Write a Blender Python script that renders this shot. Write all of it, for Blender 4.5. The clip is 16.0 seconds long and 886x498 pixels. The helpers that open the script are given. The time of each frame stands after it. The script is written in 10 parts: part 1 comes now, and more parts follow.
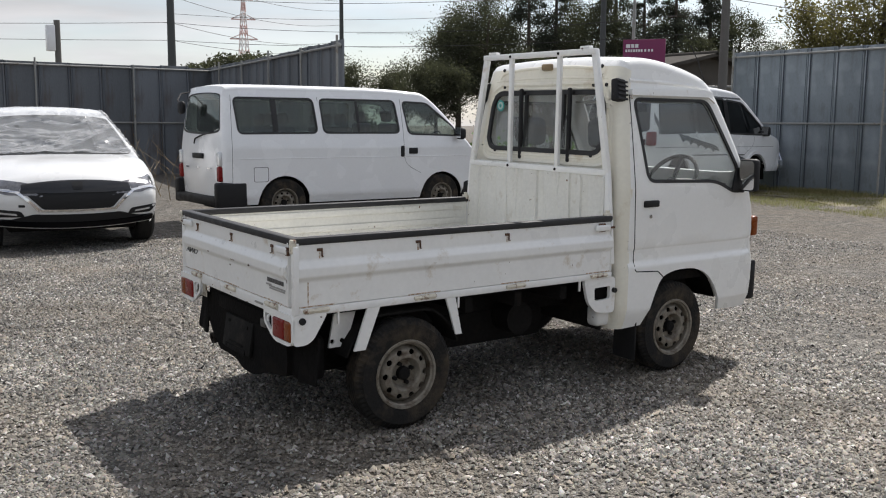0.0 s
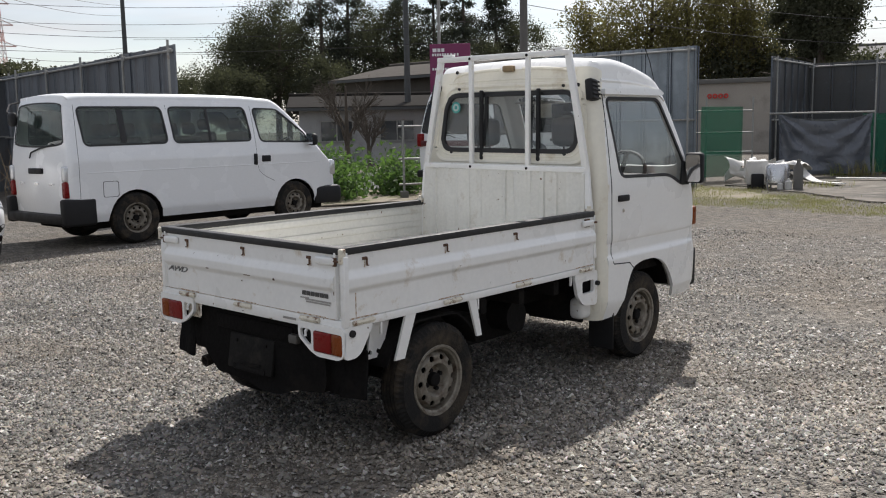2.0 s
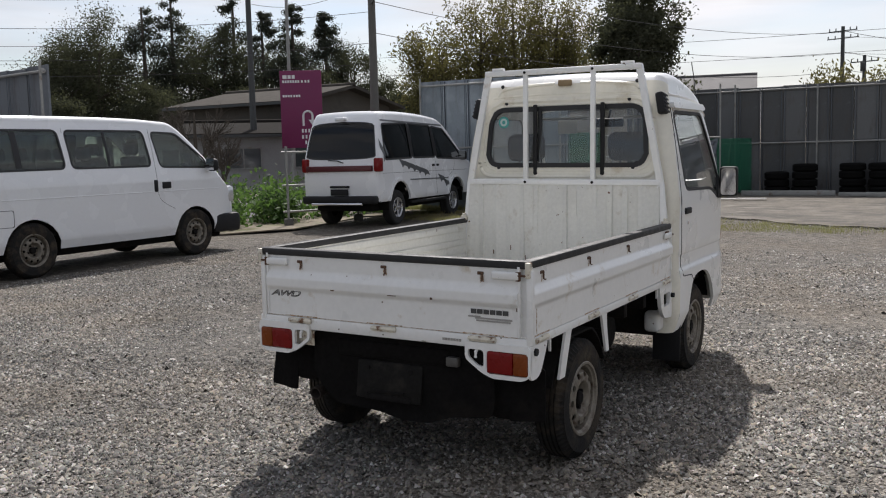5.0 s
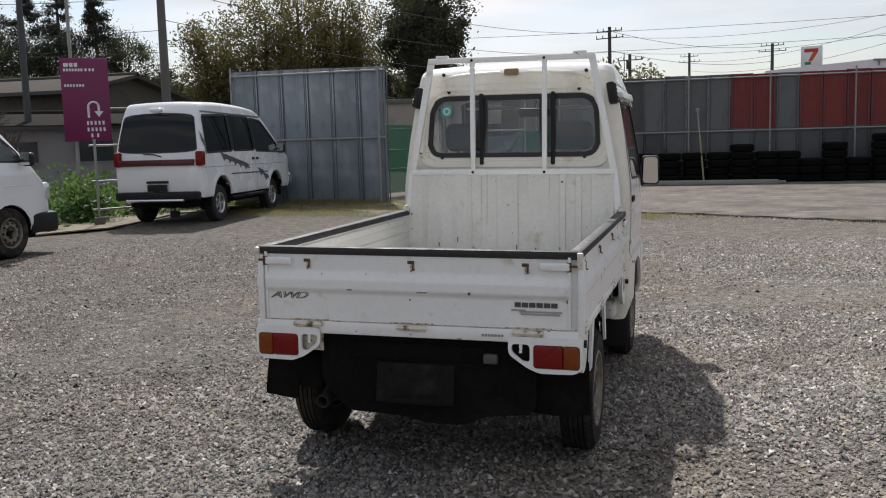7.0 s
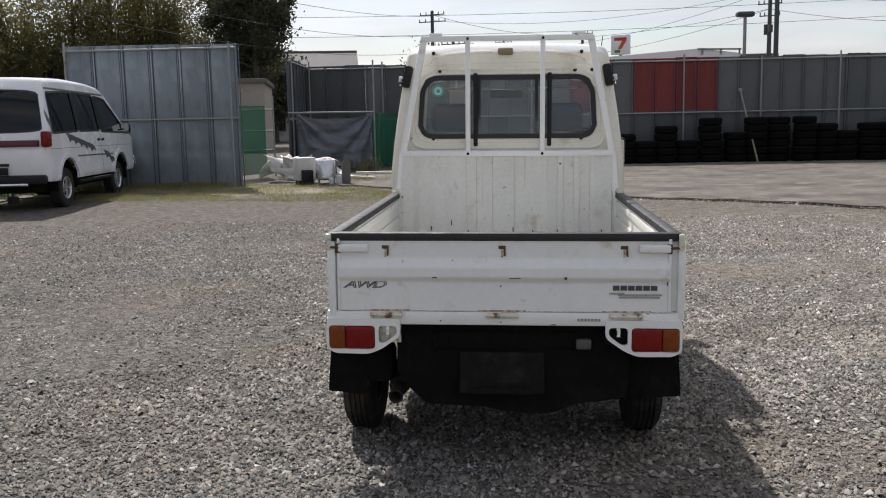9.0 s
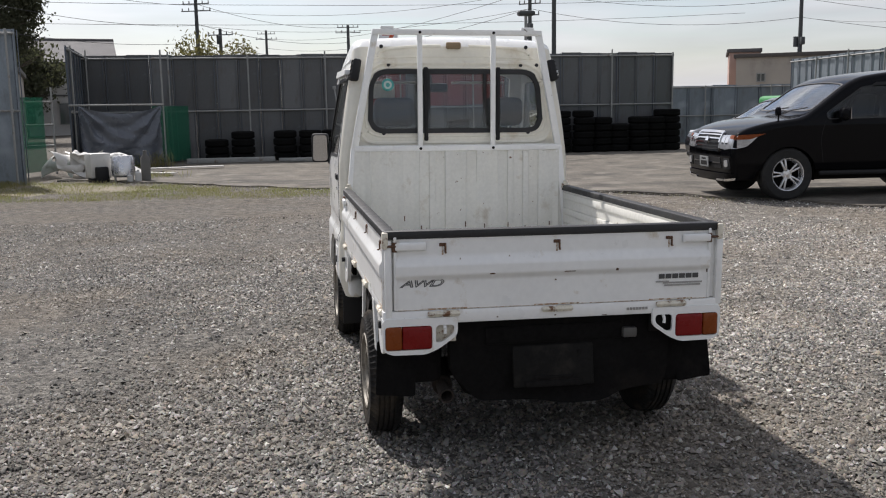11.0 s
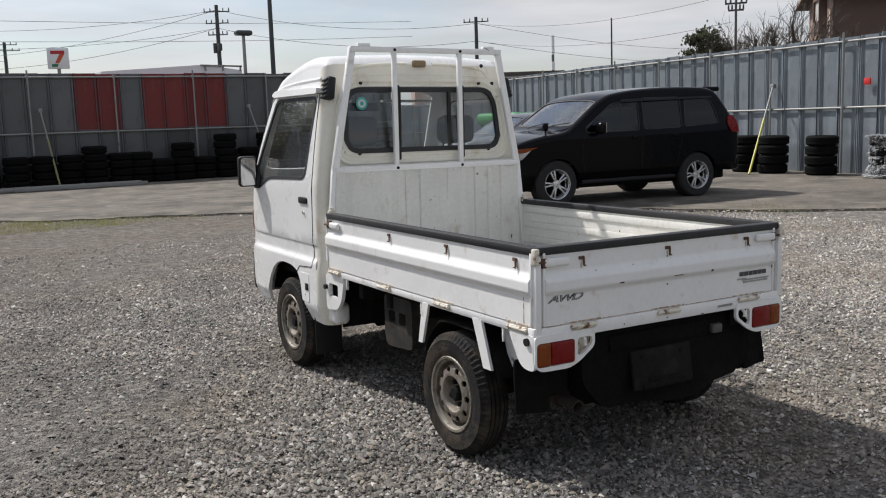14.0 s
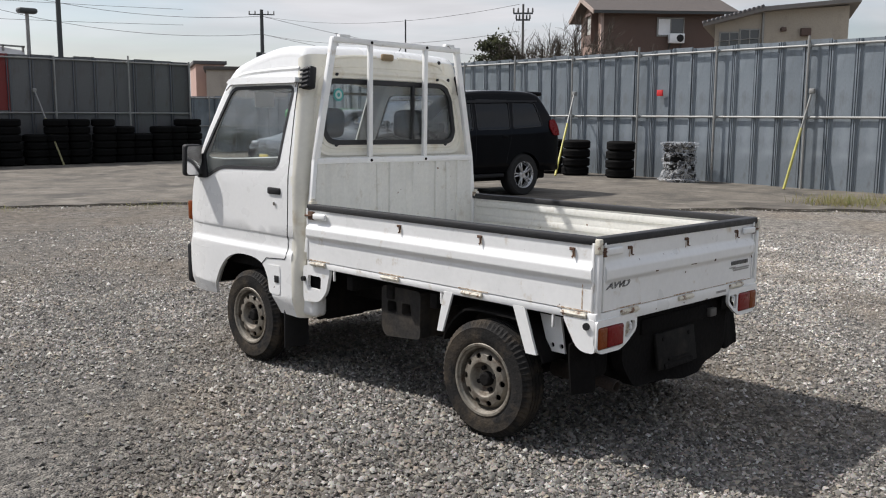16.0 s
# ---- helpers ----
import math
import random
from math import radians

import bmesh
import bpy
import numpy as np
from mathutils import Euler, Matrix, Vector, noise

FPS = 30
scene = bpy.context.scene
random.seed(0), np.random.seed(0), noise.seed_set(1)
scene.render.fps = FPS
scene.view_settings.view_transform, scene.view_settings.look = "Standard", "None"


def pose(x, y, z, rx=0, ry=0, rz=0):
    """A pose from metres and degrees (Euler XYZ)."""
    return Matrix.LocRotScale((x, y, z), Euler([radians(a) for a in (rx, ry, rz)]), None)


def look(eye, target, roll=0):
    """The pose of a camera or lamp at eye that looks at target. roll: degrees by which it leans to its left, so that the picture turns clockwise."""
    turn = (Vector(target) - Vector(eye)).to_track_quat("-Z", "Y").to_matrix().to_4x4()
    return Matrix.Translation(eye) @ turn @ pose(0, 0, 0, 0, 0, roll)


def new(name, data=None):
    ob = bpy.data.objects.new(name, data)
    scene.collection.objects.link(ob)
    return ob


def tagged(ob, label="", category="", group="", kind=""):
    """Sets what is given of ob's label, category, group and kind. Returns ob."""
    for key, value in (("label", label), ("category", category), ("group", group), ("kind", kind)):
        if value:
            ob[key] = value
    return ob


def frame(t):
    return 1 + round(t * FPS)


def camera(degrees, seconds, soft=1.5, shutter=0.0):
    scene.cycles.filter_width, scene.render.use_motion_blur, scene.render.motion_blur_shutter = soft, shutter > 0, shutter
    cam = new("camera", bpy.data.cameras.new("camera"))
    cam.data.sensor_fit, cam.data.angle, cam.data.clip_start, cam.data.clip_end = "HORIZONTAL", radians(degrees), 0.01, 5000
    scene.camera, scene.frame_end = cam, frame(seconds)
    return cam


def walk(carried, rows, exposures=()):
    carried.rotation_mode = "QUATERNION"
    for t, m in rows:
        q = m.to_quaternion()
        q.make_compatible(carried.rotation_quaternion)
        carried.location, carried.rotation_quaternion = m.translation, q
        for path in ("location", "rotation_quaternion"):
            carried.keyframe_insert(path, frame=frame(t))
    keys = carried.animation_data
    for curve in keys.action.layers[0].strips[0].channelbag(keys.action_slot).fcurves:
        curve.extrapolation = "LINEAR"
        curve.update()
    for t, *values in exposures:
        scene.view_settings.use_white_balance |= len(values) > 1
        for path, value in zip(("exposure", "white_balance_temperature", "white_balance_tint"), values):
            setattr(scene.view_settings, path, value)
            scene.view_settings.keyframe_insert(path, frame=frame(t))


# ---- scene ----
cam = camera(51.44, 16.0, soft=1.1)
# seconds, eye x y z, yaw (to the left from +y), pitch, roll
PATH = [
    (0.0, -1.7297, -4.2679, 1.4562, -35.301, -7.723, 0.409),
    (0.5, -1.9529, -4.0928, 1.4483, -39.44, -7.4, 0.009),
    (1.0, -2.1517, -3.9288, 1.4562, -43.211, -6.802, -1.044),
    (1.5, -2.3244, -3.6969, 1.4452, -45.629, -6.685, -0.677),
    (2.0, -2.531, -3.5055, 1.4477, -48.427, -7.482, -1.087),
    (2.5, -2.6665, -3.3324, 1.4387, -49.617, -6.991, -2.205),
    (3.0, -2.7529, -3.1141, 1.4326, -49.497, -6.092, -1.236),
    (5.5, -3.2962, -1.9394, 1.3867, -63.143, -6.294, -1.275),
    (6.0, -3.323, -1.6724, 1.3983, -66.529, -6.498, -0.72),
    (6.5, -3.4314, -1.4216, 1.4014, -71.002, -6.058, -0.642),
    (7.0, -3.4765, -1.1671, 1.3957, -73.707, -6.669, -1.59),
    (7.5, -3.4697, -0.9033, 1.4045, -76.547, -6.966, -1.2),
    (8.0, -3.5613, -0.6262, 1.4085, -80.607, -7.271, -1.433),
    (10.5, -3.4273, 0.784, 1.4152, -94.386, -8.566, -0.624),
    (11.0, -3.413, 1.0682, 1.4363, -100.35, -8.7, -0.978),
    (11.5, -3.2888, 1.3427, 1.4172, -104.082, -8.946, -0.257),
    (12.0, -3.2277, 1.6321, 1.4228, -108.007, -8.503, -0.35),
    (12.5, -3.1848, 1.9326, 1.4649, -111.753, -9.173, -1.751),
    (13.0, -3.0163, 2.1756, 1.4604, -113.496, -8.557, -1.875),
    (13.5, -2.8655, 2.413, 1.4439, -116.473, -7.864, -1.402),
    (14.0, -2.7592, 2.7, 1.4673, -120.529, -7.966, -1.935),
    (14.5, -2.5833, 2.9387, 1.4737, -123.501, -8.447, -1.116),
    (15.0, -2.4458, 3.1908, 1.4632, -127.879, -8.19, -0.364),
    (15.5, -2.3463, 3.4784, 1.4814, -131.889, -8.571, -0.782),
    (16.0, -2.1306, 3.6997, 1.4684, -135.069, -8.317, 0.269),
]


def sight(x, y, z, yaw, pitch, roll):
    """A camera pose from its eye and its yaw, pitch and roll in degrees."""
    return pose(x, y, z, 0, 0, yaw) @ pose(0, 0, 0, 90 + pitch) @ pose(0, 0, 0, 0, 0, roll)


# the clip's camera closes a little as more sky comes in
EXPOSURE = [(0.0, 0.25, 6500, 11), (1.0, 0.26, 6520, 12), (2.0, 0.24, 6520, 12), (2.5, 0.36, 6510, 12), (3.0, 0.02, 6510, 13), (5.5, 0.04, 6480, 13), (8.0, 0.06, 6460, 13), (10.5, 0.12, 6440, 13), (12.0, 0.05, 6430, 13), (14.5, 0.03, 6400, 12), (16.0, 0.13, 6400, 12)]
walk(cam, [(row[0], sight(*row[1:])) for row in PATH], EXPOSURE)

# ---- light ----
SUN_AZ, SUN_EL = 24.5, 50.0   # degrees: from +x to the left, and above the ground
world = bpy.data.worlds.new("sky")
scene.world = world
world.use_nodes = True
wn, wl = world.node_tree.nodes, world.node_tree.links
wn.clear()
w_out, w_bg = wn.new("ShaderNodeOutputWorld"), wn.new("ShaderNodeBackground")
w_sky = wn.new("ShaderNodeTexSky")
w_sky.sky_type, w_sky.sun_disc = "NISHITA", False
w_sky.sun_elevation, w_sky.sun_rotation = radians(SUN_EL), radians(90 - SUN_AZ)
w_sky.air_density, w_sky.dust_density, w_sky.ozone_density = 1.0, 1.2, 1.0
# thin high cloud over the whole sky: streaks of white and pale grey
w_co, w_map, w_noise, w_ramp, w_mix = (wn.new("ShaderNodeTexCoord"), wn.new("ShaderNodeMapping"), wn.new("ShaderNodeTexNoise"),
                                       wn.new("ShaderNodeValToRGB"), wn.new("ShaderNodeMix"))
w_map.inputs["Scale"].default_value = (1.6, 1.6, 11.0)
w_noise.inputs["Scale"].default_value, w_noise.inputs["Detail"].default_value, w_noise.inputs["Distortion"].default_value = 1.5, 7, 0.5
w_ramp.color_ramp.elements[0].position, w_ramp.color_ramp.elements[1].position = 0.30, 0.62
w_ramp.color_ramp.elements[0].color, w_ramp.color_ramp.elements[1].color = (0.10, 0.10, 0.10, 1), (1.0, 1.0, 1.0, 1)
w_mix.data_type = "RGBA"
# the veil of cloud is brighter towards the sun
w_dot, w_rng, w_veil = wn.new("ShaderNodeVectorMath"), wn.new("ShaderNodeMapRange"), wn.new("ShaderNodeMix")
w_dot.operation = "DOT_PRODUCT"
w_dot.inputs[1].default_value = (math.cos(radians(SUN_AZ)) * math.cos(radians(SUN_EL)), math.sin(radians(SUN_AZ)) * math.cos(radians(SUN_EL)), math.sin(radians(SUN_EL)))
w_rng.inputs["From Min"].default_value, w_rng.inputs["From Max"].default_value = -0.2, 1.0
w_pow = wn.new("ShaderNodeMath")
w_pow.operation, w_pow.inputs[1].default_value = "POWER", 4.0
w_veil.data_type = "RGBA"
w_veil.inputs["A"].default_value, w_veil.inputs["B"].default_value = (5.25, 5.28, 5.38, 1), (10.2, 10.3, 10.6, 1)
wl.new(w_co.outputs["Generated"], w_dot.inputs[0])
wl.new(w_dot.outputs["Value"], w_rng.inputs["Value"])
wl.new(w_rng.outputs["Result"], w_pow.inputs[0])
wl.new(w_pow.outputs[0], w_veil.inputs["Factor"])
# thicker and thinner bands within the cloud
w_band, w_band_r, w_thick = wn.new("ShaderNodeTexNoise"), wn.new("ShaderNodeMapRange"), wn.new("ShaderNodeMix")
w_band.inputs["Scale"].default_value, w_band.inputs["Detail"].default_value, w_band.inputs["Distortion"].default_value = 2.3, 6, 0.3
w_band_r.inputs["From Min"].default_value, w_band_r.inputs["From Max"].default_value = 0.32, 0.66
w_band_r.inputs["To Min"].default_value, w_band_r.inputs["To Max"].default_value = 0.84, 1.20
w_thick.data_type, w_thick.blend_type = "RGBA", "MULTIPLY"
w_thick.inputs["Factor"].default_value = 1.0
wl.new(w_map.outputs["Vector"], w_band.inputs["Vector"])
wl.new(w_band.outputs["Fac"], w_band_r.inputs["Value"])
wl.new(w_veil.outputs["Result"], w_thick.inputs["A"])
wl.new(w_band_r.outputs["Result"], w_thick.inputs["B"])
wl.new(w_thick.outputs["Result"], w_mix.inputs["B"])
wl.new(w_co.outputs["Generated"], w_map.inputs["Vector"])
wl.new(w_map.outputs["Vector"], w_noise.inputs["Vector"])
wl.new(w_noise.outputs["Fac"], w_ramp.inputs["Fac"])
# the haze thickens towards the horizon and clears overhead
w_sep, w_haze, w_mul = wn.new("ShaderNodeSeparateXYZ"), wn.new("ShaderNodeMapRange"), wn.new("ShaderNodeMath")
w_haze.inputs["From Min"].default_value, w_haze.inputs["From Max"].default_value = 0.12, 0.70
w_haze.inputs["To Min"].default_value, w_haze.inputs["To Max"].default_value = 1.0, 0.85
w_mul.operation = "MULTIPLY"
wl.new(w_co.outputs["Generated"], w_sep.inputs[0]), wl.new(w_sep.outputs["Z"], w_haze.inputs["Value"])
wl.new(w_ramp.outputs["Color"], w_mul.inputs[0]), wl.new(w_haze.outputs["Result"], w_mul.inputs[1])
wl.new(w_mul.outputs[0], w_mix.inputs["Factor"])
wl.new(w_sky.outputs["Color"], w_mix.inputs["A"])
wl.new(w_mix.outputs["Result"], w_bg.inputs["Color"])
wl.new(w_bg.outputs["Background"], w_out.inputs["Surface"])
w_bg.inputs["Strength"].default_value = 0.11
sun_data = bpy.data.lights.new("sun", "SUN")
sun_data.energy, sun_data.angle, sun_data.color = 4.5, radians(0.9), (1.0, 0.965, 0.915)
sun = new("sun", sun_data)
to_sun = Vector((math.cos(radians(SUN_AZ)) * math.cos(radians(SUN_EL)), math.sin(radians(SUN_AZ)) * math.cos(radians(SUN_EL)), math.sin(radians(SUN_EL))))
sun.matrix_world = look(to_sun * 60, (0, 0, 0))

# ---- shape tools ----
from mathutils.geometry import tessellate_polygon


def finish(mesh, material, angle=35):
    mesh.materials.append(material)
    mesh.polygons.foreach_set("use_smooth", [True] * len(mesh.polygons))
    mesh.set_sharp_from_angle(angle=radians(angle))
    mesh.update()
    return mesh


def part(name, bm, material, parent=None, label="", angle=35):
    """Links a bmesh as one mesh object, under a thing or a part."""
    bmesh.ops.recalc_face_normals(bm, faces=bm.faces)
    mesh = bpy.data.meshes.new(name)
    bm.to_mesh(mesh)
    bm.free()
    ob = new(name, finish(mesh, material, angle))
    ob.parent = parent
    return tagged(ob, label)


def piece(name, mesh, parent, m):
    """An object of its own on a shared mesh."""
    ob = new(name, mesh)
    ob.parent = parent
    ob.matrix_basis = m
    return ob


def thing(name, label, category, m=None, group="", kind=""):
    ob = new(name)
    ob.empty_display_size = 0.2
    if m is not None:
        ob.matrix_basis = m
    return tagged(ob, label, category, group, kind)


def box(bm, a, b, bevel=0.0, m=None, seg=2):
    """A box from corner a to corner b."""
    a, b = Vector(a), Vector(b)
    t = Matrix.Translation((a + b) / 2) @ Matrix.Diagonal((*(b - a), 1))
    made = bmesh.ops.create_cube(bm, size=1, matrix=(m @ t) if m is not None else t)["verts"]
    if bevel:
        edges = list({e for v in made for e in v.link_edges})
        bmesh.ops.bevel(bm, geom=edges, offset=bevel, segments=seg, profile=0.5, affect="EDGES")
    return bm


def along(p, q):
    p, q = Vector(p), Vector(q)
    return Matrix.Translation((p + q) / 2) @ (q - p).to_track_quat("Z", "Y").to_matrix().to_4x4()


def bar(bm, p, q, w, h=None, bevel=0.0):
    """A square bar from p to q."""
    n = (Vector(q) - Vector(p)).length
    h = h or w
    return box(bm, (-w / 2, -h / 2, -n / 2), (w / 2, h / 2, n / 2), bevel, along(p, q))


def rod(bm, p, q, r, r2=None, seg=12):
    n = (Vector(q) - Vector(p)).length
    bmesh.ops.create_cone(bm, cap_ends=True, segments=seg, radius1=r, radius2=r if r2 is None else r2, depth=n, matrix=along(p, q))
    return bm


def sweep(bm, path, r, seg=8, taper=1.0):
    """A round tube along a line of points."""
    pts = [Vector(p) for p in path]
    rings, n = [], len(pts)
    for i, p in enumerate(pts):
        d = (pts[min(i + 1, n - 1)] - pts[max(i - 1, 0)]).normalized()
        side = d.cross((0, 0, 1)) if abs(d.z) < 0.95 else d.cross((0, 1, 0))
        side.normalize()
        up = side.cross(d)
        rr = r * (1 + (taper - 1) * i / max(n - 1, 1))
        rings.append([bm.verts.new(p + side * (rr * math.cos(a)) + up * (rr * math.sin(a))) for a in [k * 2 * math.pi / seg for k in range(seg)]])
    for a, b in zip(rings, rings[1:]):
        for k in range(seg):
            bm.faces.new((a[k], a[(k + 1) % seg], b[(k + 1) % seg], b[k]))
    bm.faces.new(rings[0][::-1])
    bm.faces.new(rings[-1])
    return bm


def lathe(bm, profile, seg=40, m=None):
    """Turns a profile of (radius, height) round the local z axis."""
    m = m or Matrix.Identity(4)
    rings = []
    for r, h in profile:
        rings.append([bm.verts.new(m @ Vector((r * math.cos(a), r * math.sin(a), h))) for a in [k * 2 * math.pi / seg for k in range(seg)]])
    for a, b in zip(rings, rings[1:]):
        for k in range(seg):
            bm.faces.new((a[k], a[(k + 1) % seg], b[(k + 1) % seg], b[k]))
    return bm


def rounded(pts, r, n=4):
    """A polygon in the plane with its corners rounded off."""
    out, count = [], len(pts)
    for i in range(count):
        p, a, b = Vector(pts[i][:2]), Vector(pts[i - 1][:2]), Vector(pts[(i + 1) % count][:2])
        rr = pts[i][2] if len(pts[i]) > 2 else r
        da, db = a - p, b - p
        cut = min(rr, da.length * 0.48, db.length * 0.48)
        s, e = p + da.normalized() * cut, p + db.normalized() * cut
        for k in range(n + 1):
            t = k / n
            out.append((1 - t) ** 2 * s + 2 * t * (1 - t) * p + t * t * e)
    return [(v.x, v.y) for v in out]


def spread(a, b, n):
    return [a + (b - a) * i / n for i in range(n + 1)]


def panel(outer, fn, thick, holes=(), us=(), vs=(), into=None):
    """A sheet with holes, cut to a grid at us and vs and bent into shape by fn(u, v, depth)."""
    loops = [[Vector((*p, 0)) for p in outer]] + [[Vector((*p, 0)) for p in h] for h in holes]
    flat = [p for loop in loops for p in loop]
    bm = bmesh.new()
    vs_ = [bm.verts.new(p) for p in flat]
    for tri in tessellate_polygon(loops):
        try:
            bm.faces.new([vs_[i] for i in tri])
        except ValueError:
            pass
    for axis, cuts in ((0, us), (1, vs)):
        for c in cuts:
            co, no = [0, 0, 0], [0, 0, 0]
            co[axis], no[axis] = c, 1
            bmesh.ops.bisect_plane(bm, geom=bm.verts[:] + bm.edges[:] + bm.faces[:], dist=1e-5, plane_co=co, plane_no=no)
    bmesh.ops.remove_doubles(bm, verts=bm.verts[:], dist=1e-5)
    bm.verts.index_update()
    flat = [v.co.copy() for v in bm.verts]
    faces = [[v.index for v in f.verts] for f in bm.faces]
    rim = [[v.index for v in e.verts] for e in bm.edges if len(e.link_faces) == 1]
    bm.free()
    bm = into or bmesh.new()
    top = [bm.verts.new(fn(p.x, p.y, 0.0)) for p in flat]
    for f in faces:
        bm.faces.new([top[i] for i in f])
    if thick:
        low = [bm.verts.new(fn(p.x, p.y, thick)) for p in flat]
        for f in faces:
            bm.faces.new([low[i] for i in reversed(f)])
        for a, b in rim:
            try:
                bm.faces.new((top[a], top[b], low[b], low[a]))
            except ValueError:
                pass
    return bm


def smooth_line(pts, step=0.08):
    """A soft curve through the points (Catmull-Rom), at even steps; a point with a third value 1 stays a corner."""
    P = [Vector(p[:2]) for p in pts]
    out = []
    for i in range(len(P) - 1):
        a, b = P[i], P[i + 1]
        before = P[i - 1] if i and len(pts[i]) < 3 else a - (b - a)
        after = P[i + 2] if i + 2 < len(P) and len(pts[i + 1]) < 3 else b + (b - a)
        n = max(2, round((b - a).length / step))
        for k in range(n):
            t = k / n
            out.append(0.5 * (2 * a + (b - before) * t + (2 * before - 5 * a + 4 * b - after) * t * t + (3 * a - before - 3 * b + after) * t ** 3))
    out.append(P[-1])
    return out


def inset(line, r):
    """The line moved to its right-hand side by r (inwards for one that runs from the rear over the roof to the front)."""
    out = []
    for i, p in enumerate(line):
        d = (line[min(i + 1, len(line) - 1)] - line[max(i - 1, 0)]).normalized()
        out.append(p + Vector((d.y, -d.x)) * r)
    return out

# ---- materials ----
def material(name, colour, rough=0.6, metal=0.0, spread_=0.12, scale=8.0, fine=60.0, bump=0.15, coat=0.0, per_object=0.0, stain=None, stain_at=(0.55, 0.7), stain_scale=3.0,
             per_island=0.0, stretch=(1, 1, 1), spec=0.5, rough_var=0.1, chip=None, chip_at=(0.70, 0.73), chip_scale=30.0):
    """A surface with variation at two scales, fine relief and, if asked for, stains of another colour."""
    m = bpy.data.materials.new(name)
    m.use_nodes = True
    n, l = m.node_tree.nodes, m.node_tree.links
    b = n["Principled BSDF"]
    b.inputs["Metallic"].default_value, b.inputs["Coat Weight"].default_value = metal, coat
    b.inputs["Coat Roughness"].default_value = 0.06
    b.inputs["Specular IOR Level"].default_value = spec
    co, mp = n.new("ShaderNodeTexCoord"), n.new("ShaderNodeMapping")
    mp.inputs["Scale"].default_value = stretch
    l.new(co.outputs["Object"], mp.inputs["Vector"])
    big, small = n.new("ShaderNodeTexNoise"), n.new("ShaderNodeTexNoise")
    big.inputs["Scale"].default_value, big.inputs["Detail"].default_value = scale, 6
    small.inputs["Scale"].default_value, small.inputs["Detail"].default_value = fine, 4
    for t in (big, small):
        l.new(mp.outputs["Vector"], t.inputs["Vector"])
    add = n.new("ShaderNodeMath")
    add.operation = "ADD"
    l.new(big.outputs["Fac"], add.inputs[0]), l.new(small.outputs["Fac"], add.inputs[1])
    value = add.outputs[0]
    for amount, node, socket in ((per_object, "ShaderNodeObjectInfo", "Random"), (per_island, "ShaderNodeNewGeometry", "Random Per Island")):
        if amount:
            src, mul = n.new(node), n.new("ShaderNodeMath")
            mul.operation = "MULTIPLY_ADD"
            mul.inputs[1].default_value, mul.inputs[2].default_value = amount, -amount / 2
            l.new(src.outputs[socket], mul.inputs[0])
            more = n.new("ShaderNodeMath")
            l.new(value, more.inputs[0]), l.new(mul.outputs[0], more.inputs[1])
            value = more.outputs[0]
    ramp = n.new("ShaderNodeMapRange")
    ramp.inputs["From Min"].default_value, ramp.inputs["From Max"].default_value = 0.6, 1.4
    ramp.inputs["To Min"].default_value, ramp.inputs["To Max"].default_value = 1 - spread_, 1 + spread_
    ramp.clamp = False
    l.new(value, ramp.inputs["Value"])
    tint = n.new("ShaderNodeMix")
    tint.data_type, tint.blend_type = "RGBA", "MULTIPLY"
    tint.inputs["Factor"].default_value = 1
    tint.inputs["A"].default_value = (*colour, 1)
    l.new(ramp.outputs["Result"], tint.inputs["B"])
    result = tint.outputs["Result"]
    if stain:
        sn, sr, sm = n.new("ShaderNodeTexNoise"), n.new("ShaderNodeMapRange"), n.new("ShaderNodeMix")
        sn.inputs["Scale"].default_value, sn.inputs["Detail"].default_value, sn.inputs["Roughness"].default_value = stain_scale, 8, 0.65
        l.new(mp.outputs["Vector"], sn.inputs["Vector"])
        sr.inputs["From Min"].default_value, sr.inputs["From Max"].default_value = stain_at
        l.new(sn.outputs["Fac"], sr.inputs["Value"])
        sm.data_type = "RGBA"
        sm.inputs["B"].default_value = (*stain, 1)
        l.new(sr.outputs["Result"], sm.inputs["Factor"]), l.new(result, sm.inputs["A"])
        result = sm.outputs["Result"]
    if chip:
        cn, cr_, cm = n.new("ShaderNodeTexNoise"), n.new("ShaderNodeMapRange"), n.new("ShaderNodeMix")
        cn.inputs["Scale"].default_value, cn.inputs["Detail"].default_value = chip_scale, 3
        cr_.inputs["From Min"].default_value, cr_.inputs["From Max"].default_value = chip_at
        l.new(co.outputs["Object"], cn.inputs["Vector"]), l.new(cn.outputs["Fac"], cr_.inputs["Value"])
        cm.data_type = "RGBA"
        cm.inputs["B"].default_value = (*chip, 1)
        l.new(cr_.outputs["Result"], cm.inputs["Factor"]), l.new(result, cm.inputs["A"])
        result = cm.outputs["Result"]
    l.new(result, b.inputs["Base Color"])
    rr = n.new("ShaderNodeMapRange")
    rr.inputs["From Min"].default_value, rr.inputs["From Max"].default_value = 0.3, 0.7
    rr.inputs["To Min"].default_value, rr.inputs["To Max"].default_value = max(0.02, rough - rough_var), min(1, rough + rough_var)
    l.new(big.outputs["Fac"], rr.inputs["Value"]), l.new(rr.outputs["Result"], b.inputs["Roughness"])
    if bump:
        bp = n.new("ShaderNodeBump")
        bp.inputs["Strength"].default_value, bp.inputs["Distance"].default_value = bump, 0.01
        l.new(small.outputs["Fac"], bp.inputs["Height"]), l.new(bp.outputs["Normal"], b.inputs["Normal"])
    return m


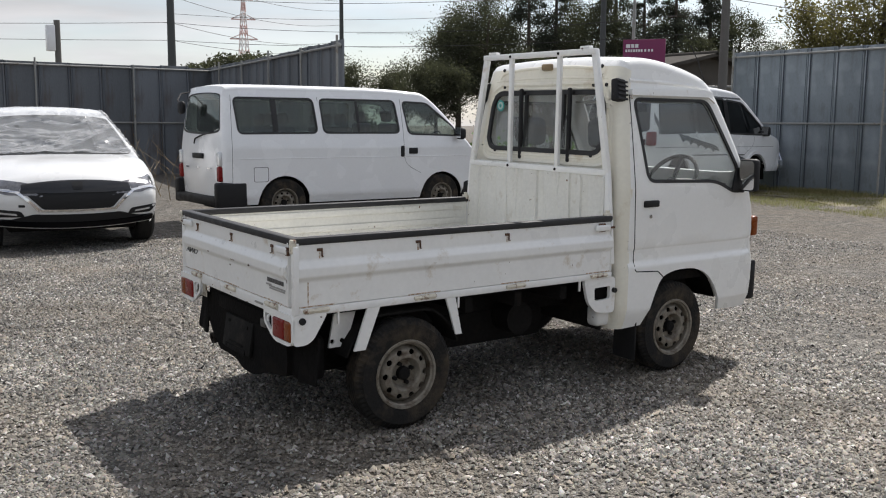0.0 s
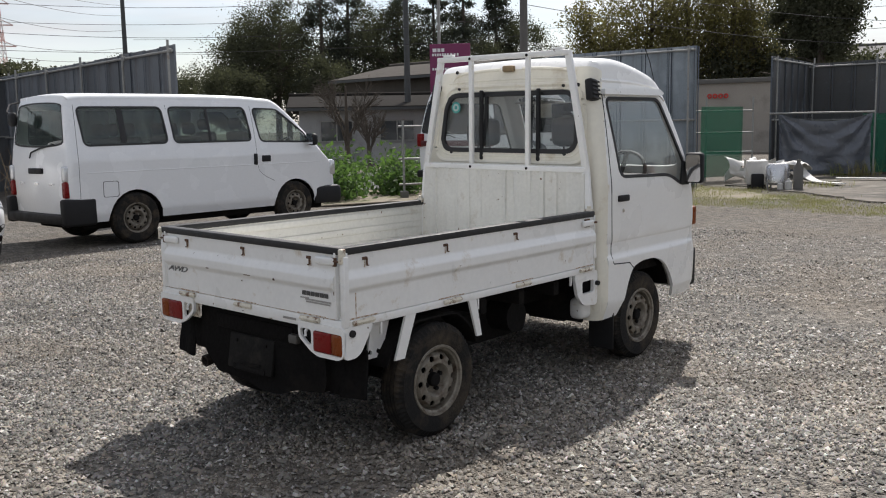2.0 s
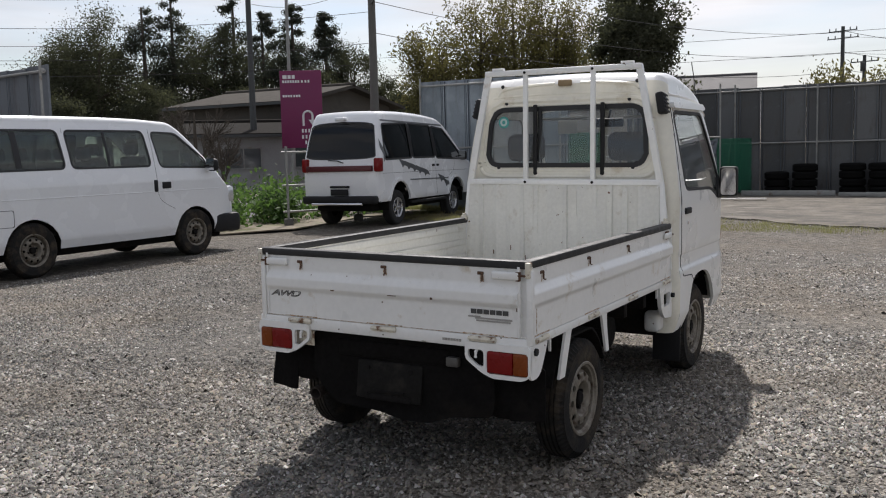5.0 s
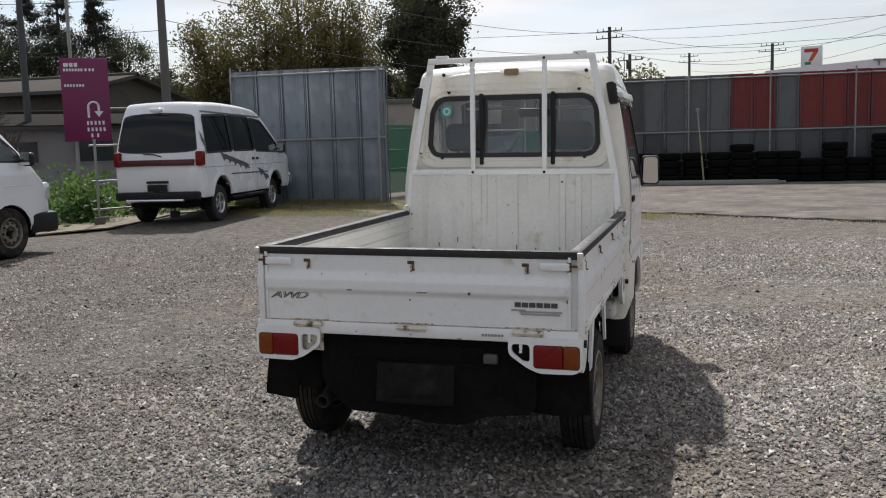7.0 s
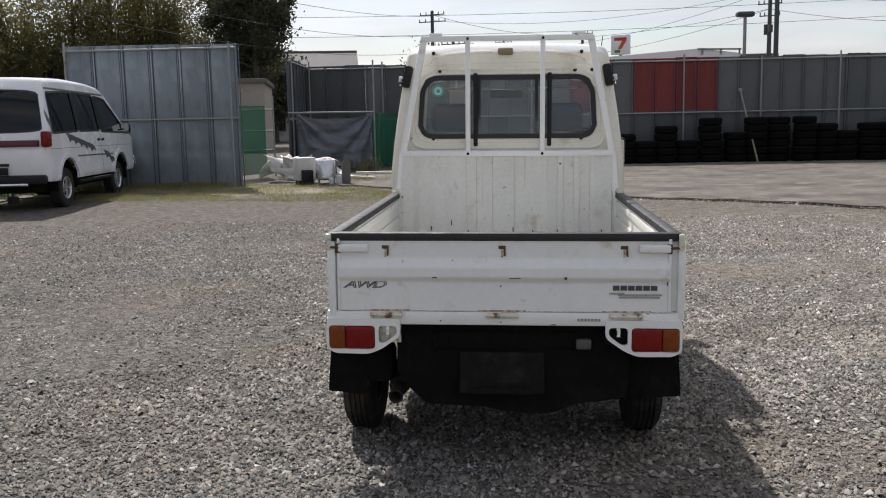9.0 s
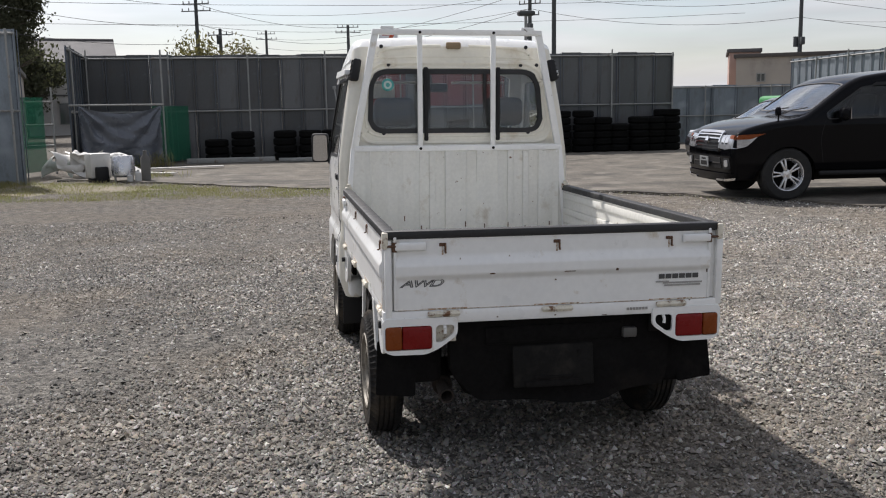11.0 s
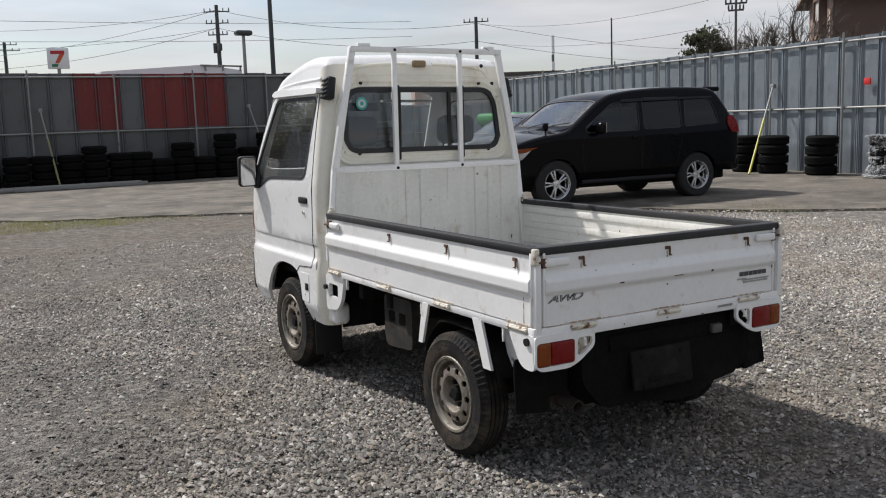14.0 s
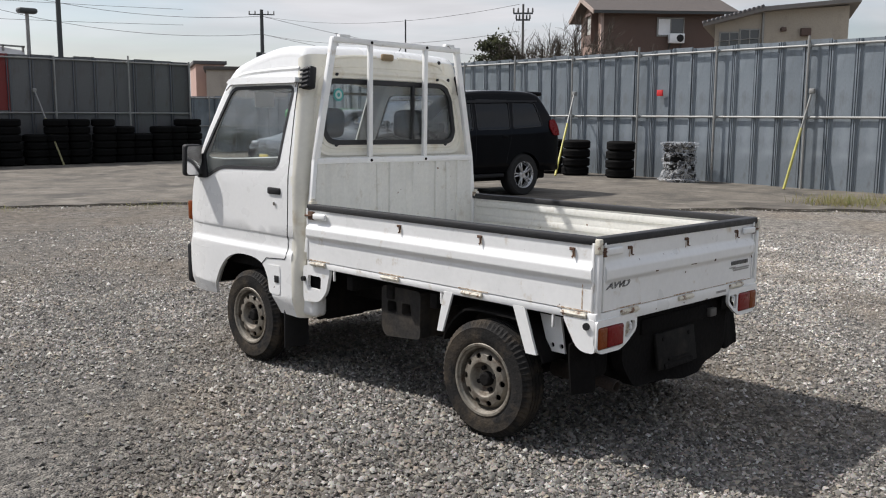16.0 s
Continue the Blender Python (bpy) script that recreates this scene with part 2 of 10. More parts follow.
def glass(name, tint, gloss=1.0, dust=0.0):
    """Thin glass: clear or tinted to the eye, a film of dust on it, with a mirror gloss that grows at a slant."""
    m = bpy.data.materials.new(name)
    m.use_nodes = True
    n, l = m.node_tree.nodes, m.node_tree.links
    n.clear()
    out, mix, tr, gl, fr = (n.new("ShaderNodeOutputMaterial"), n.new("ShaderNodeMixShader"), n.new("ShaderNodeBsdfTransparent"),
                            n.new("ShaderNodeBsdfGlossy"), n.new("ShaderNodeLayerWeight"))
    tr.inputs["Color"].default_value = (*tint, 1)
    gl.inputs["Roughness"].default_value = 0.02
    gl.inputs["Color"].default_value = (gloss, gloss, gloss, 1)
    power, gain = n.new("ShaderNodeMath"), n.new("ShaderNodeMath")
    power.operation, gain.operation = "POWER", "MULTIPLY_ADD"
    power.inputs[1].default_value = 4.5
    gain.inputs[1].default_value, gain.inputs[2].default_value = 0.90, 0.035
    fr.inputs["Blend"].default_value = 0.5
    l.new(fr.outputs["Facing"], power.inputs[0]), l.new(power.outputs[0], gain.inputs[0])
    clear = tr.outputs[0]
    if dust:
        df, dm, dn, dr = n.new("ShaderNodeBsdfDiffuse"), n.new("ShaderNodeMixShader"), n.new("ShaderNodeTexNoise"), n.new("ShaderNodeMapRange")
        df.inputs["Color"].default_value = (0.55, 0.54, 0.51, 1)
        dn.inputs["Scale"].default_value, dn.inputs["Detail"].default_value = 5.0, 6
        dr.inputs["To Min"].default_value, dr.inputs["To Max"].default_value = dust * 0.6, dust * 1.5
        l.new(dn.outputs["Fac"], dr.inputs["Value"]), l.new(dr.outputs["Result"], dm.inputs[0])
        l.new(tr.outputs[0], dm.inputs[1]), l.new(df.outputs[0], dm.inputs[2])
        clear = dm.outputs[0]
    l.new(gain.outputs[0], mix.inputs[0]), l.new(clear, mix.inputs[1]), l.new(gl.outputs[0], mix.inputs[2]), l.new(mix.outputs[0], out.inputs[0])
    return m


WHITE_OLD = material("aged_white_paint", (0.80, 0.80, 0.78), 0.34, spread_=0.05, scale=3, fine=40, bump=0.02, coat=0.25, stain=(0.50, 0.42, 0.30), stain_at=(0.60, 0.78), stain_scale=9, chip=(0.13, 0.08, 0.05), chip_at=(0.745, 0.765), chip_scale=24)
WHITE_CAB = material("aged_white_cab_paint", (0.80, 0.80, 0.78), 0.30, spread_=0.04, scale=3, fine=40, bump=0.015, coat=0.3, stain=(0.58, 0.52, 0.42), stain_at=(0.68, 0.85), stain_scale=5)
WHITE_CREAM = material("yellowed_white_paint", (0.76, 0.73, 0.63), 0.36, spread_=0.06, scale=3, fine=40, bump=0.02, coat=0.2, stain=(0.46, 0.36, 0.22), stain_at=(0.58, 0.80), stain_scale=4, chip=(0.16, 0.10, 0.06), chip_at=(0.76, 0.78), chip_scale=22)
WHITE_BED = material("dusty_bed_paint", (0.69, 0.68, 0.63), 0.55, spread_=0.10, scale=4, fine=50, bump=0.05, stain=(0.42, 0.36, 0.27), stain_at=(0.58, 0.78), stain_scale=7, chip=(0.16, 0.09, 0.05), chip_at=(0.71, 0.74), chip_scale=30)
WHITE_VAN = material("white_van_paint", (0.80, 0.81, 0.82), 0.25, spread_=0.03, scale=2, fine=30, bump=0.01, coat=0.4)
WHITE_PEARL = material("pearl_white_paint", (0.70, 0.70, 0.69), 0.2, spread_=0.03, scale=2, fine=30, bump=0.01, coat=0.6)
BLACK_PAINT = material("glossy_black_paint", (0.0035, 0.0035, 0.0045), 0.10, spread_=0.1, scale=2, fine=30, bump=0.0, coat=0.0, spec=0.11, rough_var=0.03)
GREY_PAINT = material("dark_grey_paint", (0.02, 0.021, 0.024), 0.15, spread_=0.1, scale=2, fine=30, bump=0.01, coat=0.3, spec=0.3, rough_var=0.04)
PLASTIC = material("black_plastic", (0.013, 0.013, 0.014), 0.6, spread_=0.2, bump=0.1, spec=0.3)
RUBBER = material("tyre_rubber", (0.016, 0.0152, 0.0145), 0.85, spread_=0.3, scale=14, fine=90, bump=0.35, stain=(0.095, 0.074, 0.051), stain_at=(0.48, 0.80), stain_scale=7, spec=0.2)
RUBBER_CLEAN = material("clean_tyre_rubber", (0.016, 0.0158, 0.0155), 0.85, spread_=0.25, scale=14, fine=90, bump=0.3, stain=(0.04, 0.036, 0.030), stain_at=(0.55, 0.85), stain_scale=9)
TRIM = material("black_rubber_trim", (0.016, 0.016, 0.017), 0.6, spread_=0.3, scale=20, fine=80, bump=0.2)
UNDER = material("grimy_chassis", (0.011, 0.0102, 0.0098), 0.9, spread_=0.4, scale=10, fine=50, bump=0.4, stain=(0.028, 0.022, 0.016), stain_at=(0.56, 0.82), stain_scale=6, spec=0.12)
RIM = material("worn_steel_rim", (0.215, 0.195, 0.160), 0.55, metal=0.3, spread_=0.3, scale=14, fine=70, bump=0.08, stain=(0.075, 0.052, 0.034), stain_at=(0.48, 0.68), stain_scale=16)
ALLOY = material("bright_alloy", (0.62, 0.62, 0.63), 0.28, metal=0.8, spread_=0.08, bump=0.03)
CHROME = material("chrome", (0.75, 0.75, 0.76), 0.08, metal=1.0, spread_=0.04, bump=0.0, rough_var=0.03)
RED_LENS = material("red_lens", (0.17, 0.004, 0.004), 0.3, spread_=0.15, scale=20, fine=120, bump=0.15, coat=0.1, spec=0.2)
AMBER_LENS = material("amber_lens", (0.19, 0.042, 0.006), 0.3, spread_=0.15, scale=20, fine=120, bump=0.15, coat=0.1, spec=0.2)
CLEAR_LENS = material("clear_lens", (0.62, 0.63, 0.64), 0.12, metal=0.4, spread_=0.2, scale=20, fine=90, bump=0.2, coat=0.8)
RUST = material("rusty_steel", (0.105, 0.055, 0.032), 0.85, spread_=0.5, scale=30, fine=120, bump=0.5)
SEAT = material("grey_seat_cloth", (0.055, 0.055, 0.06), 0.9, spread_=0.2, scale=20, fine=150, bump=0.3)
BROWN_DECAL = material("grey_decal", (0.33, 0.32, 0.30), 0.5, spread_=0.2, bump=0.0)
GLASS = glass("window_glass", (0.92, 0.935, 0.93), dust=0.016)
GLASS_DARK = glass("tinted_glass", (0.12, 0.13, 0.13))
GLASS_MID = glass("green_tinted_glass", (0.66, 0.72, 0.69), dust=0.02)
FENCE = material("galvanised_sheet", (0.215, 0.245, 0.268), 0.45, metal=0.35, spread_=0.15, scale=1.3, fine=35, bump=0.06, per_object=0.55, stain=(0.125, 0.125, 0.125), stain_at=(0.52, 0.72), stain_scale=1.4,
                 stretch=(1.6, 1.6, 0.5), chip=(0.44, 0.48, 0.52), chip_at=(0.52, 0.74), chip_scale=0.9)
# darker than the galvanised sheet, with brown stains and paler patches
FENCE_DARK = material("dark_stained_sheet", (0.104, 0.106, 0.107), 0.6, metal=0.2, spread_=0.20, scale=1.3, fine=35, bump=0.06, per_object=1.3, stain=(0.075, 0.062, 0.050), stain_at=(0.52, 0.74), stain_scale=1.2, stretch=(1.6, 1.6, 0.5), chip=(0.20, 0.22, 0.235), chip_at=(0.60, 0.70), chip_scale=1.3)
FENCE_RUST = material("rust_streaked_sheet", (0.138, 0.150, 0.165), 0.6, metal=0.2, spread_=0.20, scale=1.3, fine=35, bump=0.06, per_object=1.0, stain=(0.070, 0.045, 0.030), stain_at=(0.50, 0.68), stain_scale=0.9, stretch=(2.2, 2.2, 0.35))
FENCE_RIB = material("dark_joint_strip", (0.075, 0.088, 0.105), 0.55, metal=0.3, spread_=0.25, scale=2, fine=40, bump=0.05, per_object=0.6)
FENCE_RED = material("red_painted_sheet", (0.17, 0.020, 0.017), 0.6, spread_=0.2, scale=2, fine=40, bump=0.06, per_object=0.4, stain=(0.16, 0.07, 0.06), stain_at=(0.55, 0.75), stain_scale=2)
PIPE = material("scaffold_pipe", (0.29, 0.29, 0.275), 0.6, metal=0.25, spread_=0.2, scale=6, fine=60, bump=0.1, stain=(0.16, 0.10, 0.06), stain_at=(0.58, 0.75), stain_scale=5)
YELLOW = material("yellow_pipe_paint", (0.50, 0.46, 0.10), 0.5, spread_=0.2, bump=0.05, stain=(0.3, 0.27, 0.2), stain_at=(0.55, 0.75))
RUBBER_PILE = material("weathered_pile_rubber", (0.008, 0.0078, 0.0076), 0.95, spread_=0.3, scale=14, fine=90, bump=0.3, spec=0.08)
POLE = material("concrete_pole", (0.13, 0.125, 0.115), 0.9, spread_=0.2, scale=3, fine=60, bump=0.2)
POLE_DARK = material("dark_steel_pole", (0.055, 0.06, 0.06), 0.6, spread_=0.2, bump=0.05)
CABLE = material("cable", (0.02, 0.02, 0.02), 0.7, bump=0.0)
BARK = material("bark", (0.085, 0.07, 0.055), 0.95, spread_=0.4, scale=8, fine=40, bump=0.8)


def leafy(m, colour, share=0.45):
    """Lets light through the leaves of a material."""
    n, l = m.node_tree.nodes, m.node_tree.links
    tr, mx = n.new("ShaderNodeBsdfTranslucent"), n.new("ShaderNodeMixShader")
    tr.inputs["Color"].default_value = (*colour, 1)
    mx.inputs[0].default_value = share
    l.new(n["Principled BSDF"].outputs[0], mx.inputs[1]), l.new(tr.outputs[0], mx.inputs[2]), l.new(mx.outputs[0], n["Material Output"].inputs[0])

# ---- ground, paving, fences ----
def ground_material():
    """Grey crushed stone with patches of dust and soil."""
    m = bpy.data.materials.new("gravel_ground")
    m.use_nodes = True
    n, l = m.node_tree.nodes, m.node_tree.links
    b = n["Principled BSDF"]
    co = n.new("ShaderNodeTexCoord")
    v1, v2, patch, fine = n.new("ShaderNodeTexVoronoi"), n.new("ShaderNodeTexVoronoi"), n.new("ShaderNodeTexNoise"), n.new("ShaderNodeTexNoise")
    v1.inputs["Scale"].default_value, v2.inputs["Scale"].default_value = 44.0, 90.0
    patch.inputs["Scale"].default_value, patch.inputs["Detail"].default_value = 0.55, 8
    fine.inputs["Scale"].default_value, fine.inputs["Detail"].default_value = 60, 5
    for t in (v1, v2, patch, fine):
        l.new(co.outputs["Object"], t.inputs["Vector"])
    cr = n.new("ShaderNodeValToRGB")
    cr.color_ramp.elements[0].position, cr.color_ramp.elements[1].position = 0.05, 0.95
    cr.color_ramp.elements[0].color, cr.color_ramp.elements[1].color = (0.065, 0.059, 0.050, 1), (0.285, 0.262, 0.226, 1)
    l.new(v1.outputs["Color"], cr.inputs["Fac"])
    soil, soil_r = n.new("ShaderNodeMix"), n.new("ShaderNodeMapRange")
    soil.data_type = "RGBA"
    soil.inputs["B"].default_value = (0.195, 0.155, 0.108, 1)
    soil_r.inputs["From Min"].default_value, soil_r.inputs["From Max"].default_value = 0.46, 0.62
    soil_r.inputs["To Max"].default_value = 0.42
    l.new(patch.outputs["Fac"], soil_r.inputs["Value"]), l.new(soil_r.outputs["Result"], soil.inputs["Factor"]), l.new(cr.outputs["Color"], soil.inputs["A"])
    # the stone grows paler towards the silvery hoarding and darker away from it
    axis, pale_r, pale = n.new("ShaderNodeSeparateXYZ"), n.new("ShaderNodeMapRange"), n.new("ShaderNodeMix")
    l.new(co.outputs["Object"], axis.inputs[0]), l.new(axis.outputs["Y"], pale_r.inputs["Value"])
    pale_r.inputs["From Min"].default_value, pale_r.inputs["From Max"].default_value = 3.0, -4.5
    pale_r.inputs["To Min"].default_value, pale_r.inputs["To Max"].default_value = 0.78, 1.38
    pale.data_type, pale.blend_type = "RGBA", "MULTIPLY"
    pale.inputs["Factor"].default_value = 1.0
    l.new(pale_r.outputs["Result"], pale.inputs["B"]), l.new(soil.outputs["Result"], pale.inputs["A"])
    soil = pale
    # trodden brown dirt takes over away from the loose stone
    far_r, far_n, far_m, far = n.new("ShaderNodeMapRange"), n.new("ShaderNodeTexNoise"), n.new("ShaderNodeMath"), n.new("ShaderNodeMix")
    l.new(axis.outputs["X"], far_r.inputs["Value"])
    far_r.inputs["From Min"].default_value, far_r.inputs["From Max"].default_value, far_r.inputs["To Max"].default_value = 4.0, 12.0, 1.3
    far_n.inputs["Scale"].default_value, far_n.inputs["Detail"].default_value = 1.1, 8
    l.new(co.outputs["Object"], far_n.inputs["Vector"])
    far_m.operation = "MULTIPLY"
    l.new(far_r.outputs["Result"], far_m.inputs[0]), l.new(far_n.outputs["Fac"], far_m.inputs[1])
    far.data_type = "RGBA"
    far.inputs["B"].default_value = (0.140, 0.118, 0.090, 1)
    l.new(far_m.outputs[0], far.inputs["Factor"]), l.new(soil.outputs["Result"], far.inputs["A"])
    soil = far
    mid, mid_r, mid_m = n.new("ShaderNodeTexNoise"), n.new("ShaderNodeMapRange"), n.new("ShaderNodeMix")
    mid.inputs["Scale"].default_value, mid.inputs["Detail"].default_value, mid.inputs["Roughness"].default_value = 7.0, 8, 0.75
    l.new(co.outputs["Object"], mid.inputs["Vector"])
    mid_r.inputs["From Min"].default_value, mid_r.inputs["From Max"].default_value = 0.33, 0.67
    mid_r.inputs["To Min"].default_value, mid_r.inputs["To Max"].default_value = 0.50, 1.22
    mid_m.data_type, mid_m.blend_type = "RGBA", "MULTIPLY"
    mid_m.inputs["Factor"].default_value = 1.0
    l.new(mid.outputs["Fac"], mid_r.inputs["Value"]), l.new(mid_r.outputs["Result"], mid_m.inputs["B"]), l.new(soil.outputs["Result"], mid_m.inputs["A"])
    v3, v3_r, v3_m = n.new("ShaderNodeTexVoronoi"), n.new("ShaderNodeMapRange"), n.new("ShaderNodeMix")
    v3.inputs["Scale"].default_value = 15.0
    l.new(co.outputs["Object"], v3.inputs["Vector"]), l.new(v3.outputs["Color"], v3_r.inputs["Value"])
    v3_r.inputs["To Min"].default_value, v3_r.inputs["To Max"].default_value = 0.62, 1.42
    v3_m.data_type, v3_m.blend_type = "RGBA", "MULTIPLY"
    v3_m.inputs["Factor"].default_value = 1.0
    l.new(v3_r.outputs["Result"], v3_m.inputs["B"]), l.new(mid_m.outputs["Result"], v3_m.inputs["A"])
    l.new(v3_m.outputs["Result"], b.inputs["Base Color"])
    b.inputs["Roughness"].default_value = 0.9
    add, bp = n.new("ShaderNodeMath"), n.new("ShaderNodeBump")
    l.new(v1.outputs["Distance"], add.inputs[0]), l.new(v2.outputs["Distance"], add.inputs[1])
    bp.invert = True
    bp.inputs["Strength"].default_value, bp.inputs["Distance"].default_value = 0.9, 0.016
    l.new(add.outputs[0], bp.inputs["Height"]), l.new(bp.outputs["Normal"], b.inputs["Normal"])
    return m


GRAVEL = ground_material()
CONCRETE = material("weathered_concrete", (0.125, 0.110, 0.088), 0.95, spread_=0.5, scale=3.5, fine=22, bump=0.8, stain=(0.055, 0.049, 0.040), stain_at=(0.46, 0.64), stain_scale=0.8, chip=(0.175, 0.157, 0.128), chip_at=(0.54, 0.68), chip_scale=1.7)
SOIL = material("dry_soil", (0.20, 0.17, 0.125), 0.95, spread_=0.3, scale=2, fine=30, bump=0.5, stain=(0.12, 0.12, 0.05), stain_at=(0.5, 0.65), stain_scale=1.5)


def sheet(name, poly, z, mat, thick=0.03, label="", kind="structure", cut=0.0, rough=0.0, category=""):
    """A flat sheet over a polygon, a little uneven."""
    def fn(x, y, d):
        return Vector((x, y, z + rough * (noise.noise((x * 0.6, y * 0.6, 3)) + 0.4 * noise.noise((x * 2.3, y * 2.3, 7))) - d))
    xs, ys = [p[0] for p in poly], [p[1] for p in poly]
    us = [k * cut for k in range(math.ceil(min(xs) / cut), math.floor(max(xs) / cut) + 1)] if cut else ()
    vs = [k * cut for k in range(math.ceil(min(ys) / cut), math.floor(max(ys) / cut) + 1)] if cut else ()
    ob = part(name, panel(poly, fn, thick, (), us, vs), mat, None, label)
    return tagged(ob, label, category or name, kind=kind)


def ease(q):
    q = min(1.0, max(0.0, q))
    return q * q * (3 - 2 * q)


def dip(x, y):
    """The yard falls a little towards the parked vans."""
    return -0.045 * ease((y - 4.6) / 2.6) * ease((13.2 - x) / 1.6) * ease((x + 9) / 3) * ease((17 - y) / 3)


bm = bmesh.new()
near_u = [-700, -200, -60] + [k * 0.5 for k in range(-24, 25)] + [20, 40, 60, 200, 700]
def rise(x, y):
    rough = 0.012 * noise.noise((x * 0.5, y * 0.5, 1)) + 0.006 * noise.noise((x * 1.7, y * 1.7, 5)) - 0.006
    return dip(x, y) + (rough if abs(x) < 12 and abs(y) < 12 else 0.0)


vsg = [[bm.verts.new((x, y, rise(x, y))) for y in near_u] for x in near_u]
for i in range(len(near_u) - 1):
    for j in range(len(near_u) - 1):
        bm.faces.new((vsg[i][j], vsg[i + 1][j], vsg[i + 1][j + 1], vsg[i][j + 1]))
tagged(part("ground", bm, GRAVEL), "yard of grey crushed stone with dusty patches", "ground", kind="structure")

EDGE = [(0.5, -13.6), (2.6, -11.6), (4.6, -9.9), (6.2, -8.0), (7.9, -6.9), (9.6, -5.7), (11.3, -4.4), (12.1, -2.6), (12.9, -1.2), (13.5, 0.2), (14.6, 1.6), (15.8, 2.9), (16.4, 3.9), (17.4, 4.6), (17.6, 6.0)]
random.seed(4)
ragged = []
for (xa, ya), (xb, yb) in zip(EDGE, EDGE[1:]):
    for k in range(6):
        t = k / 6
        ragged.append((xa + (xb - xa) * t + random.uniform(-0.12, 0.12), ya + (yb - ya) * t + random.uniform(-0.12, 0.12)))
sheet("pavement", ragged + [(30, 6.2), (34, -20), (27, -17.4), (0.2, -14.0)], 0.035, CONCRETE, 0.06, "worn concrete paving, cracked and dusty", cut=1.0, rough=0.012)
sheet("soil_strip", [(14.6, 3.0), (15.6, 3.9), (17.0, 5.4), (17.3, 10.5), (14.2, 10.3), (15.4, 7.6), (14.0, 5.2)], 0.006, SOIL, 0.02, "strip of dry soil with grass at the fence foot", cut=0.5, rough=0.02)
sheet("soil_strip", [(8.6, 10.6), (10.9, 9.4), (14.0, 10.0), (15, 13), (12, 16), (9, 13)], 0.0, SOIL, 0.02, "patch of weedy soil at the yard's edge", cut=0.5, rough=0.02)
ASPHALT = material("asphalt", (0.075, 0.075, 0.075), 0.9, spread_=0.2, scale=1, fine=60, bump=0.3)
tagged(sheet("road", [(8, 15.2), (11, 12.4), (22, 13.4), (60, 17), (60, 21), (24, 18.4), (9, 20)], 0.012, ASPHALT, 0.02, "narrow asphalt lane beyond the yard"), kind="structure")


# corrugated hoarding panels seen from the inside, on pipes
def hoarding_mesh(w, h, name, mat):
    """One sheet: a flat web between raised ribs."""
    prof = [(0, 0), (0.02, 0.035), (0.055, 0.035), (0.075, 0), (w * 0.5, 0.003), (w - 0.055, 0), (w - 0.04, 0.035), (w - 0.004, 0.035), (w - 0.002, 0)]
    bm = bmesh.new()
    rows = [[bm.verts.new((x, y, z)) for x, y in prof] for z in (0.0, h * 0.5, h)]
    back = [[bm.verts.new((x, y - 0.006, z)) for x, y in prof] for z in (0.0, h * 0.5, h)]
    for g, flip in ((rows, 1), (back, -1)):
        for a, b in zip(g, g[1:]):
            for k in range(len(prof) - 1):
                bm.faces.new((a[k], a[k + 1], b[k + 1], b[k])[::flip])
    for k in range(len(prof) - 1):
        bm.faces.new((rows[2][k], rows[2][k + 1], back[2][k + 1], back[2][k]))
    mesh = bpy.data.meshes.new(name)
    bm.to_mesh(mesh)
    bm.free()
    return finish(mesh, mat, 25)


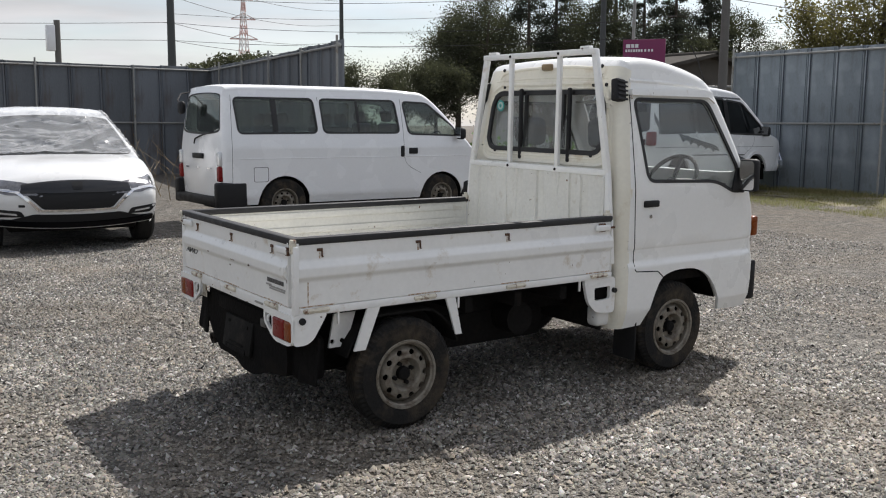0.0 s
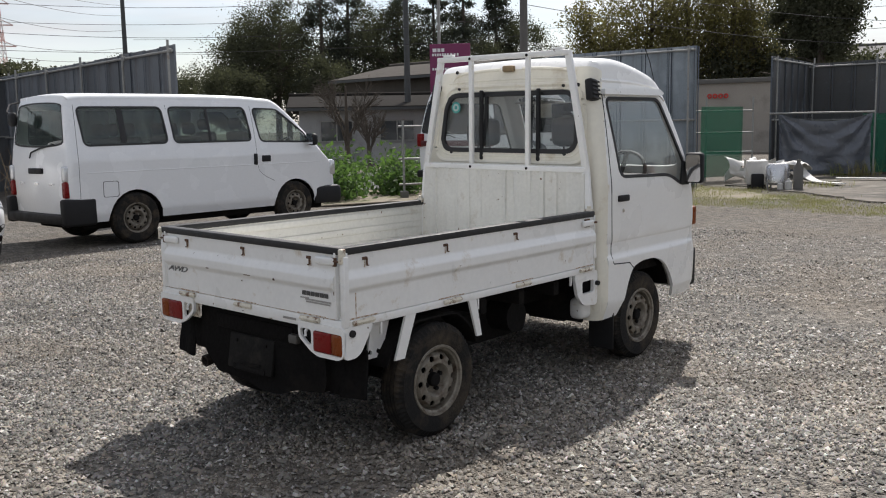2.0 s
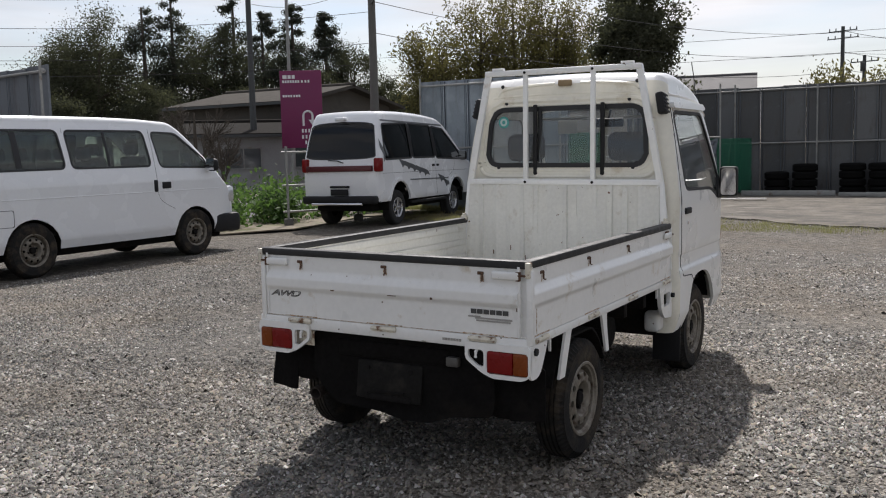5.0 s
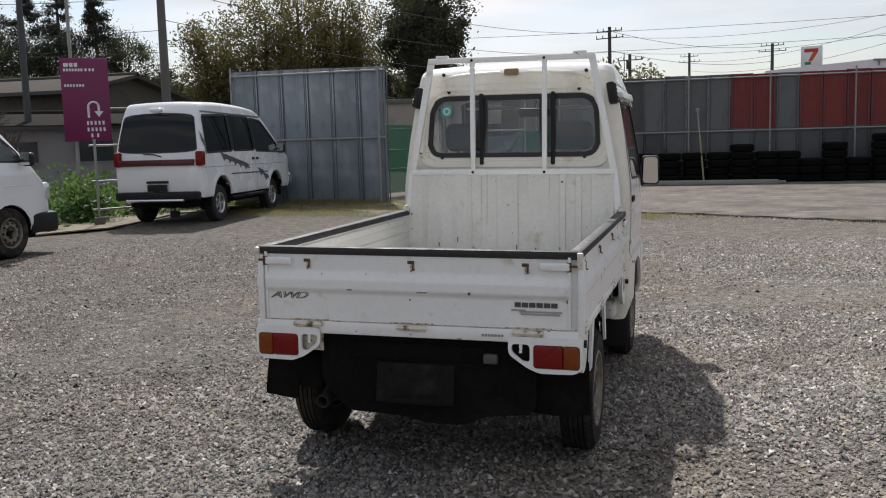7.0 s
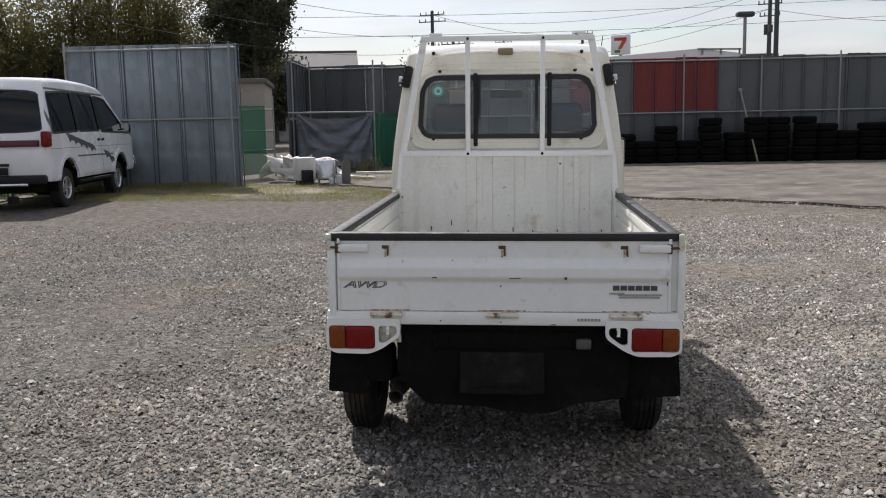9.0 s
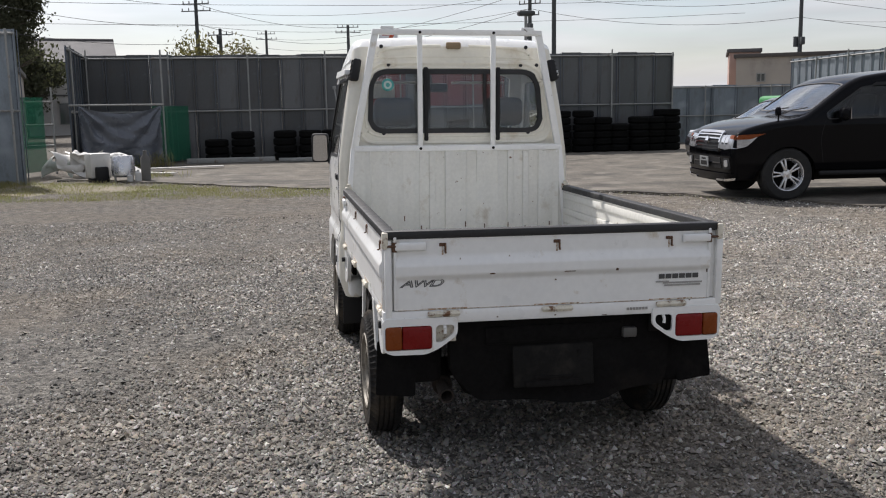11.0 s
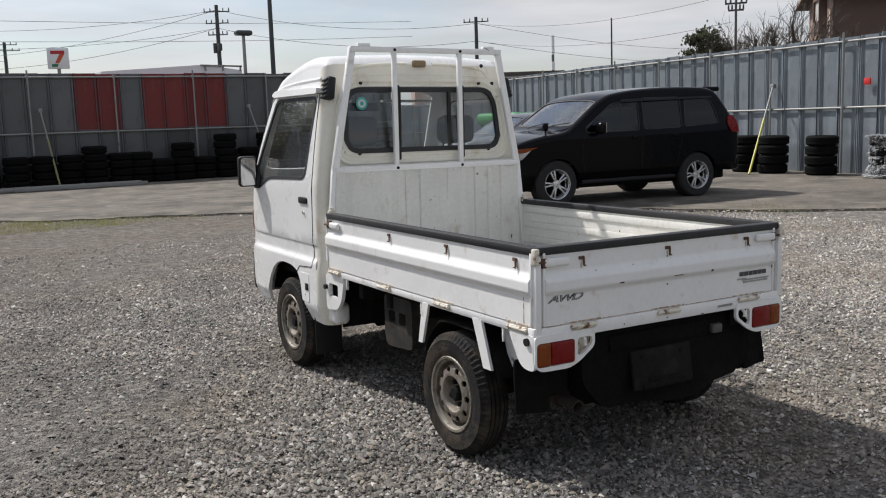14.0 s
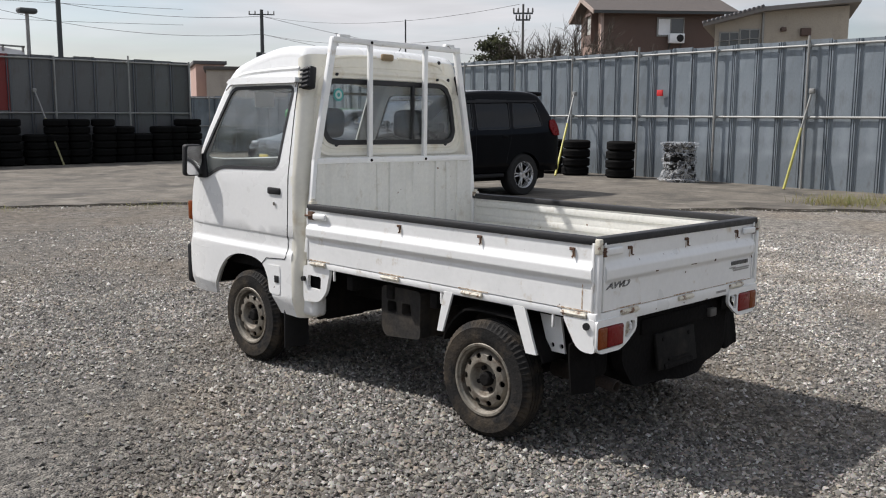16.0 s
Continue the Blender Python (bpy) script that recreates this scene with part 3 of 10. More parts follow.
def hoarding(name, a, b, h, facing, label, w=0.56, red=(), rails=(0.48, 0.97), posts=2.2, z0=0.0, slope=0.0, mat=None, tiers=1, first=None):
    """A run of sheets from a to b; facing +1: the pipes stand on the left of the way from a to b."""
    a, b = Vector((*a, z0)), Vector((*b, z0))
    d = (b - a).normalized()
    left = Vector((-d.y, d.x, 0)) * facing
    n = max(1, round((b - a).length / w))
    w = (b - a).length / n
    run = thing(name, label, "fence", kind="structure")
    mat = mat or FENCE
    grey, redm = hoarding_mesh(w, h, "sheet", mat), hoarding_mesh(w, h / 2, "sheet", mat) if red or tiers == 2 else None
    bm = bmesh.new()
    for q in (-0.052, 0.040):
        box(bm, (q, 0.0, 0.0), (q + 0.015, 0.040, h - 0.02), 0.003)
    bmesh.ops.recalc_face_normals(bm, faces=bm.faces)
    strip = bpy.data.meshes.new("joint_strip")
    bm.to_mesh(strip)
    bm.free()
    finish(strip, FENCE_RIB)
    red_mesh = hoarding_mesh(w, h / 2, "sheet", FENCE_RED) if red else None
    random.seed(sum(ord(c) for c in name))
    for k in range(n):
        o = a + d * (w * k)
        jig = random.uniform(-0.012, 0.012)
        m = Matrix(((d.x, left.x, 0, o.x + left.x * jig), (d.y, left.y, 0, o.y + left.y * jig), (0, 0, 1, o.z + random.uniform(-0.02, 0.02) + slope * k / n), (0, 0, 0, 1)))
        if any(r0 <= w * (k + 0.5) <= r1 for r0, r1 in red):
            piece("sheet", redm, run, m)
            piece("sheet", red_mesh, run, m @ Matrix.Translation((0, 0.004, h / 2)))
        elif tiers == 2:
            piece("sheet", redm, run, m)
            piece("sheet", redm, run, m @ Matrix.Translation((0, 0.004, h / 2)))
        else:
            piece("sheet", grey, run, m)
        piece("joint_strip", strip, run, m)
    for f in rails:
        bm = bmesh.new()
        rod(bm, a + left * 0.065 + Vector((0, 0, h * f)), b + left * 0.065 + Vector((0, 0, h * f + slope)), 0.024, seg=10)
        part("rail_pipe", bm, PIPE, run)
    count = max(1, int((b - a).length / posts))
    for k in range(count + 1):
        p = a + d * min((b - a).length - 0.05, 0.15 + k * (b - a).length / count if first is None else first + k * posts)
        bm = bmesh.new()
        rod(bm, p + left * 0.115, p + left * 0.115 + Vector((0, 0, h * (1.0 + 0.03 * (k % 2)))), 0.024, seg=10)
        for f in rails:
            box(bm, p + left * 0.09 + Vector((-0.035, -0.035, h * f - 0.04)), p + left * 0.09 + Vector((0.035, 0.035, h * f + 0.04)), 0.01)
        part("post_pipe", bm, PIPE, run)
    return run


hoarding("fence_left", (-9.0, 21.9), (8.4, 21.4), 3.0, -1, "weathered grey steel hoarding along the yard, rust-stained", w=0.8, mat=FENCE_RUST)
hoarding("fence_corner", (8.4, 22.4), (6.85, 11.1), 3.05, -1, "grey corrugated hoarding with scaffold pipes", w=0.62, z0=-0.05, mat=FENCE_RUST)
hoarding("fence_gate_wing", (17.1, 6.15), (17.0, 10.1), 3.19, 1, "blue-grey steel hoarding wing beside the gap", w=0.62)
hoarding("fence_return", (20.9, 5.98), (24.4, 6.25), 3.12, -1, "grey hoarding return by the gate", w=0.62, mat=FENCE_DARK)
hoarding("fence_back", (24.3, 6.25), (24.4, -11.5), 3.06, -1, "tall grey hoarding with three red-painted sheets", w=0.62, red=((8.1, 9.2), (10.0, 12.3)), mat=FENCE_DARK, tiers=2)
hoarding("fence_low", (29.0, -9.5), (28.2, -19.5), 2.1, -1, "lower blue-grey hoarding in the distance", w=0.9)
hoarding("fence_right", (27.0, -17.2), (0.0, -13.85), 2.95, -1, "silvery steel hoarding on scaffold pipes, stained", w=0.544, posts=2.14, first=2.08, rails=(0.49, 0.965))

# ---- vehicles: shared builders ----
def shrink(poly, d):
    """The polygon drawn in by d all round."""
    area = sum(a[0] * b[1] - b[0] * a[1] for a, b in zip(poly, poly[1:] + poly[:1]))
    out, n = [], len(poly)
    for i in range(n):
        a, b = Vector(poly[i - 1]), Vector(poly[(i + 1) % n])
        t = (b - a).normalized() * (1 if area > 0 else -1)
        out.append((poly[i][0] - t.y * d, poly[i][1] + t.x * d))
    return out


def half_width(W, belt, k, x0, x1, rear=(0.3, 0.06), front=(0.4, 0.10), low=0.35, k2=0.0, waist=0.0):
    """Half the body's width at (x, z): upright to the belt, leaning in above it, drawn in towards both ends."""
    def hw(x, z):
        w = W / 2
        if z > belt:
            w -= k * (z - belt) + k2 * (z - belt) ** 2
        if z < low:
            w -= 0.35 * (low - z)
        if waist and z < belt:
            w += waist * math.sin(math.pi * min(1, max(0, (z - low) / (belt - low)))) - waist
        d = x1 - x
        if d < front[0]:
            w -= front[1] * (1 - d / front[0]) ** 2
        d = x - x0
        if d < rear[0]:
            w -= rear[1] * (1 - d / rear[0]) ** 2
        return w
    return hw


class Shell:
    """A car body: one strip swept over the outline (rear, roof, windscreen, bonnet, nose), and two sides."""

    def __init__(self, outline, hw, r=0.06, crown=0.03, step=0.08):
        self.line, self.hw, self.r, self.crown, self.rows = smooth_line(outline, step), hw, r, crown, ()
        self.normal = [(b - a) for a, b in zip(inset(self.line, 0), inset(self.line, 1))]
        self.bow = [crown(p.x, p.y) if callable(crown) else crown for p in self.line]
        self.edge = [p + n * (r + c) for p, n, c in zip(self.line, self.normal, self.bow)]

    def near(self, x, z):
        return min(range(len(self.line)), key=lambda i: (self.line[i] - Vector((x, z))).length)

    def over(self, s, v, depth):
        i = min(int(s), len(self.line) - 2)
        t = s - i
        p = self.line[i].lerp(self.line[i + 1], t)
        n = self.normal[i].lerp(self.normal[i + 1], t).normalized()
        bow = self.bow[i] + (self.bow[i + 1] - self.bow[i]) * t
        e = p + n * (self.r + bow)
        w = self.hw(e.x, e.y)
        y = v * w
        d = abs(y) - (w - self.r)
        off = self.r - math.sqrt(max(0, self.r ** 2 - d * d)) if d > 0 else 0
        q = p + n * (off + bow * v * v + depth)
        return Vector((q.x, y, q.y))

    def nose(self, lift=0.0, rear=False):
        """A mapping of (y, z) onto the front (or rear) face of the body, lift above it."""
        ks = range(len(self.line) - 1)
        half = max(ks, key=lambda k: self.line[k].y)
        ks = [k for k in ks if (k < half) == rear]
        def fn(y, z, d):
            i = min(ks, key=lambda k: 0 if min(self.line[k].y, self.line[k + 1].y) <= z <= max(self.line[k].y, self.line[k + 1].y) else min(abs(self.line[k].y - z), abs(self.line[k + 1].y - z)))
            a, b = self.line[i].y, self.line[i + 1].y
            s = i + min(1, max(0, (z - a) / (b - a if abs(b - a) > 1e-6 else 1e-6)))
            p = self.line[i].lerp(self.line[i + 1], s - i)
            n = self.normal[i]
            e = p + n * (self.r + self.bow[i])
            w = self.hw(e.x, e.y)
            return self.over(min(s, len(self.line) - 1.001), max(-1, min(1, y / w)), d - lift)
        return fn

    def patch(self, poly, lift, thick, rear=False, holes=()):
        """A sheet laid on the front or rear face, from a polygon in (y, z)."""
        ys, zs = [p[0] for p in poly], [p[1] for p in poly]
        us = spread(min(ys), max(ys), max(2, round((max(ys) - min(ys)) / 0.06)))[1:-1]
        vs = spread(min(zs), max(zs), max(2, round((max(zs) - min(zs)) / 0.05)))[1:-1]
        return panel(poly, self.nose(lift, rear), thick, holes, us, vs)

    def strip_hole(self, a, b, v, r=0.12):
        """A window in the strip between two points of the outline."""
        i, j = sorted((self.near(*a), self.near(*b)))
        return rounded([(i, -v), (j, -v), (j, v), (i, v)], 0.9, 4) if r else [(i, -v), (j, -v), (j, v), (i, v)]

    def strip(self, holes=(), thick=0.012, poly=None):
        n = len(self.line) - 1
        poly = poly or [(0, -1), (n, -1), (n, 1), (0, 1)]
        cuts = sorted({round(q, 3) for q in (-0.995, -0.985, -0.97, -0.95, -0.92, -0.88, -0.8, -0.6, -0.4, -0.2, 0, 0.2, 0.4, 0.6, 0.8, 0.88, 0.92, 0.95, 0.97, 0.985, 0.995)})
        return panel(poly, self.over, thick, holes, [float(k) for k in range(1, n)], cuts)

    def flank(self, side):
        def fn(x, z, depth):
            return Vector((x, side * (self.hw(x, z) - depth), z))
        return fn

    def side(self, side, bottom, holes=(), thick=0.012, cut=0.1):
        poly = [(p.x, p.y) for p in self.edge] + list(bottom)
        return self.sheet(side, poly, holes, thick, cut)

    def sheet(self, side, poly, holes=(), thick=0.012, cut=0.1, lift=0.0):
        base = self.flank(side)
        fn = (lambda x, z, d: base(x, z, d - lift)) if lift else base
        xs, zs = [p[0] for p in poly], [p[1] for p in poly]
        us = [k * cut for k in range(math.ceil(min(xs) / cut), math.floor(max(xs) / cut) + 1)]
        vs = [k * cut * 0.7 for k in range(math.ceil(min(zs) / cut / 0.7), math.floor(max(zs) / cut / 0.7) + 1)] + [z for z in self.rows if min(zs) < z < max(zs)]
        return panel(poly, fn, thick, holes, us, vs)


def arch(cx, cz, r, z0, n=12, forward=True):
    """A wheel arch as points at the lower edge, from the front of the arch to its rear."""
    a0 = math.asin(max(-1, min(1, (z0 - cz) / r)))
    return [(cx + r * math.cos(a), cz + r * math.sin(a)) for a in spread(a0, math.pi - a0, n)]


def wheel(parent, x, y, r, w, rim_r, style="steel", label="", lift=0.0):
    """A wheel with its face towards +y or -y, whichever side y is on; hub at height r."""
    side = 1 if y > 0 else -1
    hub = new("wheel")
    hub.parent = parent
    hub.matrix_basis = Matrix.Translation((x, y, r + lift)) @ pose(0, 0, 0, -90 * side, 0, 0)
    if label:
        hub["label"] = label
    h = w / 2
    bm = bmesh.new()
    prof = [(rim_r - 0.012, -h * 0.75), (rim_r + 0.01, -h * 0.92), (rim_r + (r - rim_r) * 0.5, -h), (r - 0.022, -h * 0.9), (r - 0.006, -h * 0.72)]
    for k in range(5):
        a = -h * 0.62 + k * h * 0.29
        prof += [(r, a), (r, a + h * 0.2), (r - 0.008, a + h * 0.215), (r - 0.008, a + h * 0.28)] if k < 4 else [(r, a), (r, h * 0.66)]
    prof += [(r - 0.006, h * 0.74), (r - 0.022, h * 0.9), (rim_r + (r - rim_r) * 0.72, h * 0.99), (rim_r + (r - rim_r) * 0.66, h * 0.975), (rim_r + (r - rim_r) * 0.4, h), (rim_r + 0.01, h * 0.94), (rim_r - 0.012, h * 0.78), (rim_r - 0.012, -h * 0.75)]
    lathe(bm, prof, 128 if style == "steel" else 48)
    if style == "steel":                               # notched tread over both shoulders
        for v in bm.verts:
            q = math.hypot(v.co.x, v.co.y)
            if q > r - 0.03 and abs(v.co.z) > h * 0.55 and round(math.atan2(v.co.y, v.co.x) / (math.pi / 64)) % 2:
                v.co.x, v.co.y = v.co.x * (1 - 0.009 / q), v.co.y * (1 - 0.009 / q)
    part("tyre", bm, RUBBER if style == "steel" else RUBBER_CLEAN, hub)
    bm = bmesh.new()
    lathe(bm, [(rim_r - 0.016, -h * 0.7), (rim_r, -h * 0.8), (rim_r, h * 0.86), (rim_r + 0.007, h * 0.93), (rim_r + 0.004, h * 0.99), (rim_r - 0.006, h * 0.97), (rim_r - 0.010, h * 0.84), (rim_r - 0.017, h * 0.78), (rim_r - 0.021, h * 0.3), (rim_r - 0.03, h * 0.22)], 48)
    if style == "steel":
        # pressed disc: dished at the rim, a rounded crown with ten vent holes, a step down to the hub
        def d(q):
            t = q / rim_r
            if t > 0.50:
                return h * (0.24 + 0.56 * ease((0.91 - t) / 0.20) + 0.06 * ease((0.72 - t) / 0.20))
            return h * (0.86 - 0.50 * ease((0.50 - t) / 0.13))
        far = rim_r - 0.020
        for k in range(10):
            a = k * math.pi / 5
            oval = [(a + 0.140 * math.cos(t), rim_r * (0.678 + 0.082 * math.sin(t))) for t in spread(0, 2 * math.pi, 12)[:-1]]
            panel([(a - math.pi / 10, rim_r * 0.55), (a + math.pi / 10, rim_r * 0.55), (a + math.pi / 10, far), (a - math.pi / 10, far)],
                  lambda u, v, q: Vector((v * math.cos(u), v * math.sin(u), d(v) - q)), 0.008, [oval], spread(a - math.pi / 10, a + math.pi / 10, 6)[1:-1], (rim_r * 0.60, rim_r * 0.675, rim_r * 0.72, rim_r * 0.77, rim_r * 0.82, rim_r * 0.86), into=bm)
        lathe(bm, [(rim_r * q, d(rim_r * q)) for q in (0.552, 0.53, 0.50, 0.475, 0.45, 0.42, 0.39, 0.37, 0.25, 0.12, 0.0)], 40)
        part("rim", bm, RIM, hub, "worn silver steel rim with round holes")
        bm = bmesh.new()
        lathe(bm, [(0.0, h * 0.78), (rim_r * 0.15, h * 0.78), (rim_r * 0.20, h * 0.70), (rim_r * 0.21, h * 0.3)], 20)
        for k in range(4):
            a = k * math.pi / 2 + 0.4
            rod(bm, (rim_r * 0.31 * math.cos(a), rim_r * 0.31 * math.sin(a), h * 0.3), (rim_r * 0.31 * math.cos(a), rim_r * 0.31 * math.sin(a), h * 0.60), 0.011, seg=6)
        part("hub_cap", bm, UNDER, hub, "dark greasy hub with wheel nuts")
    else:
        lathe(bm, [(rim_r * 0.3, h * 0.55), (rim_r * 0.3, h * 0.7), (rim_r * 0.16, h * 0.74), (0.0, h * 0.75)], 24)
        for k in range(5):
            for off in ((-0.16, 0.16) if style == "twin" else (0,)):
                a = k * 2 * math.pi / 5 + off
                wid = rim_r * (0.13 if style == "twin" else 0.24)
                m = Matrix.Rotation(a, 4, "Z")
                box(bm, (rim_r * 0.2, -wid / 2, h * 0.52), (rim_r - 0.01, wid / 2, h * 0.74), 0.008, m)
        part("rim", bm, ALLOY, hub, "silver five-spoke alloy rim")
    bm = bmesh.new()
    lathe(bm, [(0.0, -h * 0.3), (rim_r - 0.014, -h * 0.3), (rim_r - 0.014, -h * 0.5), (0, -h * 0.5)], 24)
    part("brake_drum", bm, UNDER, hub)
    return hub


def ring(shell, side, poly, width, lift=0.004, thick=0.006):
    """A seal round a side window."""
    return shell.sheet(side, shrink(poly, -width), [shrink(poly, 0.004)], thick, 0.2, lift)


def lining(parent, x0, x1, y, z0, z1, ymat=None):
    """Dark floor and inner walls of a car."""
    bm = bmesh.new()
    box(bm, (x0, -y, z0), (x1, y, z0 + 0.05))
    return part("floor", bm, ymat or UNDER, parent)


def seat(parent, x, y, z, head=True, wide=0.46, mat=None, lean=0.16):
    """A seat with cushion, backrest and headrest, facing +x; z is the cushion's top."""
    s = new("seat")
    s.parent = parent
    bm = bmesh.new()
    box(bm, (x - 0.22, y - wide / 2, z - 0.16), (x + 0.26, y + wide / 2, z), 0.05, seg=3)
    part("cushion", bm, mat or SEAT, s)
    bm = bmesh.new()
    m = Matrix.Translation((x - 0.2, y, z)) @ Matrix.Rotation(-lean, 4, "Y")
    box(bm, (-0.11, -wide / 2, -0.05), (0.02, wide / 2, 0.52), 0.05, m, seg=3)
    part("backrest", bm, mat or SEAT, s)
    if head:
        bm = bmesh.new()
        box(bm, (-0.10, -0.125, 0.545), (0.0, 0.125, 0.72), 0.045, m, seg=3)
        for q in (-0.05, 0.05):
            rod(bm, m @ Vector((-0.05, q, 0.5)), m @ Vector((-0.05, q, 0.58)), 0.006, seg=6)
        part("headrest", bm, mat or SEAT, s)
    return s


def steering(parent, x, y, z, lean=0.6):
    bm = bmesh.new()
    m = Matrix.Translation((x, y, z)) @ Matrix.Rotation(-lean, 4, "Y")
    ringp = [m @ Vector((0.185 * math.cos(a), 0.185 * math.sin(a), 0)) for a in spread(0, 2 * math.pi, 28)]
    sweep(bm, ringp, 0.013, 8)
    for a in (0.0, 2.4, -2.4):
        bar(bm, m @ Vector((0, 0, -0.02)), m @ Vector((0.18 * math.cos(a), 0.18 * math.sin(a), 0)), 0.03, 0.012)
    rod(bm, m @ Vector((0, 0, -0.3)), m @ Vector((0, 0, 0)), 0.025)
    return part("steering_wheel", bm, PLASTIC, parent)

# ---- the small pick-up truck ----
def gate_profile(z):
    """How far a drop side stands out at height z: a pressed ledge half way up."""
    if z > 0.872:
        return 0.0
    if z > 0.838:
        return 0.020 * (0.872 - z) / 0.034
    if z > 0.800:
        return 0.020
    if z > 0.778:
        return 0.020 - 0.015 * (0.800 - z) / 0.022
    return 0.005


def hook(parent, m):
    bm = bmesh.new()
    box(bm, (-0.014, -0.003, -0.007), (0.014, 0.003, 0.006), 0.002, m)
    box(bm, (-0.013, 0.001, -0.030), (-0.006, 0.007, 0.003), 0.002, m)
    box(bm, (-0.013, 0.005, -0.033), (-0.006, 0.015, -0.028), 0.002, m)
    return part("rope_hook", bm, RUST, parent, "rusty rope hook")


def hinge(parent, m):
    bm = bmesh.new()
    box(bm, (-0.062, -0.002, -0.012), (0.002, 0.012, 0.012), 0.003, m)
    box(bm, (0.006, -0.002, -0.012), (0.058, 0.012, 0.010), 0.003, m)
    rod(bm, m @ Vector((-0.064, 0.008, 0)), m @ Vector((0.062, 0.008, 0)), 0.008, seg=8)
    return part("hinge", bm, HINGE, parent, "worn hinge with flaking paint")


TAIL_DARK = material("dark_duct", (0.006, 0.006, 0.006), 0.9, spread_=0.3, bump=0.1, spec=0.05)
BOX_GRIME = material("dusty_box_steel", (0.030, 0.028, 0.026), 0.8, spread_=0.4, scale=6, fine=50, bump=0.2, stain=(0.075, 0.062, 0.048), stain_at=(0.45, 0.70), stain_scale=5, spec=0.2)
HINGE = material("chipped_hinge", (0.66, 0.62, 0.52), 0.45, metal=0.15, spread_=0.2, scale=30, fine=100, bump=0.2, stain=(0.17, 0.085, 0.042), stain_at=(0.52, 0.62), stain_scale=26)

RUST_PALE = material("pale_rust_run", (0.34, 0.22, 0.13), 0.8, spread_=0.5, scale=40, fine=160, bump=0.1, stain=(0.66, 0.62, 0.55), stain_at=(0.45, 0.58), stain_scale=60)
truck = thing("pickup_truck", "small white aged pick-up truck with a drop-side bed", "truck", pose(0, 0, 0, 0.7))
BW, ZB, ZT = 0.678, 0.665, 0.950       # half the bed's width, foot and top of the gates

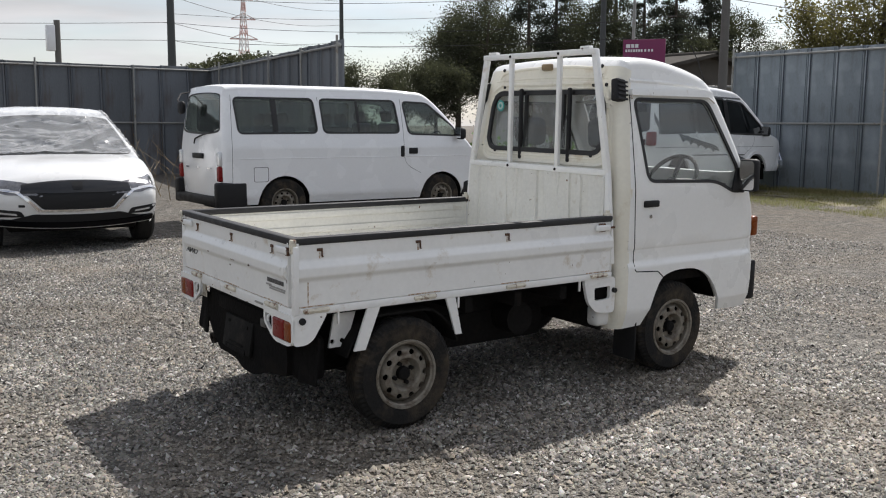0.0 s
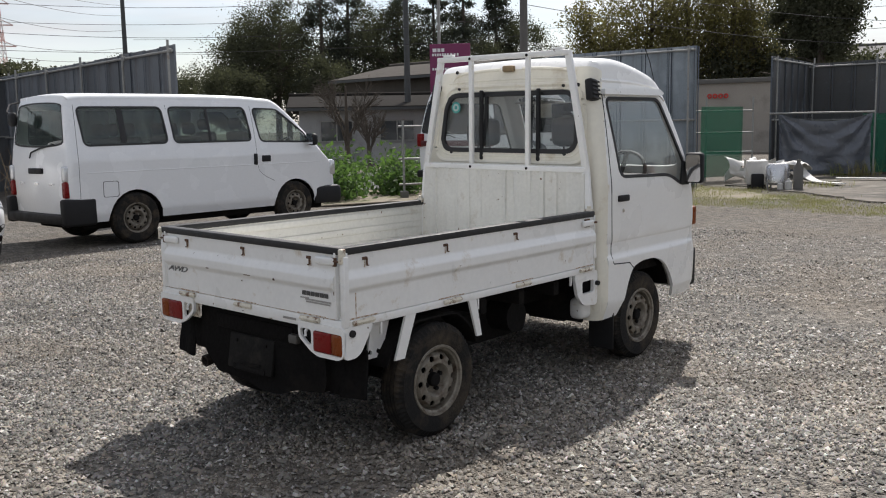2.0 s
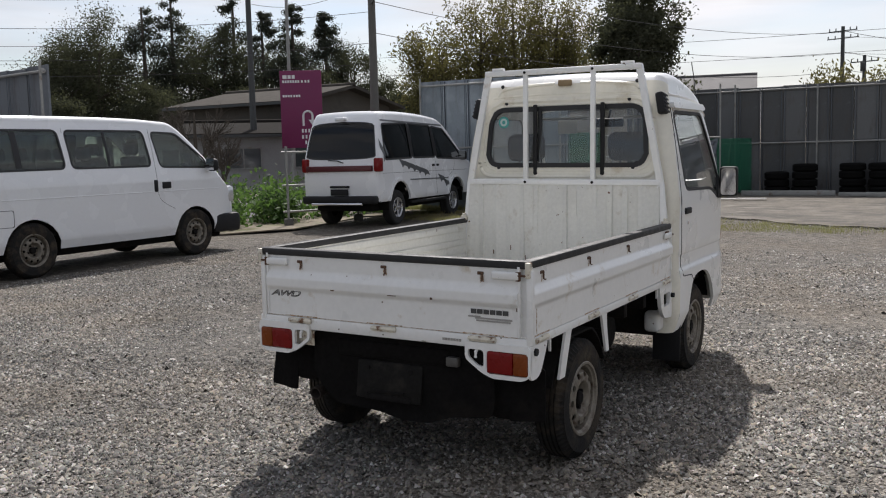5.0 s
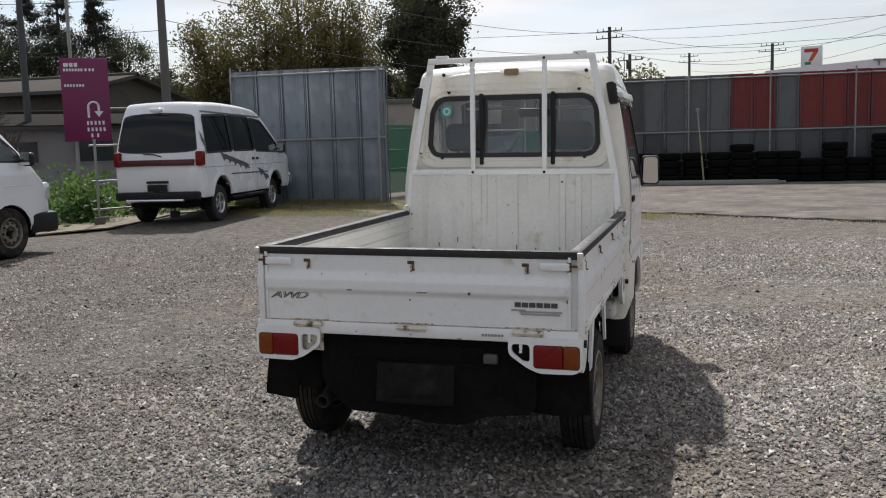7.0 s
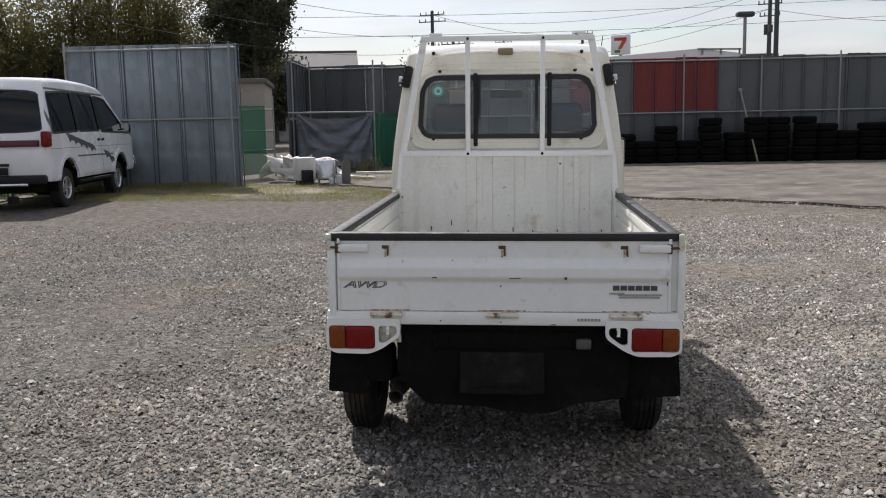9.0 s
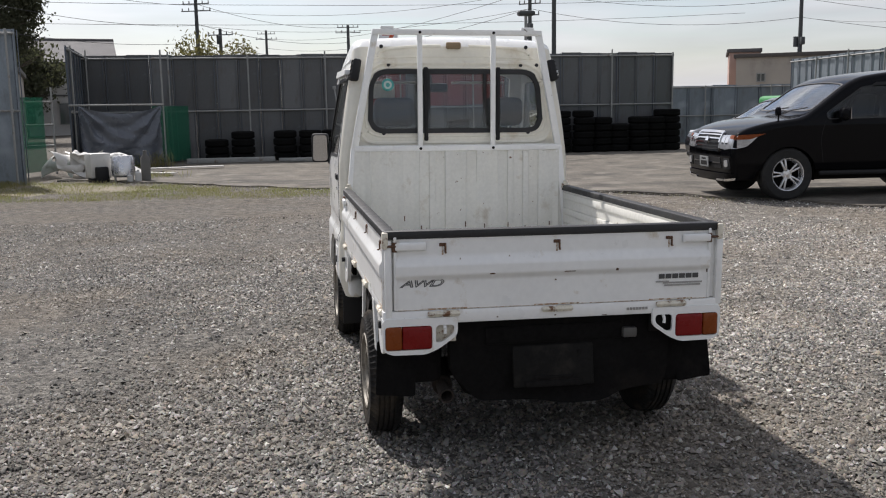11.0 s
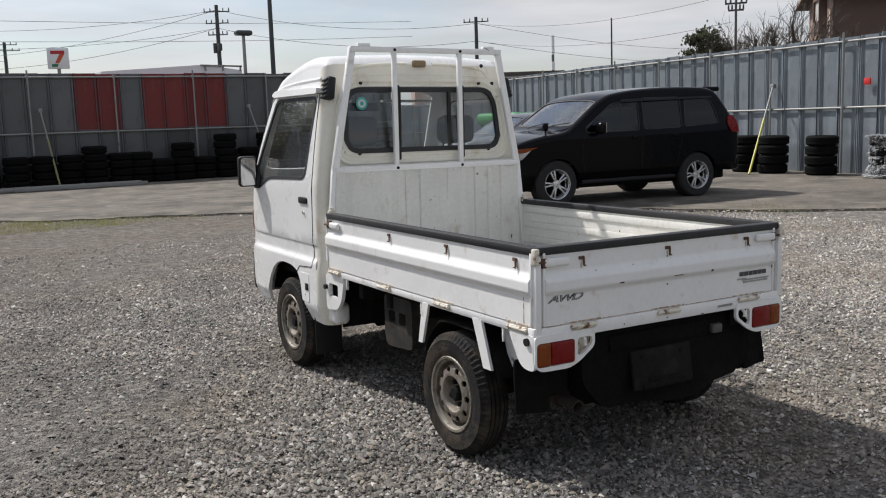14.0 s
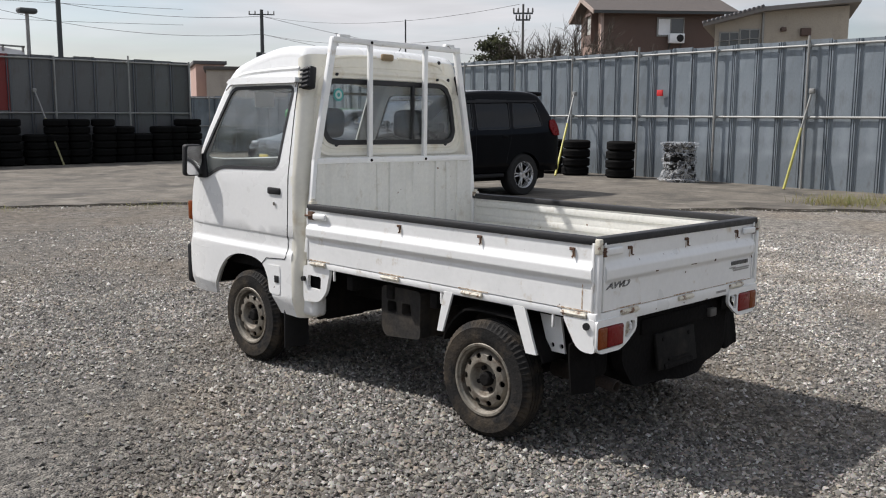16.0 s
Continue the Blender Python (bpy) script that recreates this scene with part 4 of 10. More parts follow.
# drop sides and tailgate, each with its pressed ledge, rolled rim, trim, hooks and hinges
for name, lab in (("tailgate", "white tailgate with chips and rust"), ("side_gate", "white drop side"), ("side_gate", "white drop side")):
    gate = new(name)
    gate.parent = truck
    gate["label"] = lab
    if name == "tailgate":
        m, half, hooks, hinges = pose(0.012, 0, 0, 0, 0, 90), 0.640, (-0.468, 0.0, 0.455), (-0.478, 0.0, 0.455)
    elif len([c for c in truck.children if c.name.startswith("side_gate")]) == 1:
        m, half, hooks, hinges = pose(0.985, -BW, 0, 0, 0, 180), 0.955, (0.845, 0.325, -0.215), (0.87, 0.29, -0.27, -0.86)
    else:
        m, half, hooks, hinges = pose(0.985, BW, 0, 0, 0, 0), 0.955, (-0.845, -0.325, 0.215), (-0.87, -0.29, 0.27, 0.86)
    bm = panel([(-half, ZB), (half, ZB), (half, ZT), (-half, ZT)],
               lambda u, v, d: m @ Vector((u, gate_profile(v) - d, v)), 0.026, (), spread(-half, half, 8)[1:-1],
               (0.77, 0.778, 0.785, 0.793, 0.800, 0.806, 0.832, 0.838, 0.845, 0.855, 0.865, 0.872, 0.88))
    part("gate_skin", bm, WHITE_OLD, gate)
    bm = bmesh.new()                                   # inner face, dustier
    box(bm, (-half + 0.01, -0.034, ZB + 0.04), (half - 0.01, -0.028, ZT - 0.004), 0, m)
    inner = part("inner_skin", bm, WHITE_BED, gate)
    for z in (0.73, 0.82, 0.91):
        bm = bmesh.new()
        box(bm, (-half + 0.03, -0.042, z - 0.02), (half - 0.03, -0.033, z + 0.02), 0.006, m)
        part("stiffening_rib", bm, WHITE_BED, inner)
    for s in (-1, 1):                                  # end caps of the gate
        bm = bmesh.new()
        box(bm, (s * half - 0.006, -0.034, ZB), (s * half + 0.006, 0.010, ZT), 0.003, m)
        part("end_cap", bm, WHITE_OLD, gate)
    bm = bmesh.new()
    long = half + (0.042 if name == "tailgate" else 0.005)
    box(bm, (-long, -0.042, ZT - 0.010), (long, 0.008, ZT + 0.022), 0.007, m)
    part("rim_trim", bm, TRIM, gate, "black rubber edging along the rim")
    for u in hooks:
        hook(gate, m @ pose(u, gate_profile(0.90) + 0.002, 0.916))
        for k in range(2):                             # rust that has run down below the hook
            bm = bmesh.new()
            du, z1 = -0.012 + 0.012 * k, 0.862 - 0.004 * k
            box(bm, (u + du - 0.0035, gate_profile(0.90) - 0.0005, z1 + 0.018), (u + du + 0.0035, gate_profile(0.90) + 0.0006, 0.908), 0, m)
            part("rust_run", bm, RUST_PALE, gate)
    for u in hinges:
        hinge(gate, m @ pose(u, 0.006, ZB - 0.017))
        bm = bmesh.new()
        box(bm, (u - 0.095, 0.0045, ZB - 0.002), (u + 0.09, 0.0062, ZB + 0.004), 0, m)
        part("rust_run", bm, RUST_PALE, gate)
    if name == "tailgate":
        for s in (-1, 1):                              # locking levers at both ends
            bm = bmesh.new()
            box(bm, (s * 0.582 - 0.062, 0.002, 0.895), (s * 0.582 + 0.060, 0.018, 0.929), 0.009, m, seg=3)
            part("latch_lever", bm, WHITE_OLD, gate)
            bm = bmesh.new()
            box(bm, (s * 0.640 - 0.008, 0.0, 0.892), (s * 0.640 + 0.012, 0.014, 0.930), 0.003, m)
            rod(bm, m @ Vector((s * 0.60, 0.012, 0.915)), m @ Vector((s * 0.675, 0.012, 0.915)), 0.005, seg=8)
            part("latch", bm, RUST, gate, "rusty gate latch")
    else:
        s = 1 if m.to_3x3()[0][0] > 0 else -1
        bm = bmesh.new()
        box(bm, (s * 0.86 - 0.075, 0.002, 0.892), (s * 0.86 + 0.035, 0.022, 0.926), 0.010, m, seg=3)
        part("latch_lever", bm, WHITE_OLD, gate)
        bm = bmesh.new()
        box(bm, (s * 0.90 - 0.004, 0.0, 0.888), (s * 0.90 + 0.045, 0.012, 0.934), 0.004, m)
        rod(bm, m @ Vector((s * 0.91, 0.014, 0.910)), m @ Vector((s * 0.965, 0.014, 0.910)), 0.006, seg=8)
        part("latch", bm, RUST, gate, "rusty gate latch")
        bm = bmesh.new()                               # rust that weeps from the rear edge
        box(bm, (-s * 0.905 - 0.003, 0.0046, 0.672), (-s * 0.905 + 0.003, 0.0058, 0.775), 0, m)
        part("rust_run", bm, RUST_PALE, gate)

bm = bmesh.new()                                       # corner posts at the rear, with rusty seams
for s in (-1, 1):
    box(bm, (0.002, s * 0.676 - 0.024, 0.635), (0.032, s * 0.676 + 0.005, 0.938), 0.008)
    part("corner_post", bm, WHITE_OLD, truck)
    bm = bmesh.new()
    box(bm, (-0.005, s * 0.680 - 0.013, 0.905), (0.022, s * 0.680 + 0.010, 0.968), 0.005)
    part("post_cap", bm, HINGE, truck, "steel corner cap with rust")
    bm = bmesh.new()
bm.free()

bm = panel([(0.05, -0.64), (1.94, -0.64), (1.94, 0.64), (0.05, 0.64)],
           lambda u, v, d: Vector((u, v, 0.668 + 0.006 * (1 if math.sin(v * 45) > 0.2 else 0) - d)), 0.03, (), (), [k * 0.0175 for k in range(-37, 38)])
part("bed_floor", bm, WHITE_BED, truck, "worn ribbed steel bed floor")
bm = bmesh.new()                                       # sill rail below the gates
box(bm, (0.004, -0.690, 0.608), (0.05, 0.690, 0.662), 0.006)
part("rear_sill", bm, WHITE_OLD, truck)
for s in (-1, 1):
    bm = bmesh.new()
    box(bm, (0.02, s * 0.668 - 0.02, 0.626), (1.95, s * 0.668 + 0.014, 0.662), 0.006)
    part("side_sill", bm, WHITE_OLD, truck)

# headboard: pressed sheet with upright flutes, and the guard frame over it
def flute(u, v, d):
    k = (u + 0.62) % 0.095
    return Vector((1.948 - (0.012 if k < 0.035 and v < 1.18 else 0.0) + d, u, v))


cuts = sorted([q for k in range(14) for q in (-0.62 + k * 0.095, -0.62 + k * 0.095 + 0.005, -0.62 + k * 0.095 + 0.035, -0.62 + k * 0.095 + 0.040)])
bm = panel([(-0.655, 0.66), (0.655, 0.66), (0.612, 1.225), (-0.612, 1.225)], flute, 0.006, (), [c for c in cuts if -0.655 < c < 0.655], (1.18,))
part("headboard", bm, WHITE_BED, truck, "white fluted headboard sheet, stained at the foot")
random.seed(31)
for k in range(9):                                     # rust scrapes at the foot of the headboard
    u, h0 = -0.54 + k * 0.125 + random.uniform(-0.02, 0.02), random.uniform(0.02, 0.05)
    bm = bmesh.new()
    z = random.uniform(0.70, 0.78)
    box(bm, (1.9335, u - 0.003, z), (1.936, u + 0.003, z + h0), 0.001)
    part("rust_mark", bm, RUST, truck)
guard = new("guard_frame")
guard.parent = truck
guard["label"] = "white welded window guard frame"
for s in (-1, 1):
    bm = bmesh.new()
    bar(bm, (1.955, s * 0.668, 0.70), (1.955, s * 0.615, 1.21), 0.030, 0.04, 0.006)
    bar(bm, (1.955, s * 0.616, 1.20), (1.960, s * 0.482, 1.882), 0.030, 0.04, 0.006)
    part("upright", bm, WHITE_OLD, guard)
    bm = bmesh.new()
    rod(bm, (1.93, s * 0.655, 0.93), (1.93, s * 0.655, 1.0), 0.012, seg=8)
    box(bm, (1.915, s * 0.655 - 0.02, 0.955), (1.945, s * 0.655 + 0.02, 0.985), 0.004)
    part("gate_catch", bm, HINGE, guard)
for z, w, nm in ((1.203, 0.618, "middle_rail"), (1.870, 0.500, "top_rail")):
    bm = bmesh.new()
    box(bm, (1.935, -w, z - 0.016), (1.972, w, z + 0.016), 0.005)
    part(nm, bm, WHITE_OLD, guard)
for s in (-1, 1):
    bm = bmesh.new()
    box(bm, (1.942, s * 0.415 - 0.038, 1.886), (1.972, s * 0.415 + 0.038, 1.902), 0.003)
    part("rail_lug", bm, WHITE_OLD, guard)
for y in (0.228, -0.208):
    bm = bmesh.new()
    box(bm, (1.938, y - 0.0145, 1.205), (1.962, y + 0.0145, 1.870), 0.004)
    part("guard_bar", bm, WHITE_OLD, guard)
    for z in (1.203, 1.868):
        bm = bmesh.new()
        rod(bm, (1.930, y, z), (1.94, y, z), 0.0085, seg=8)
        part("bolt", bm, UNDER, guard)
for y in (0.185, -0.250):
    bm = bmesh.new()
    box(bm, (1.985, y - 0.013, 1.245), (2.008, y + 0.013, 1.675), 0.008)
    rod(bm, (2.0, y, 1.27), (2.04, y, 1.27), 0.01, seg=8)
    rod(bm, (2.0, y, 1.65), (2.05, y, 1.65), 0.01, seg=8)
    part("rubber_rest", bm, PLASTIC, guard, "black rubber load rest")

# the cab
cab_base = half_width(1.40, 1.10, 0.105, 1.98, 3.30, rear=(0.10, 0.012), front=(0.35, 0.07), low=0.42, k2=0.06)


def cab_hw(x, z):
    """The cab's flank: a shallow crease under the handles and a fuller sill panel below it."""
    return cab_base(x, z) - 0.006 * ease((0.782 - z) / 0.014) + 0.017 * ease((0.712 - z) / 0.045)


CAB = Shell([(1.985, 0.32, 1), (1.99, 1.20), (2.02, 1.55), (2.045, 1.74), (2.09, 1.835), (2.25, 1.868), (2.45, 1.862), (2.65, 1.825), (2.84, 1.735),
             (3.02, 1.45), (3.19, 1.13), (3.265, 0.95), (3.285, 0.70), (3.285, 0.50), (3.25, 0.335, 1)], cab_hw, r=0.06, crown=lambda x, z: 0.012 + 0.04 * min(1, max(0, (x - 2.05) / 0.5)), step=0.06)
CAB.rows = (0.668, 0.680, 0.690, 0.700, 0.712, 0.768, 0.775, 0.782)
cab = new("cab")
cab.parent = truck
DOOR = rounded([(2.092, 1.65), (2.765, 1.648), (3.03, 1.22), (3.06, 1.06), (3.07, 0.80), (3.06, 0.70, 0.03), (2.90, 0.675), (2.60, 0.668), (2.36, 0.662, 0.02), (2.30, 0.640), (2.110, 0.648)], 0.03, 3)
DOOR_SEAM = [(2.765, 1.648), (2.092, 1.65), (2.094, 1.30), (2.100, 1.00), (2.108, 0.80), (2.108, 0.662), (2.122, 0.648), (2.300, 0.636), (2.345, 0.600)]
SIDE_WIN = rounded([(2.13, 1.605, 0.04), (2.742, 1.605, 0.05), (3.00, 1.20, 0.05), (3.03, 1.078, 0.02), (2.95, 1.078, 0.06), (2.80, 1.145, 0.08), (2.212, 1.160, 0.05)], 0.04, 4)
wheel_cut = [tuple(q) for q in smooth_line([(2.885, 0.345), (2.868, 0.385), (2.835, 0.46), (2.79, 0.528), (2.72, 0.59), (2.62, 0.626), (2.50, 0.632), (2.41, 0.622), (2.341, 0.595), (2.295, 0.53), (2.255, 0.44), (2.227, 0.378), (2.205, 0.325)], 0.025)]
low_edge = [(3.24, 0.335)] + wheel_cut + [(2.06, 0.320)]


# rear window in outline steps: rows of the strip between its foot and its head
i0, i1 = CAB.near(2.0, 1.318), CAB.near(2.03, 1.635)
def window_loop(grow=0.0):
    """The rounded rear window in the strip's own measure (outline step, share of the half width)."""
    pts = rounded([(0.0, -0.515), (0.33, -0.49), (0.33, 0.49), (0.0, 0.515)], 0.085, 6)
    if grow:
        pts = shrink(pts, -grow)
    out = []
    for z, y in pts:
        zz = 1.312 + z
        i = max(k for k in range(len(CAB.line) // 2) if CAB.line[k].y <= zz)
        s = i + (zz - CAB.line[i].y) / (CAB.line[i + 1].y - CAB.line[i].y)
        e = CAB.line[i] + CAB.normal[i] * (CAB.r + CAB.bow[i])
        out.append((s, y / CAB.hw(e.x, e.y)))
    return out


ws = CAB.strip_hole((2.88, 1.68), (3.17, 1.17), 0.86)
top = CAB.near(2.07, 1.80)
last = len(CAB.line) - 1
part("rear_wall", CAB.strip([window_loop()], 0.014, [(0, -1), (top, -1), (top, 1), (0, 1)]), WHITE_CREAM, cab, "yellowed cream-white rear wall of the cab")
part("cab_shell", CAB.strip([ws], 0.014, [(top, -1), (last, -1), (last, 1), (top, 1)]), WHITE_CAB, cab)
part("rear_window_seal", panel(window_loop(0.022), lambda s, v, d: CAB.over(s, v, d - 0.007), 0.016, [window_loop(-0.006)], [float(k) for k in range(1, 40)], (-0.6, -0.3, 0, 0.3, 0.6)), TRIM, cab)
part("rear_window", panel(window_loop(), lambda s, v, d: CAB.over(s, v, d + 0.006), 0.004, (), [float(k) for k in range(1, 40)], (-0.6, -0.3, 0, 0.3, 0.6)), GLASS, cab).visible_shadow = False
part("windscreen", panel(ws, lambda s, v, d: CAB.over(s, v, d + 0.006), 0.004, (), [float(k) for k in range(20, 60)], (-0.6, -0.3, 0, 0.3, 0.6)), GLASS, cab).visible_shadow = False
for y in (0.165, -0.175):
    bm = bmesh.new()
    box(bm, (2.012, y - 0.010, 1.32), (2.034, y + 0.010, 1.64), 0.003)
    part("window_mullion", bm, TRIM, cab)
# pressings round the rear window and over it
def on_rear(y, z, depth):
    """A point on the cab's rear wall."""
    i = max(k for k in range(len(CAB.line) // 2) if CAB.line[k].y <= z)
    s = i + (z - CAB.line[i].y) / (CAB.line[i + 1].y - CAB.line[i].y)
    e = CAB.line[i] + CAB.normal[i] * (CAB.r + CAB.bow[i])
    return CAB.over(s, y / CAB.hw(e.x, e.y), depth)


for loop_, r, tube, deep in (([(-0.600, 1.232), (0.600, 1.232), (0.530, 1.700), (-0.530, 1.700)], 0.13, 0.016, 0.008), ([(-0.562, 1.272), (0.562, 1.272), (0.515, 1.672), (-0.515, 1.672)], 0.12, 0.010, 0.006)):
    pts = rounded(loop_, r, 6)
    line = []
    for a, b in zip(pts, pts[1:] + pts[:1]):
        n = max(1, int(math.hypot(b[0] - a[0], b[1] - a[1]) / 0.05))
        line += [on_rear(a[0] + (b[0] - a[0]) * k / n, a[1] + (b[1] - a[1]) * k / n, deep) for k in range(n)]
    bm = bmesh.new()
    sweep(bm, line + line[:1], tube, 8)
    part("pressed_bead", bm, WHITE_CREAM, cab)
for s in (-1, 1):                                      # raised rib over the window, one each side of the vent plug
    bm = bmesh.new()
    sweep(bm, [on_rear(s * p.x, p.y, 0.006) for p in smooth_line([(0.085, 1.800), (0.25, 1.796), (0.40, 1.782), (0.445, 1.765), (0.462, 1.735)], 0.03)], 0.013, 8)
    part("pressed_rib", bm, WHITE_CREAM, cab)
bm = bmesh.new()
sweep(bm, [on_rear(y, 1.726 + 0.012 * (1 - (y / 0.5) ** 2), 0.007) for y in spread(-0.50, 0.50, 24)], 0.010, 8)
part("pressed_crease", bm, WHITE_CREAM, cab)
bm = bmesh.new()
box(bm, (2.035, -0.035, 1.782), (2.060, 0.055, 1.822), 0.010)
part("vent_grommet", bm, material("tan_grommet", (0.22, 0.16, 0.09), 0.6), cab, "brownish vent plug above the rear window")
for y, z in ((0.40, 1.70), (-0.40, 1.70), (0.40, 1.272), (-0.40, 1.272), (0.45, 1.79), (-0.45, 1.79), (-0.50, 1.69)):
    i = CAB.near(2.0, z)
    bm = bmesh.new()
    rod(bm, CAB.over(i, y / 0.62, -0.006), CAB.over(i, y / 0.62, 0.01), 0.011, seg=10)
    part("plug", bm, PLASTIC, cab)
bm = bmesh.new()
lathe(bm, [(0, 0.0), (0.036, 0.0), (0.036, 0.002), (0, 0.002)], 24, Matrix.Translation((2.012, 0.408, 1.572)) @ pose(0, 0, 0, 0, 90, 0))
part("sticker", bm, material("teal_sticker", (0.05, 0.33, 0.30), 0.5), cab, "round teal window sticker")
bm = bmesh.new()
lathe(bm, [(0.012, 0.0), (0.024, 0.0), (0.024, 0.002), (0.012, 0.002)], 20, Matrix.Translation((2.010, 0.408, 1.572)) @ pose(0, 0, 0, 0, 90, 0))
part("sticker_ring", bm, material("pale_sticker", (0.5, 0.6, 0.58), 0.5), cab)
bm = bmesh.new()
box(bm, (2.86, 0.255, 1.505), (2.862, 0.40, 1.60))
part("paper_notice", bm, material("paper", (0.7, 0.69, 0.66), 0.8), cab, "sheet of white paper in the windscreen")

for s in (-1, 1):
    part("cab_side", CAB.side(s, low_edge, [DOOR], 0.02), WHITE_CAB, cab)
    door = new("door")
    door.parent = truck
    part("door_skin", CAB.sheet(s, DOOR, [SIDE_WIN], 0.02), WHITE_CAB, door)
    part("window_seal", ring(CAB, s, SIDE_WIN, 0.015, 0.003, 0.012), TRIM, door)
    pane = part("window_pane", CAB.sheet(s, SIDE_WIN, (), 0.004, lift=-0.008), GLASS, door)
    pane.visible_shadow = False
    bm = bmesh.new()                                   # quarter moulding where the mirror sits
    part("mirror_base", CAB.sheet(s, rounded([(2.93, 1.07), (3.06, 1.06), (3.02, 1.21), (2.985, 1.22)], 0.015, 2), (), 0.014, lift=0.010), PLASTIC, door)
    bm.free()
    bm = bmesh.new()
    y = s * (cab_hw(2.23, 1.03))
    box(bm, (2.168, y - 0.012, 1.008), (2.290, y + 0.010, 1.046), 0.008)
    part("door_handle", bm, PLASTIC, door, "black pull handle")
    bm = bmesh.new()
    rod(bm, (2.225, y, 0.955), (2.225, y + s * 0.007, 0.955), 0.011, seg=12)
    part("key_lock", bm, CHROME, door)
    bm = bmesh.new()                                   # wing mirror on its arm
    sweep(bm, [(3.03, s * 0.66, 1.13), (3.04, s * 0.71, 1.13), (3.035, s * 0.745, 1.14)], 0.014, 8)
    part("mirror_arm", bm, PLASTIC, door)
    mm = Matrix.Translation((3.02, s * 0.757, 1.172)) @ pose(0, 0, 0, 0, -2, -s * 5)
    bm = bmesh.new()
    box(bm, (-0.022, -0.058, -0.098), (0.038, 0.058, 0.098), 0.020, mm, seg=3)
    mirror = part("wing_mirror", bm, PLASTIC, door, "black wing mirror")
    bm = bmesh.new()
    panel(rounded([(-0.050, -0.088), (0.050, -0.088), (0.046, 0.088), (-0.046, 0.088)], 0.022, 4), lambda u, v, d: mm @ Vector((-0.0270 + d, u, v)), 0.004, into=bm)
    part("mirror_glass", bm, CHROME, mirror)
    bm = bmesh.new()                                   # rain visor over the side window
    part("rain_gutter", CAB.sheet(s, rounded([(2.085, 1.632), (2.75, 1.632), (2.79, 1.645), (2.74, 1.672), (2.09, 1.665)], 0.012, 2), (), 0.03, lift=0.028), WHITE_OLD, cab)
    bm.free()
    # louvred air intake on the cab's rear corner
    bm = bmesh.new()
    lean = Matrix.Translation((2.048, s * (cab_hw(2.05, 1.655) - 0.030), 1.655)) @ pose(0, 0, 0, s * 11, 8, 0)
    box(bm, (-0.046, -0.024, -0.062), (0.050, 0.024, 0.064), 0.012, lean)
    intake = part("air_intake", bm, PLASTIC, cab, "black louvred air intake")
    for k in range(5):
        bm = bmesh.new()
        z = -0.048 + k * 0.024
        box(bm, (-0.036, s * 0.025 - 0.005, z - 0.006), (0.040, s * 0.025 + 0.006, z + 0.005), 0.002, lean)
        part("louvre", bm, TRIM, intake)
    bm = bmesh.new()                                   # ledge where the raised roof meets the pillars
    sweep(bm, [(x, s * (cab_hw(x, z) - 0.006), z) for x, z in smooth_line([(2.10, 1.712), (2.40, 1.706), (2.66, 1.690), (2.80, 1.655)], 0.06)], 0.013, 8)
    part("roof_ledge", bm, WHITE_CAB, cab)
    bm = bmesh.new()
    sweep(bm, [(x, s * (cab_hw(x, z) + 0.012), z) for x, z in smooth_line([(2.098, 1.610), (2.115, 1.648), (2.40, 1.650), (2.70, 1.646), (2.80, 1.600)], 0.06)], 0.006, 6)
    part("visor_edge", bm, CHROME, cab, "bright edge of the door visor")
    # dark gap round the door
    bm = bmesh.new()
    for (xa, za), (xb, zb) in zip(DOOR_SEAM, DOOR_SEAM[1:]):
        n = max(2, int(math.hypot(xb - xa, zb - za) / 0.02) + 1)
        sweep(bm, [(x, s * (cab_hw(x, z) - 0.0008), z) for x, z in zip(spread(xa, xb, n), spread(za, zb, n))], 0.0036, 5)
    part("door_gap", bm, PLASTIC, door)
    bm = bmesh.new()
    box(bm, (3.238, s * 0.600 - 0.05, 0.775), (3.290, s * 0.600 + 0.046, 0.900), 0.012)
    part("indicator", bm, AMBER_LENS, cab, "amber corner indicator")
    bm = bmesh.new()
    box(bm, (3.235, s * 0.60 - 0.05, 0.36), (3.30, s * 0.60 + 0.055, 0.62), 0.02)
    part("bumper_corner", bm, PLASTIC, cab)
    bm = bmesh.new()
    box(bm, (3.26, s * 0.42 - 0.13, 0.64), (3.295, s * 0.42 + 0.13, 0.78), 0.02)
    part("headlamp", bm, CLEAR_LENS, cab)
bm = bmesh.new()
box(bm, (3.25, -0.62, 0.40), (3.31, 0.62, 0.58), 0.025)
part("front_bumper", bm, PLASTIC, cab)
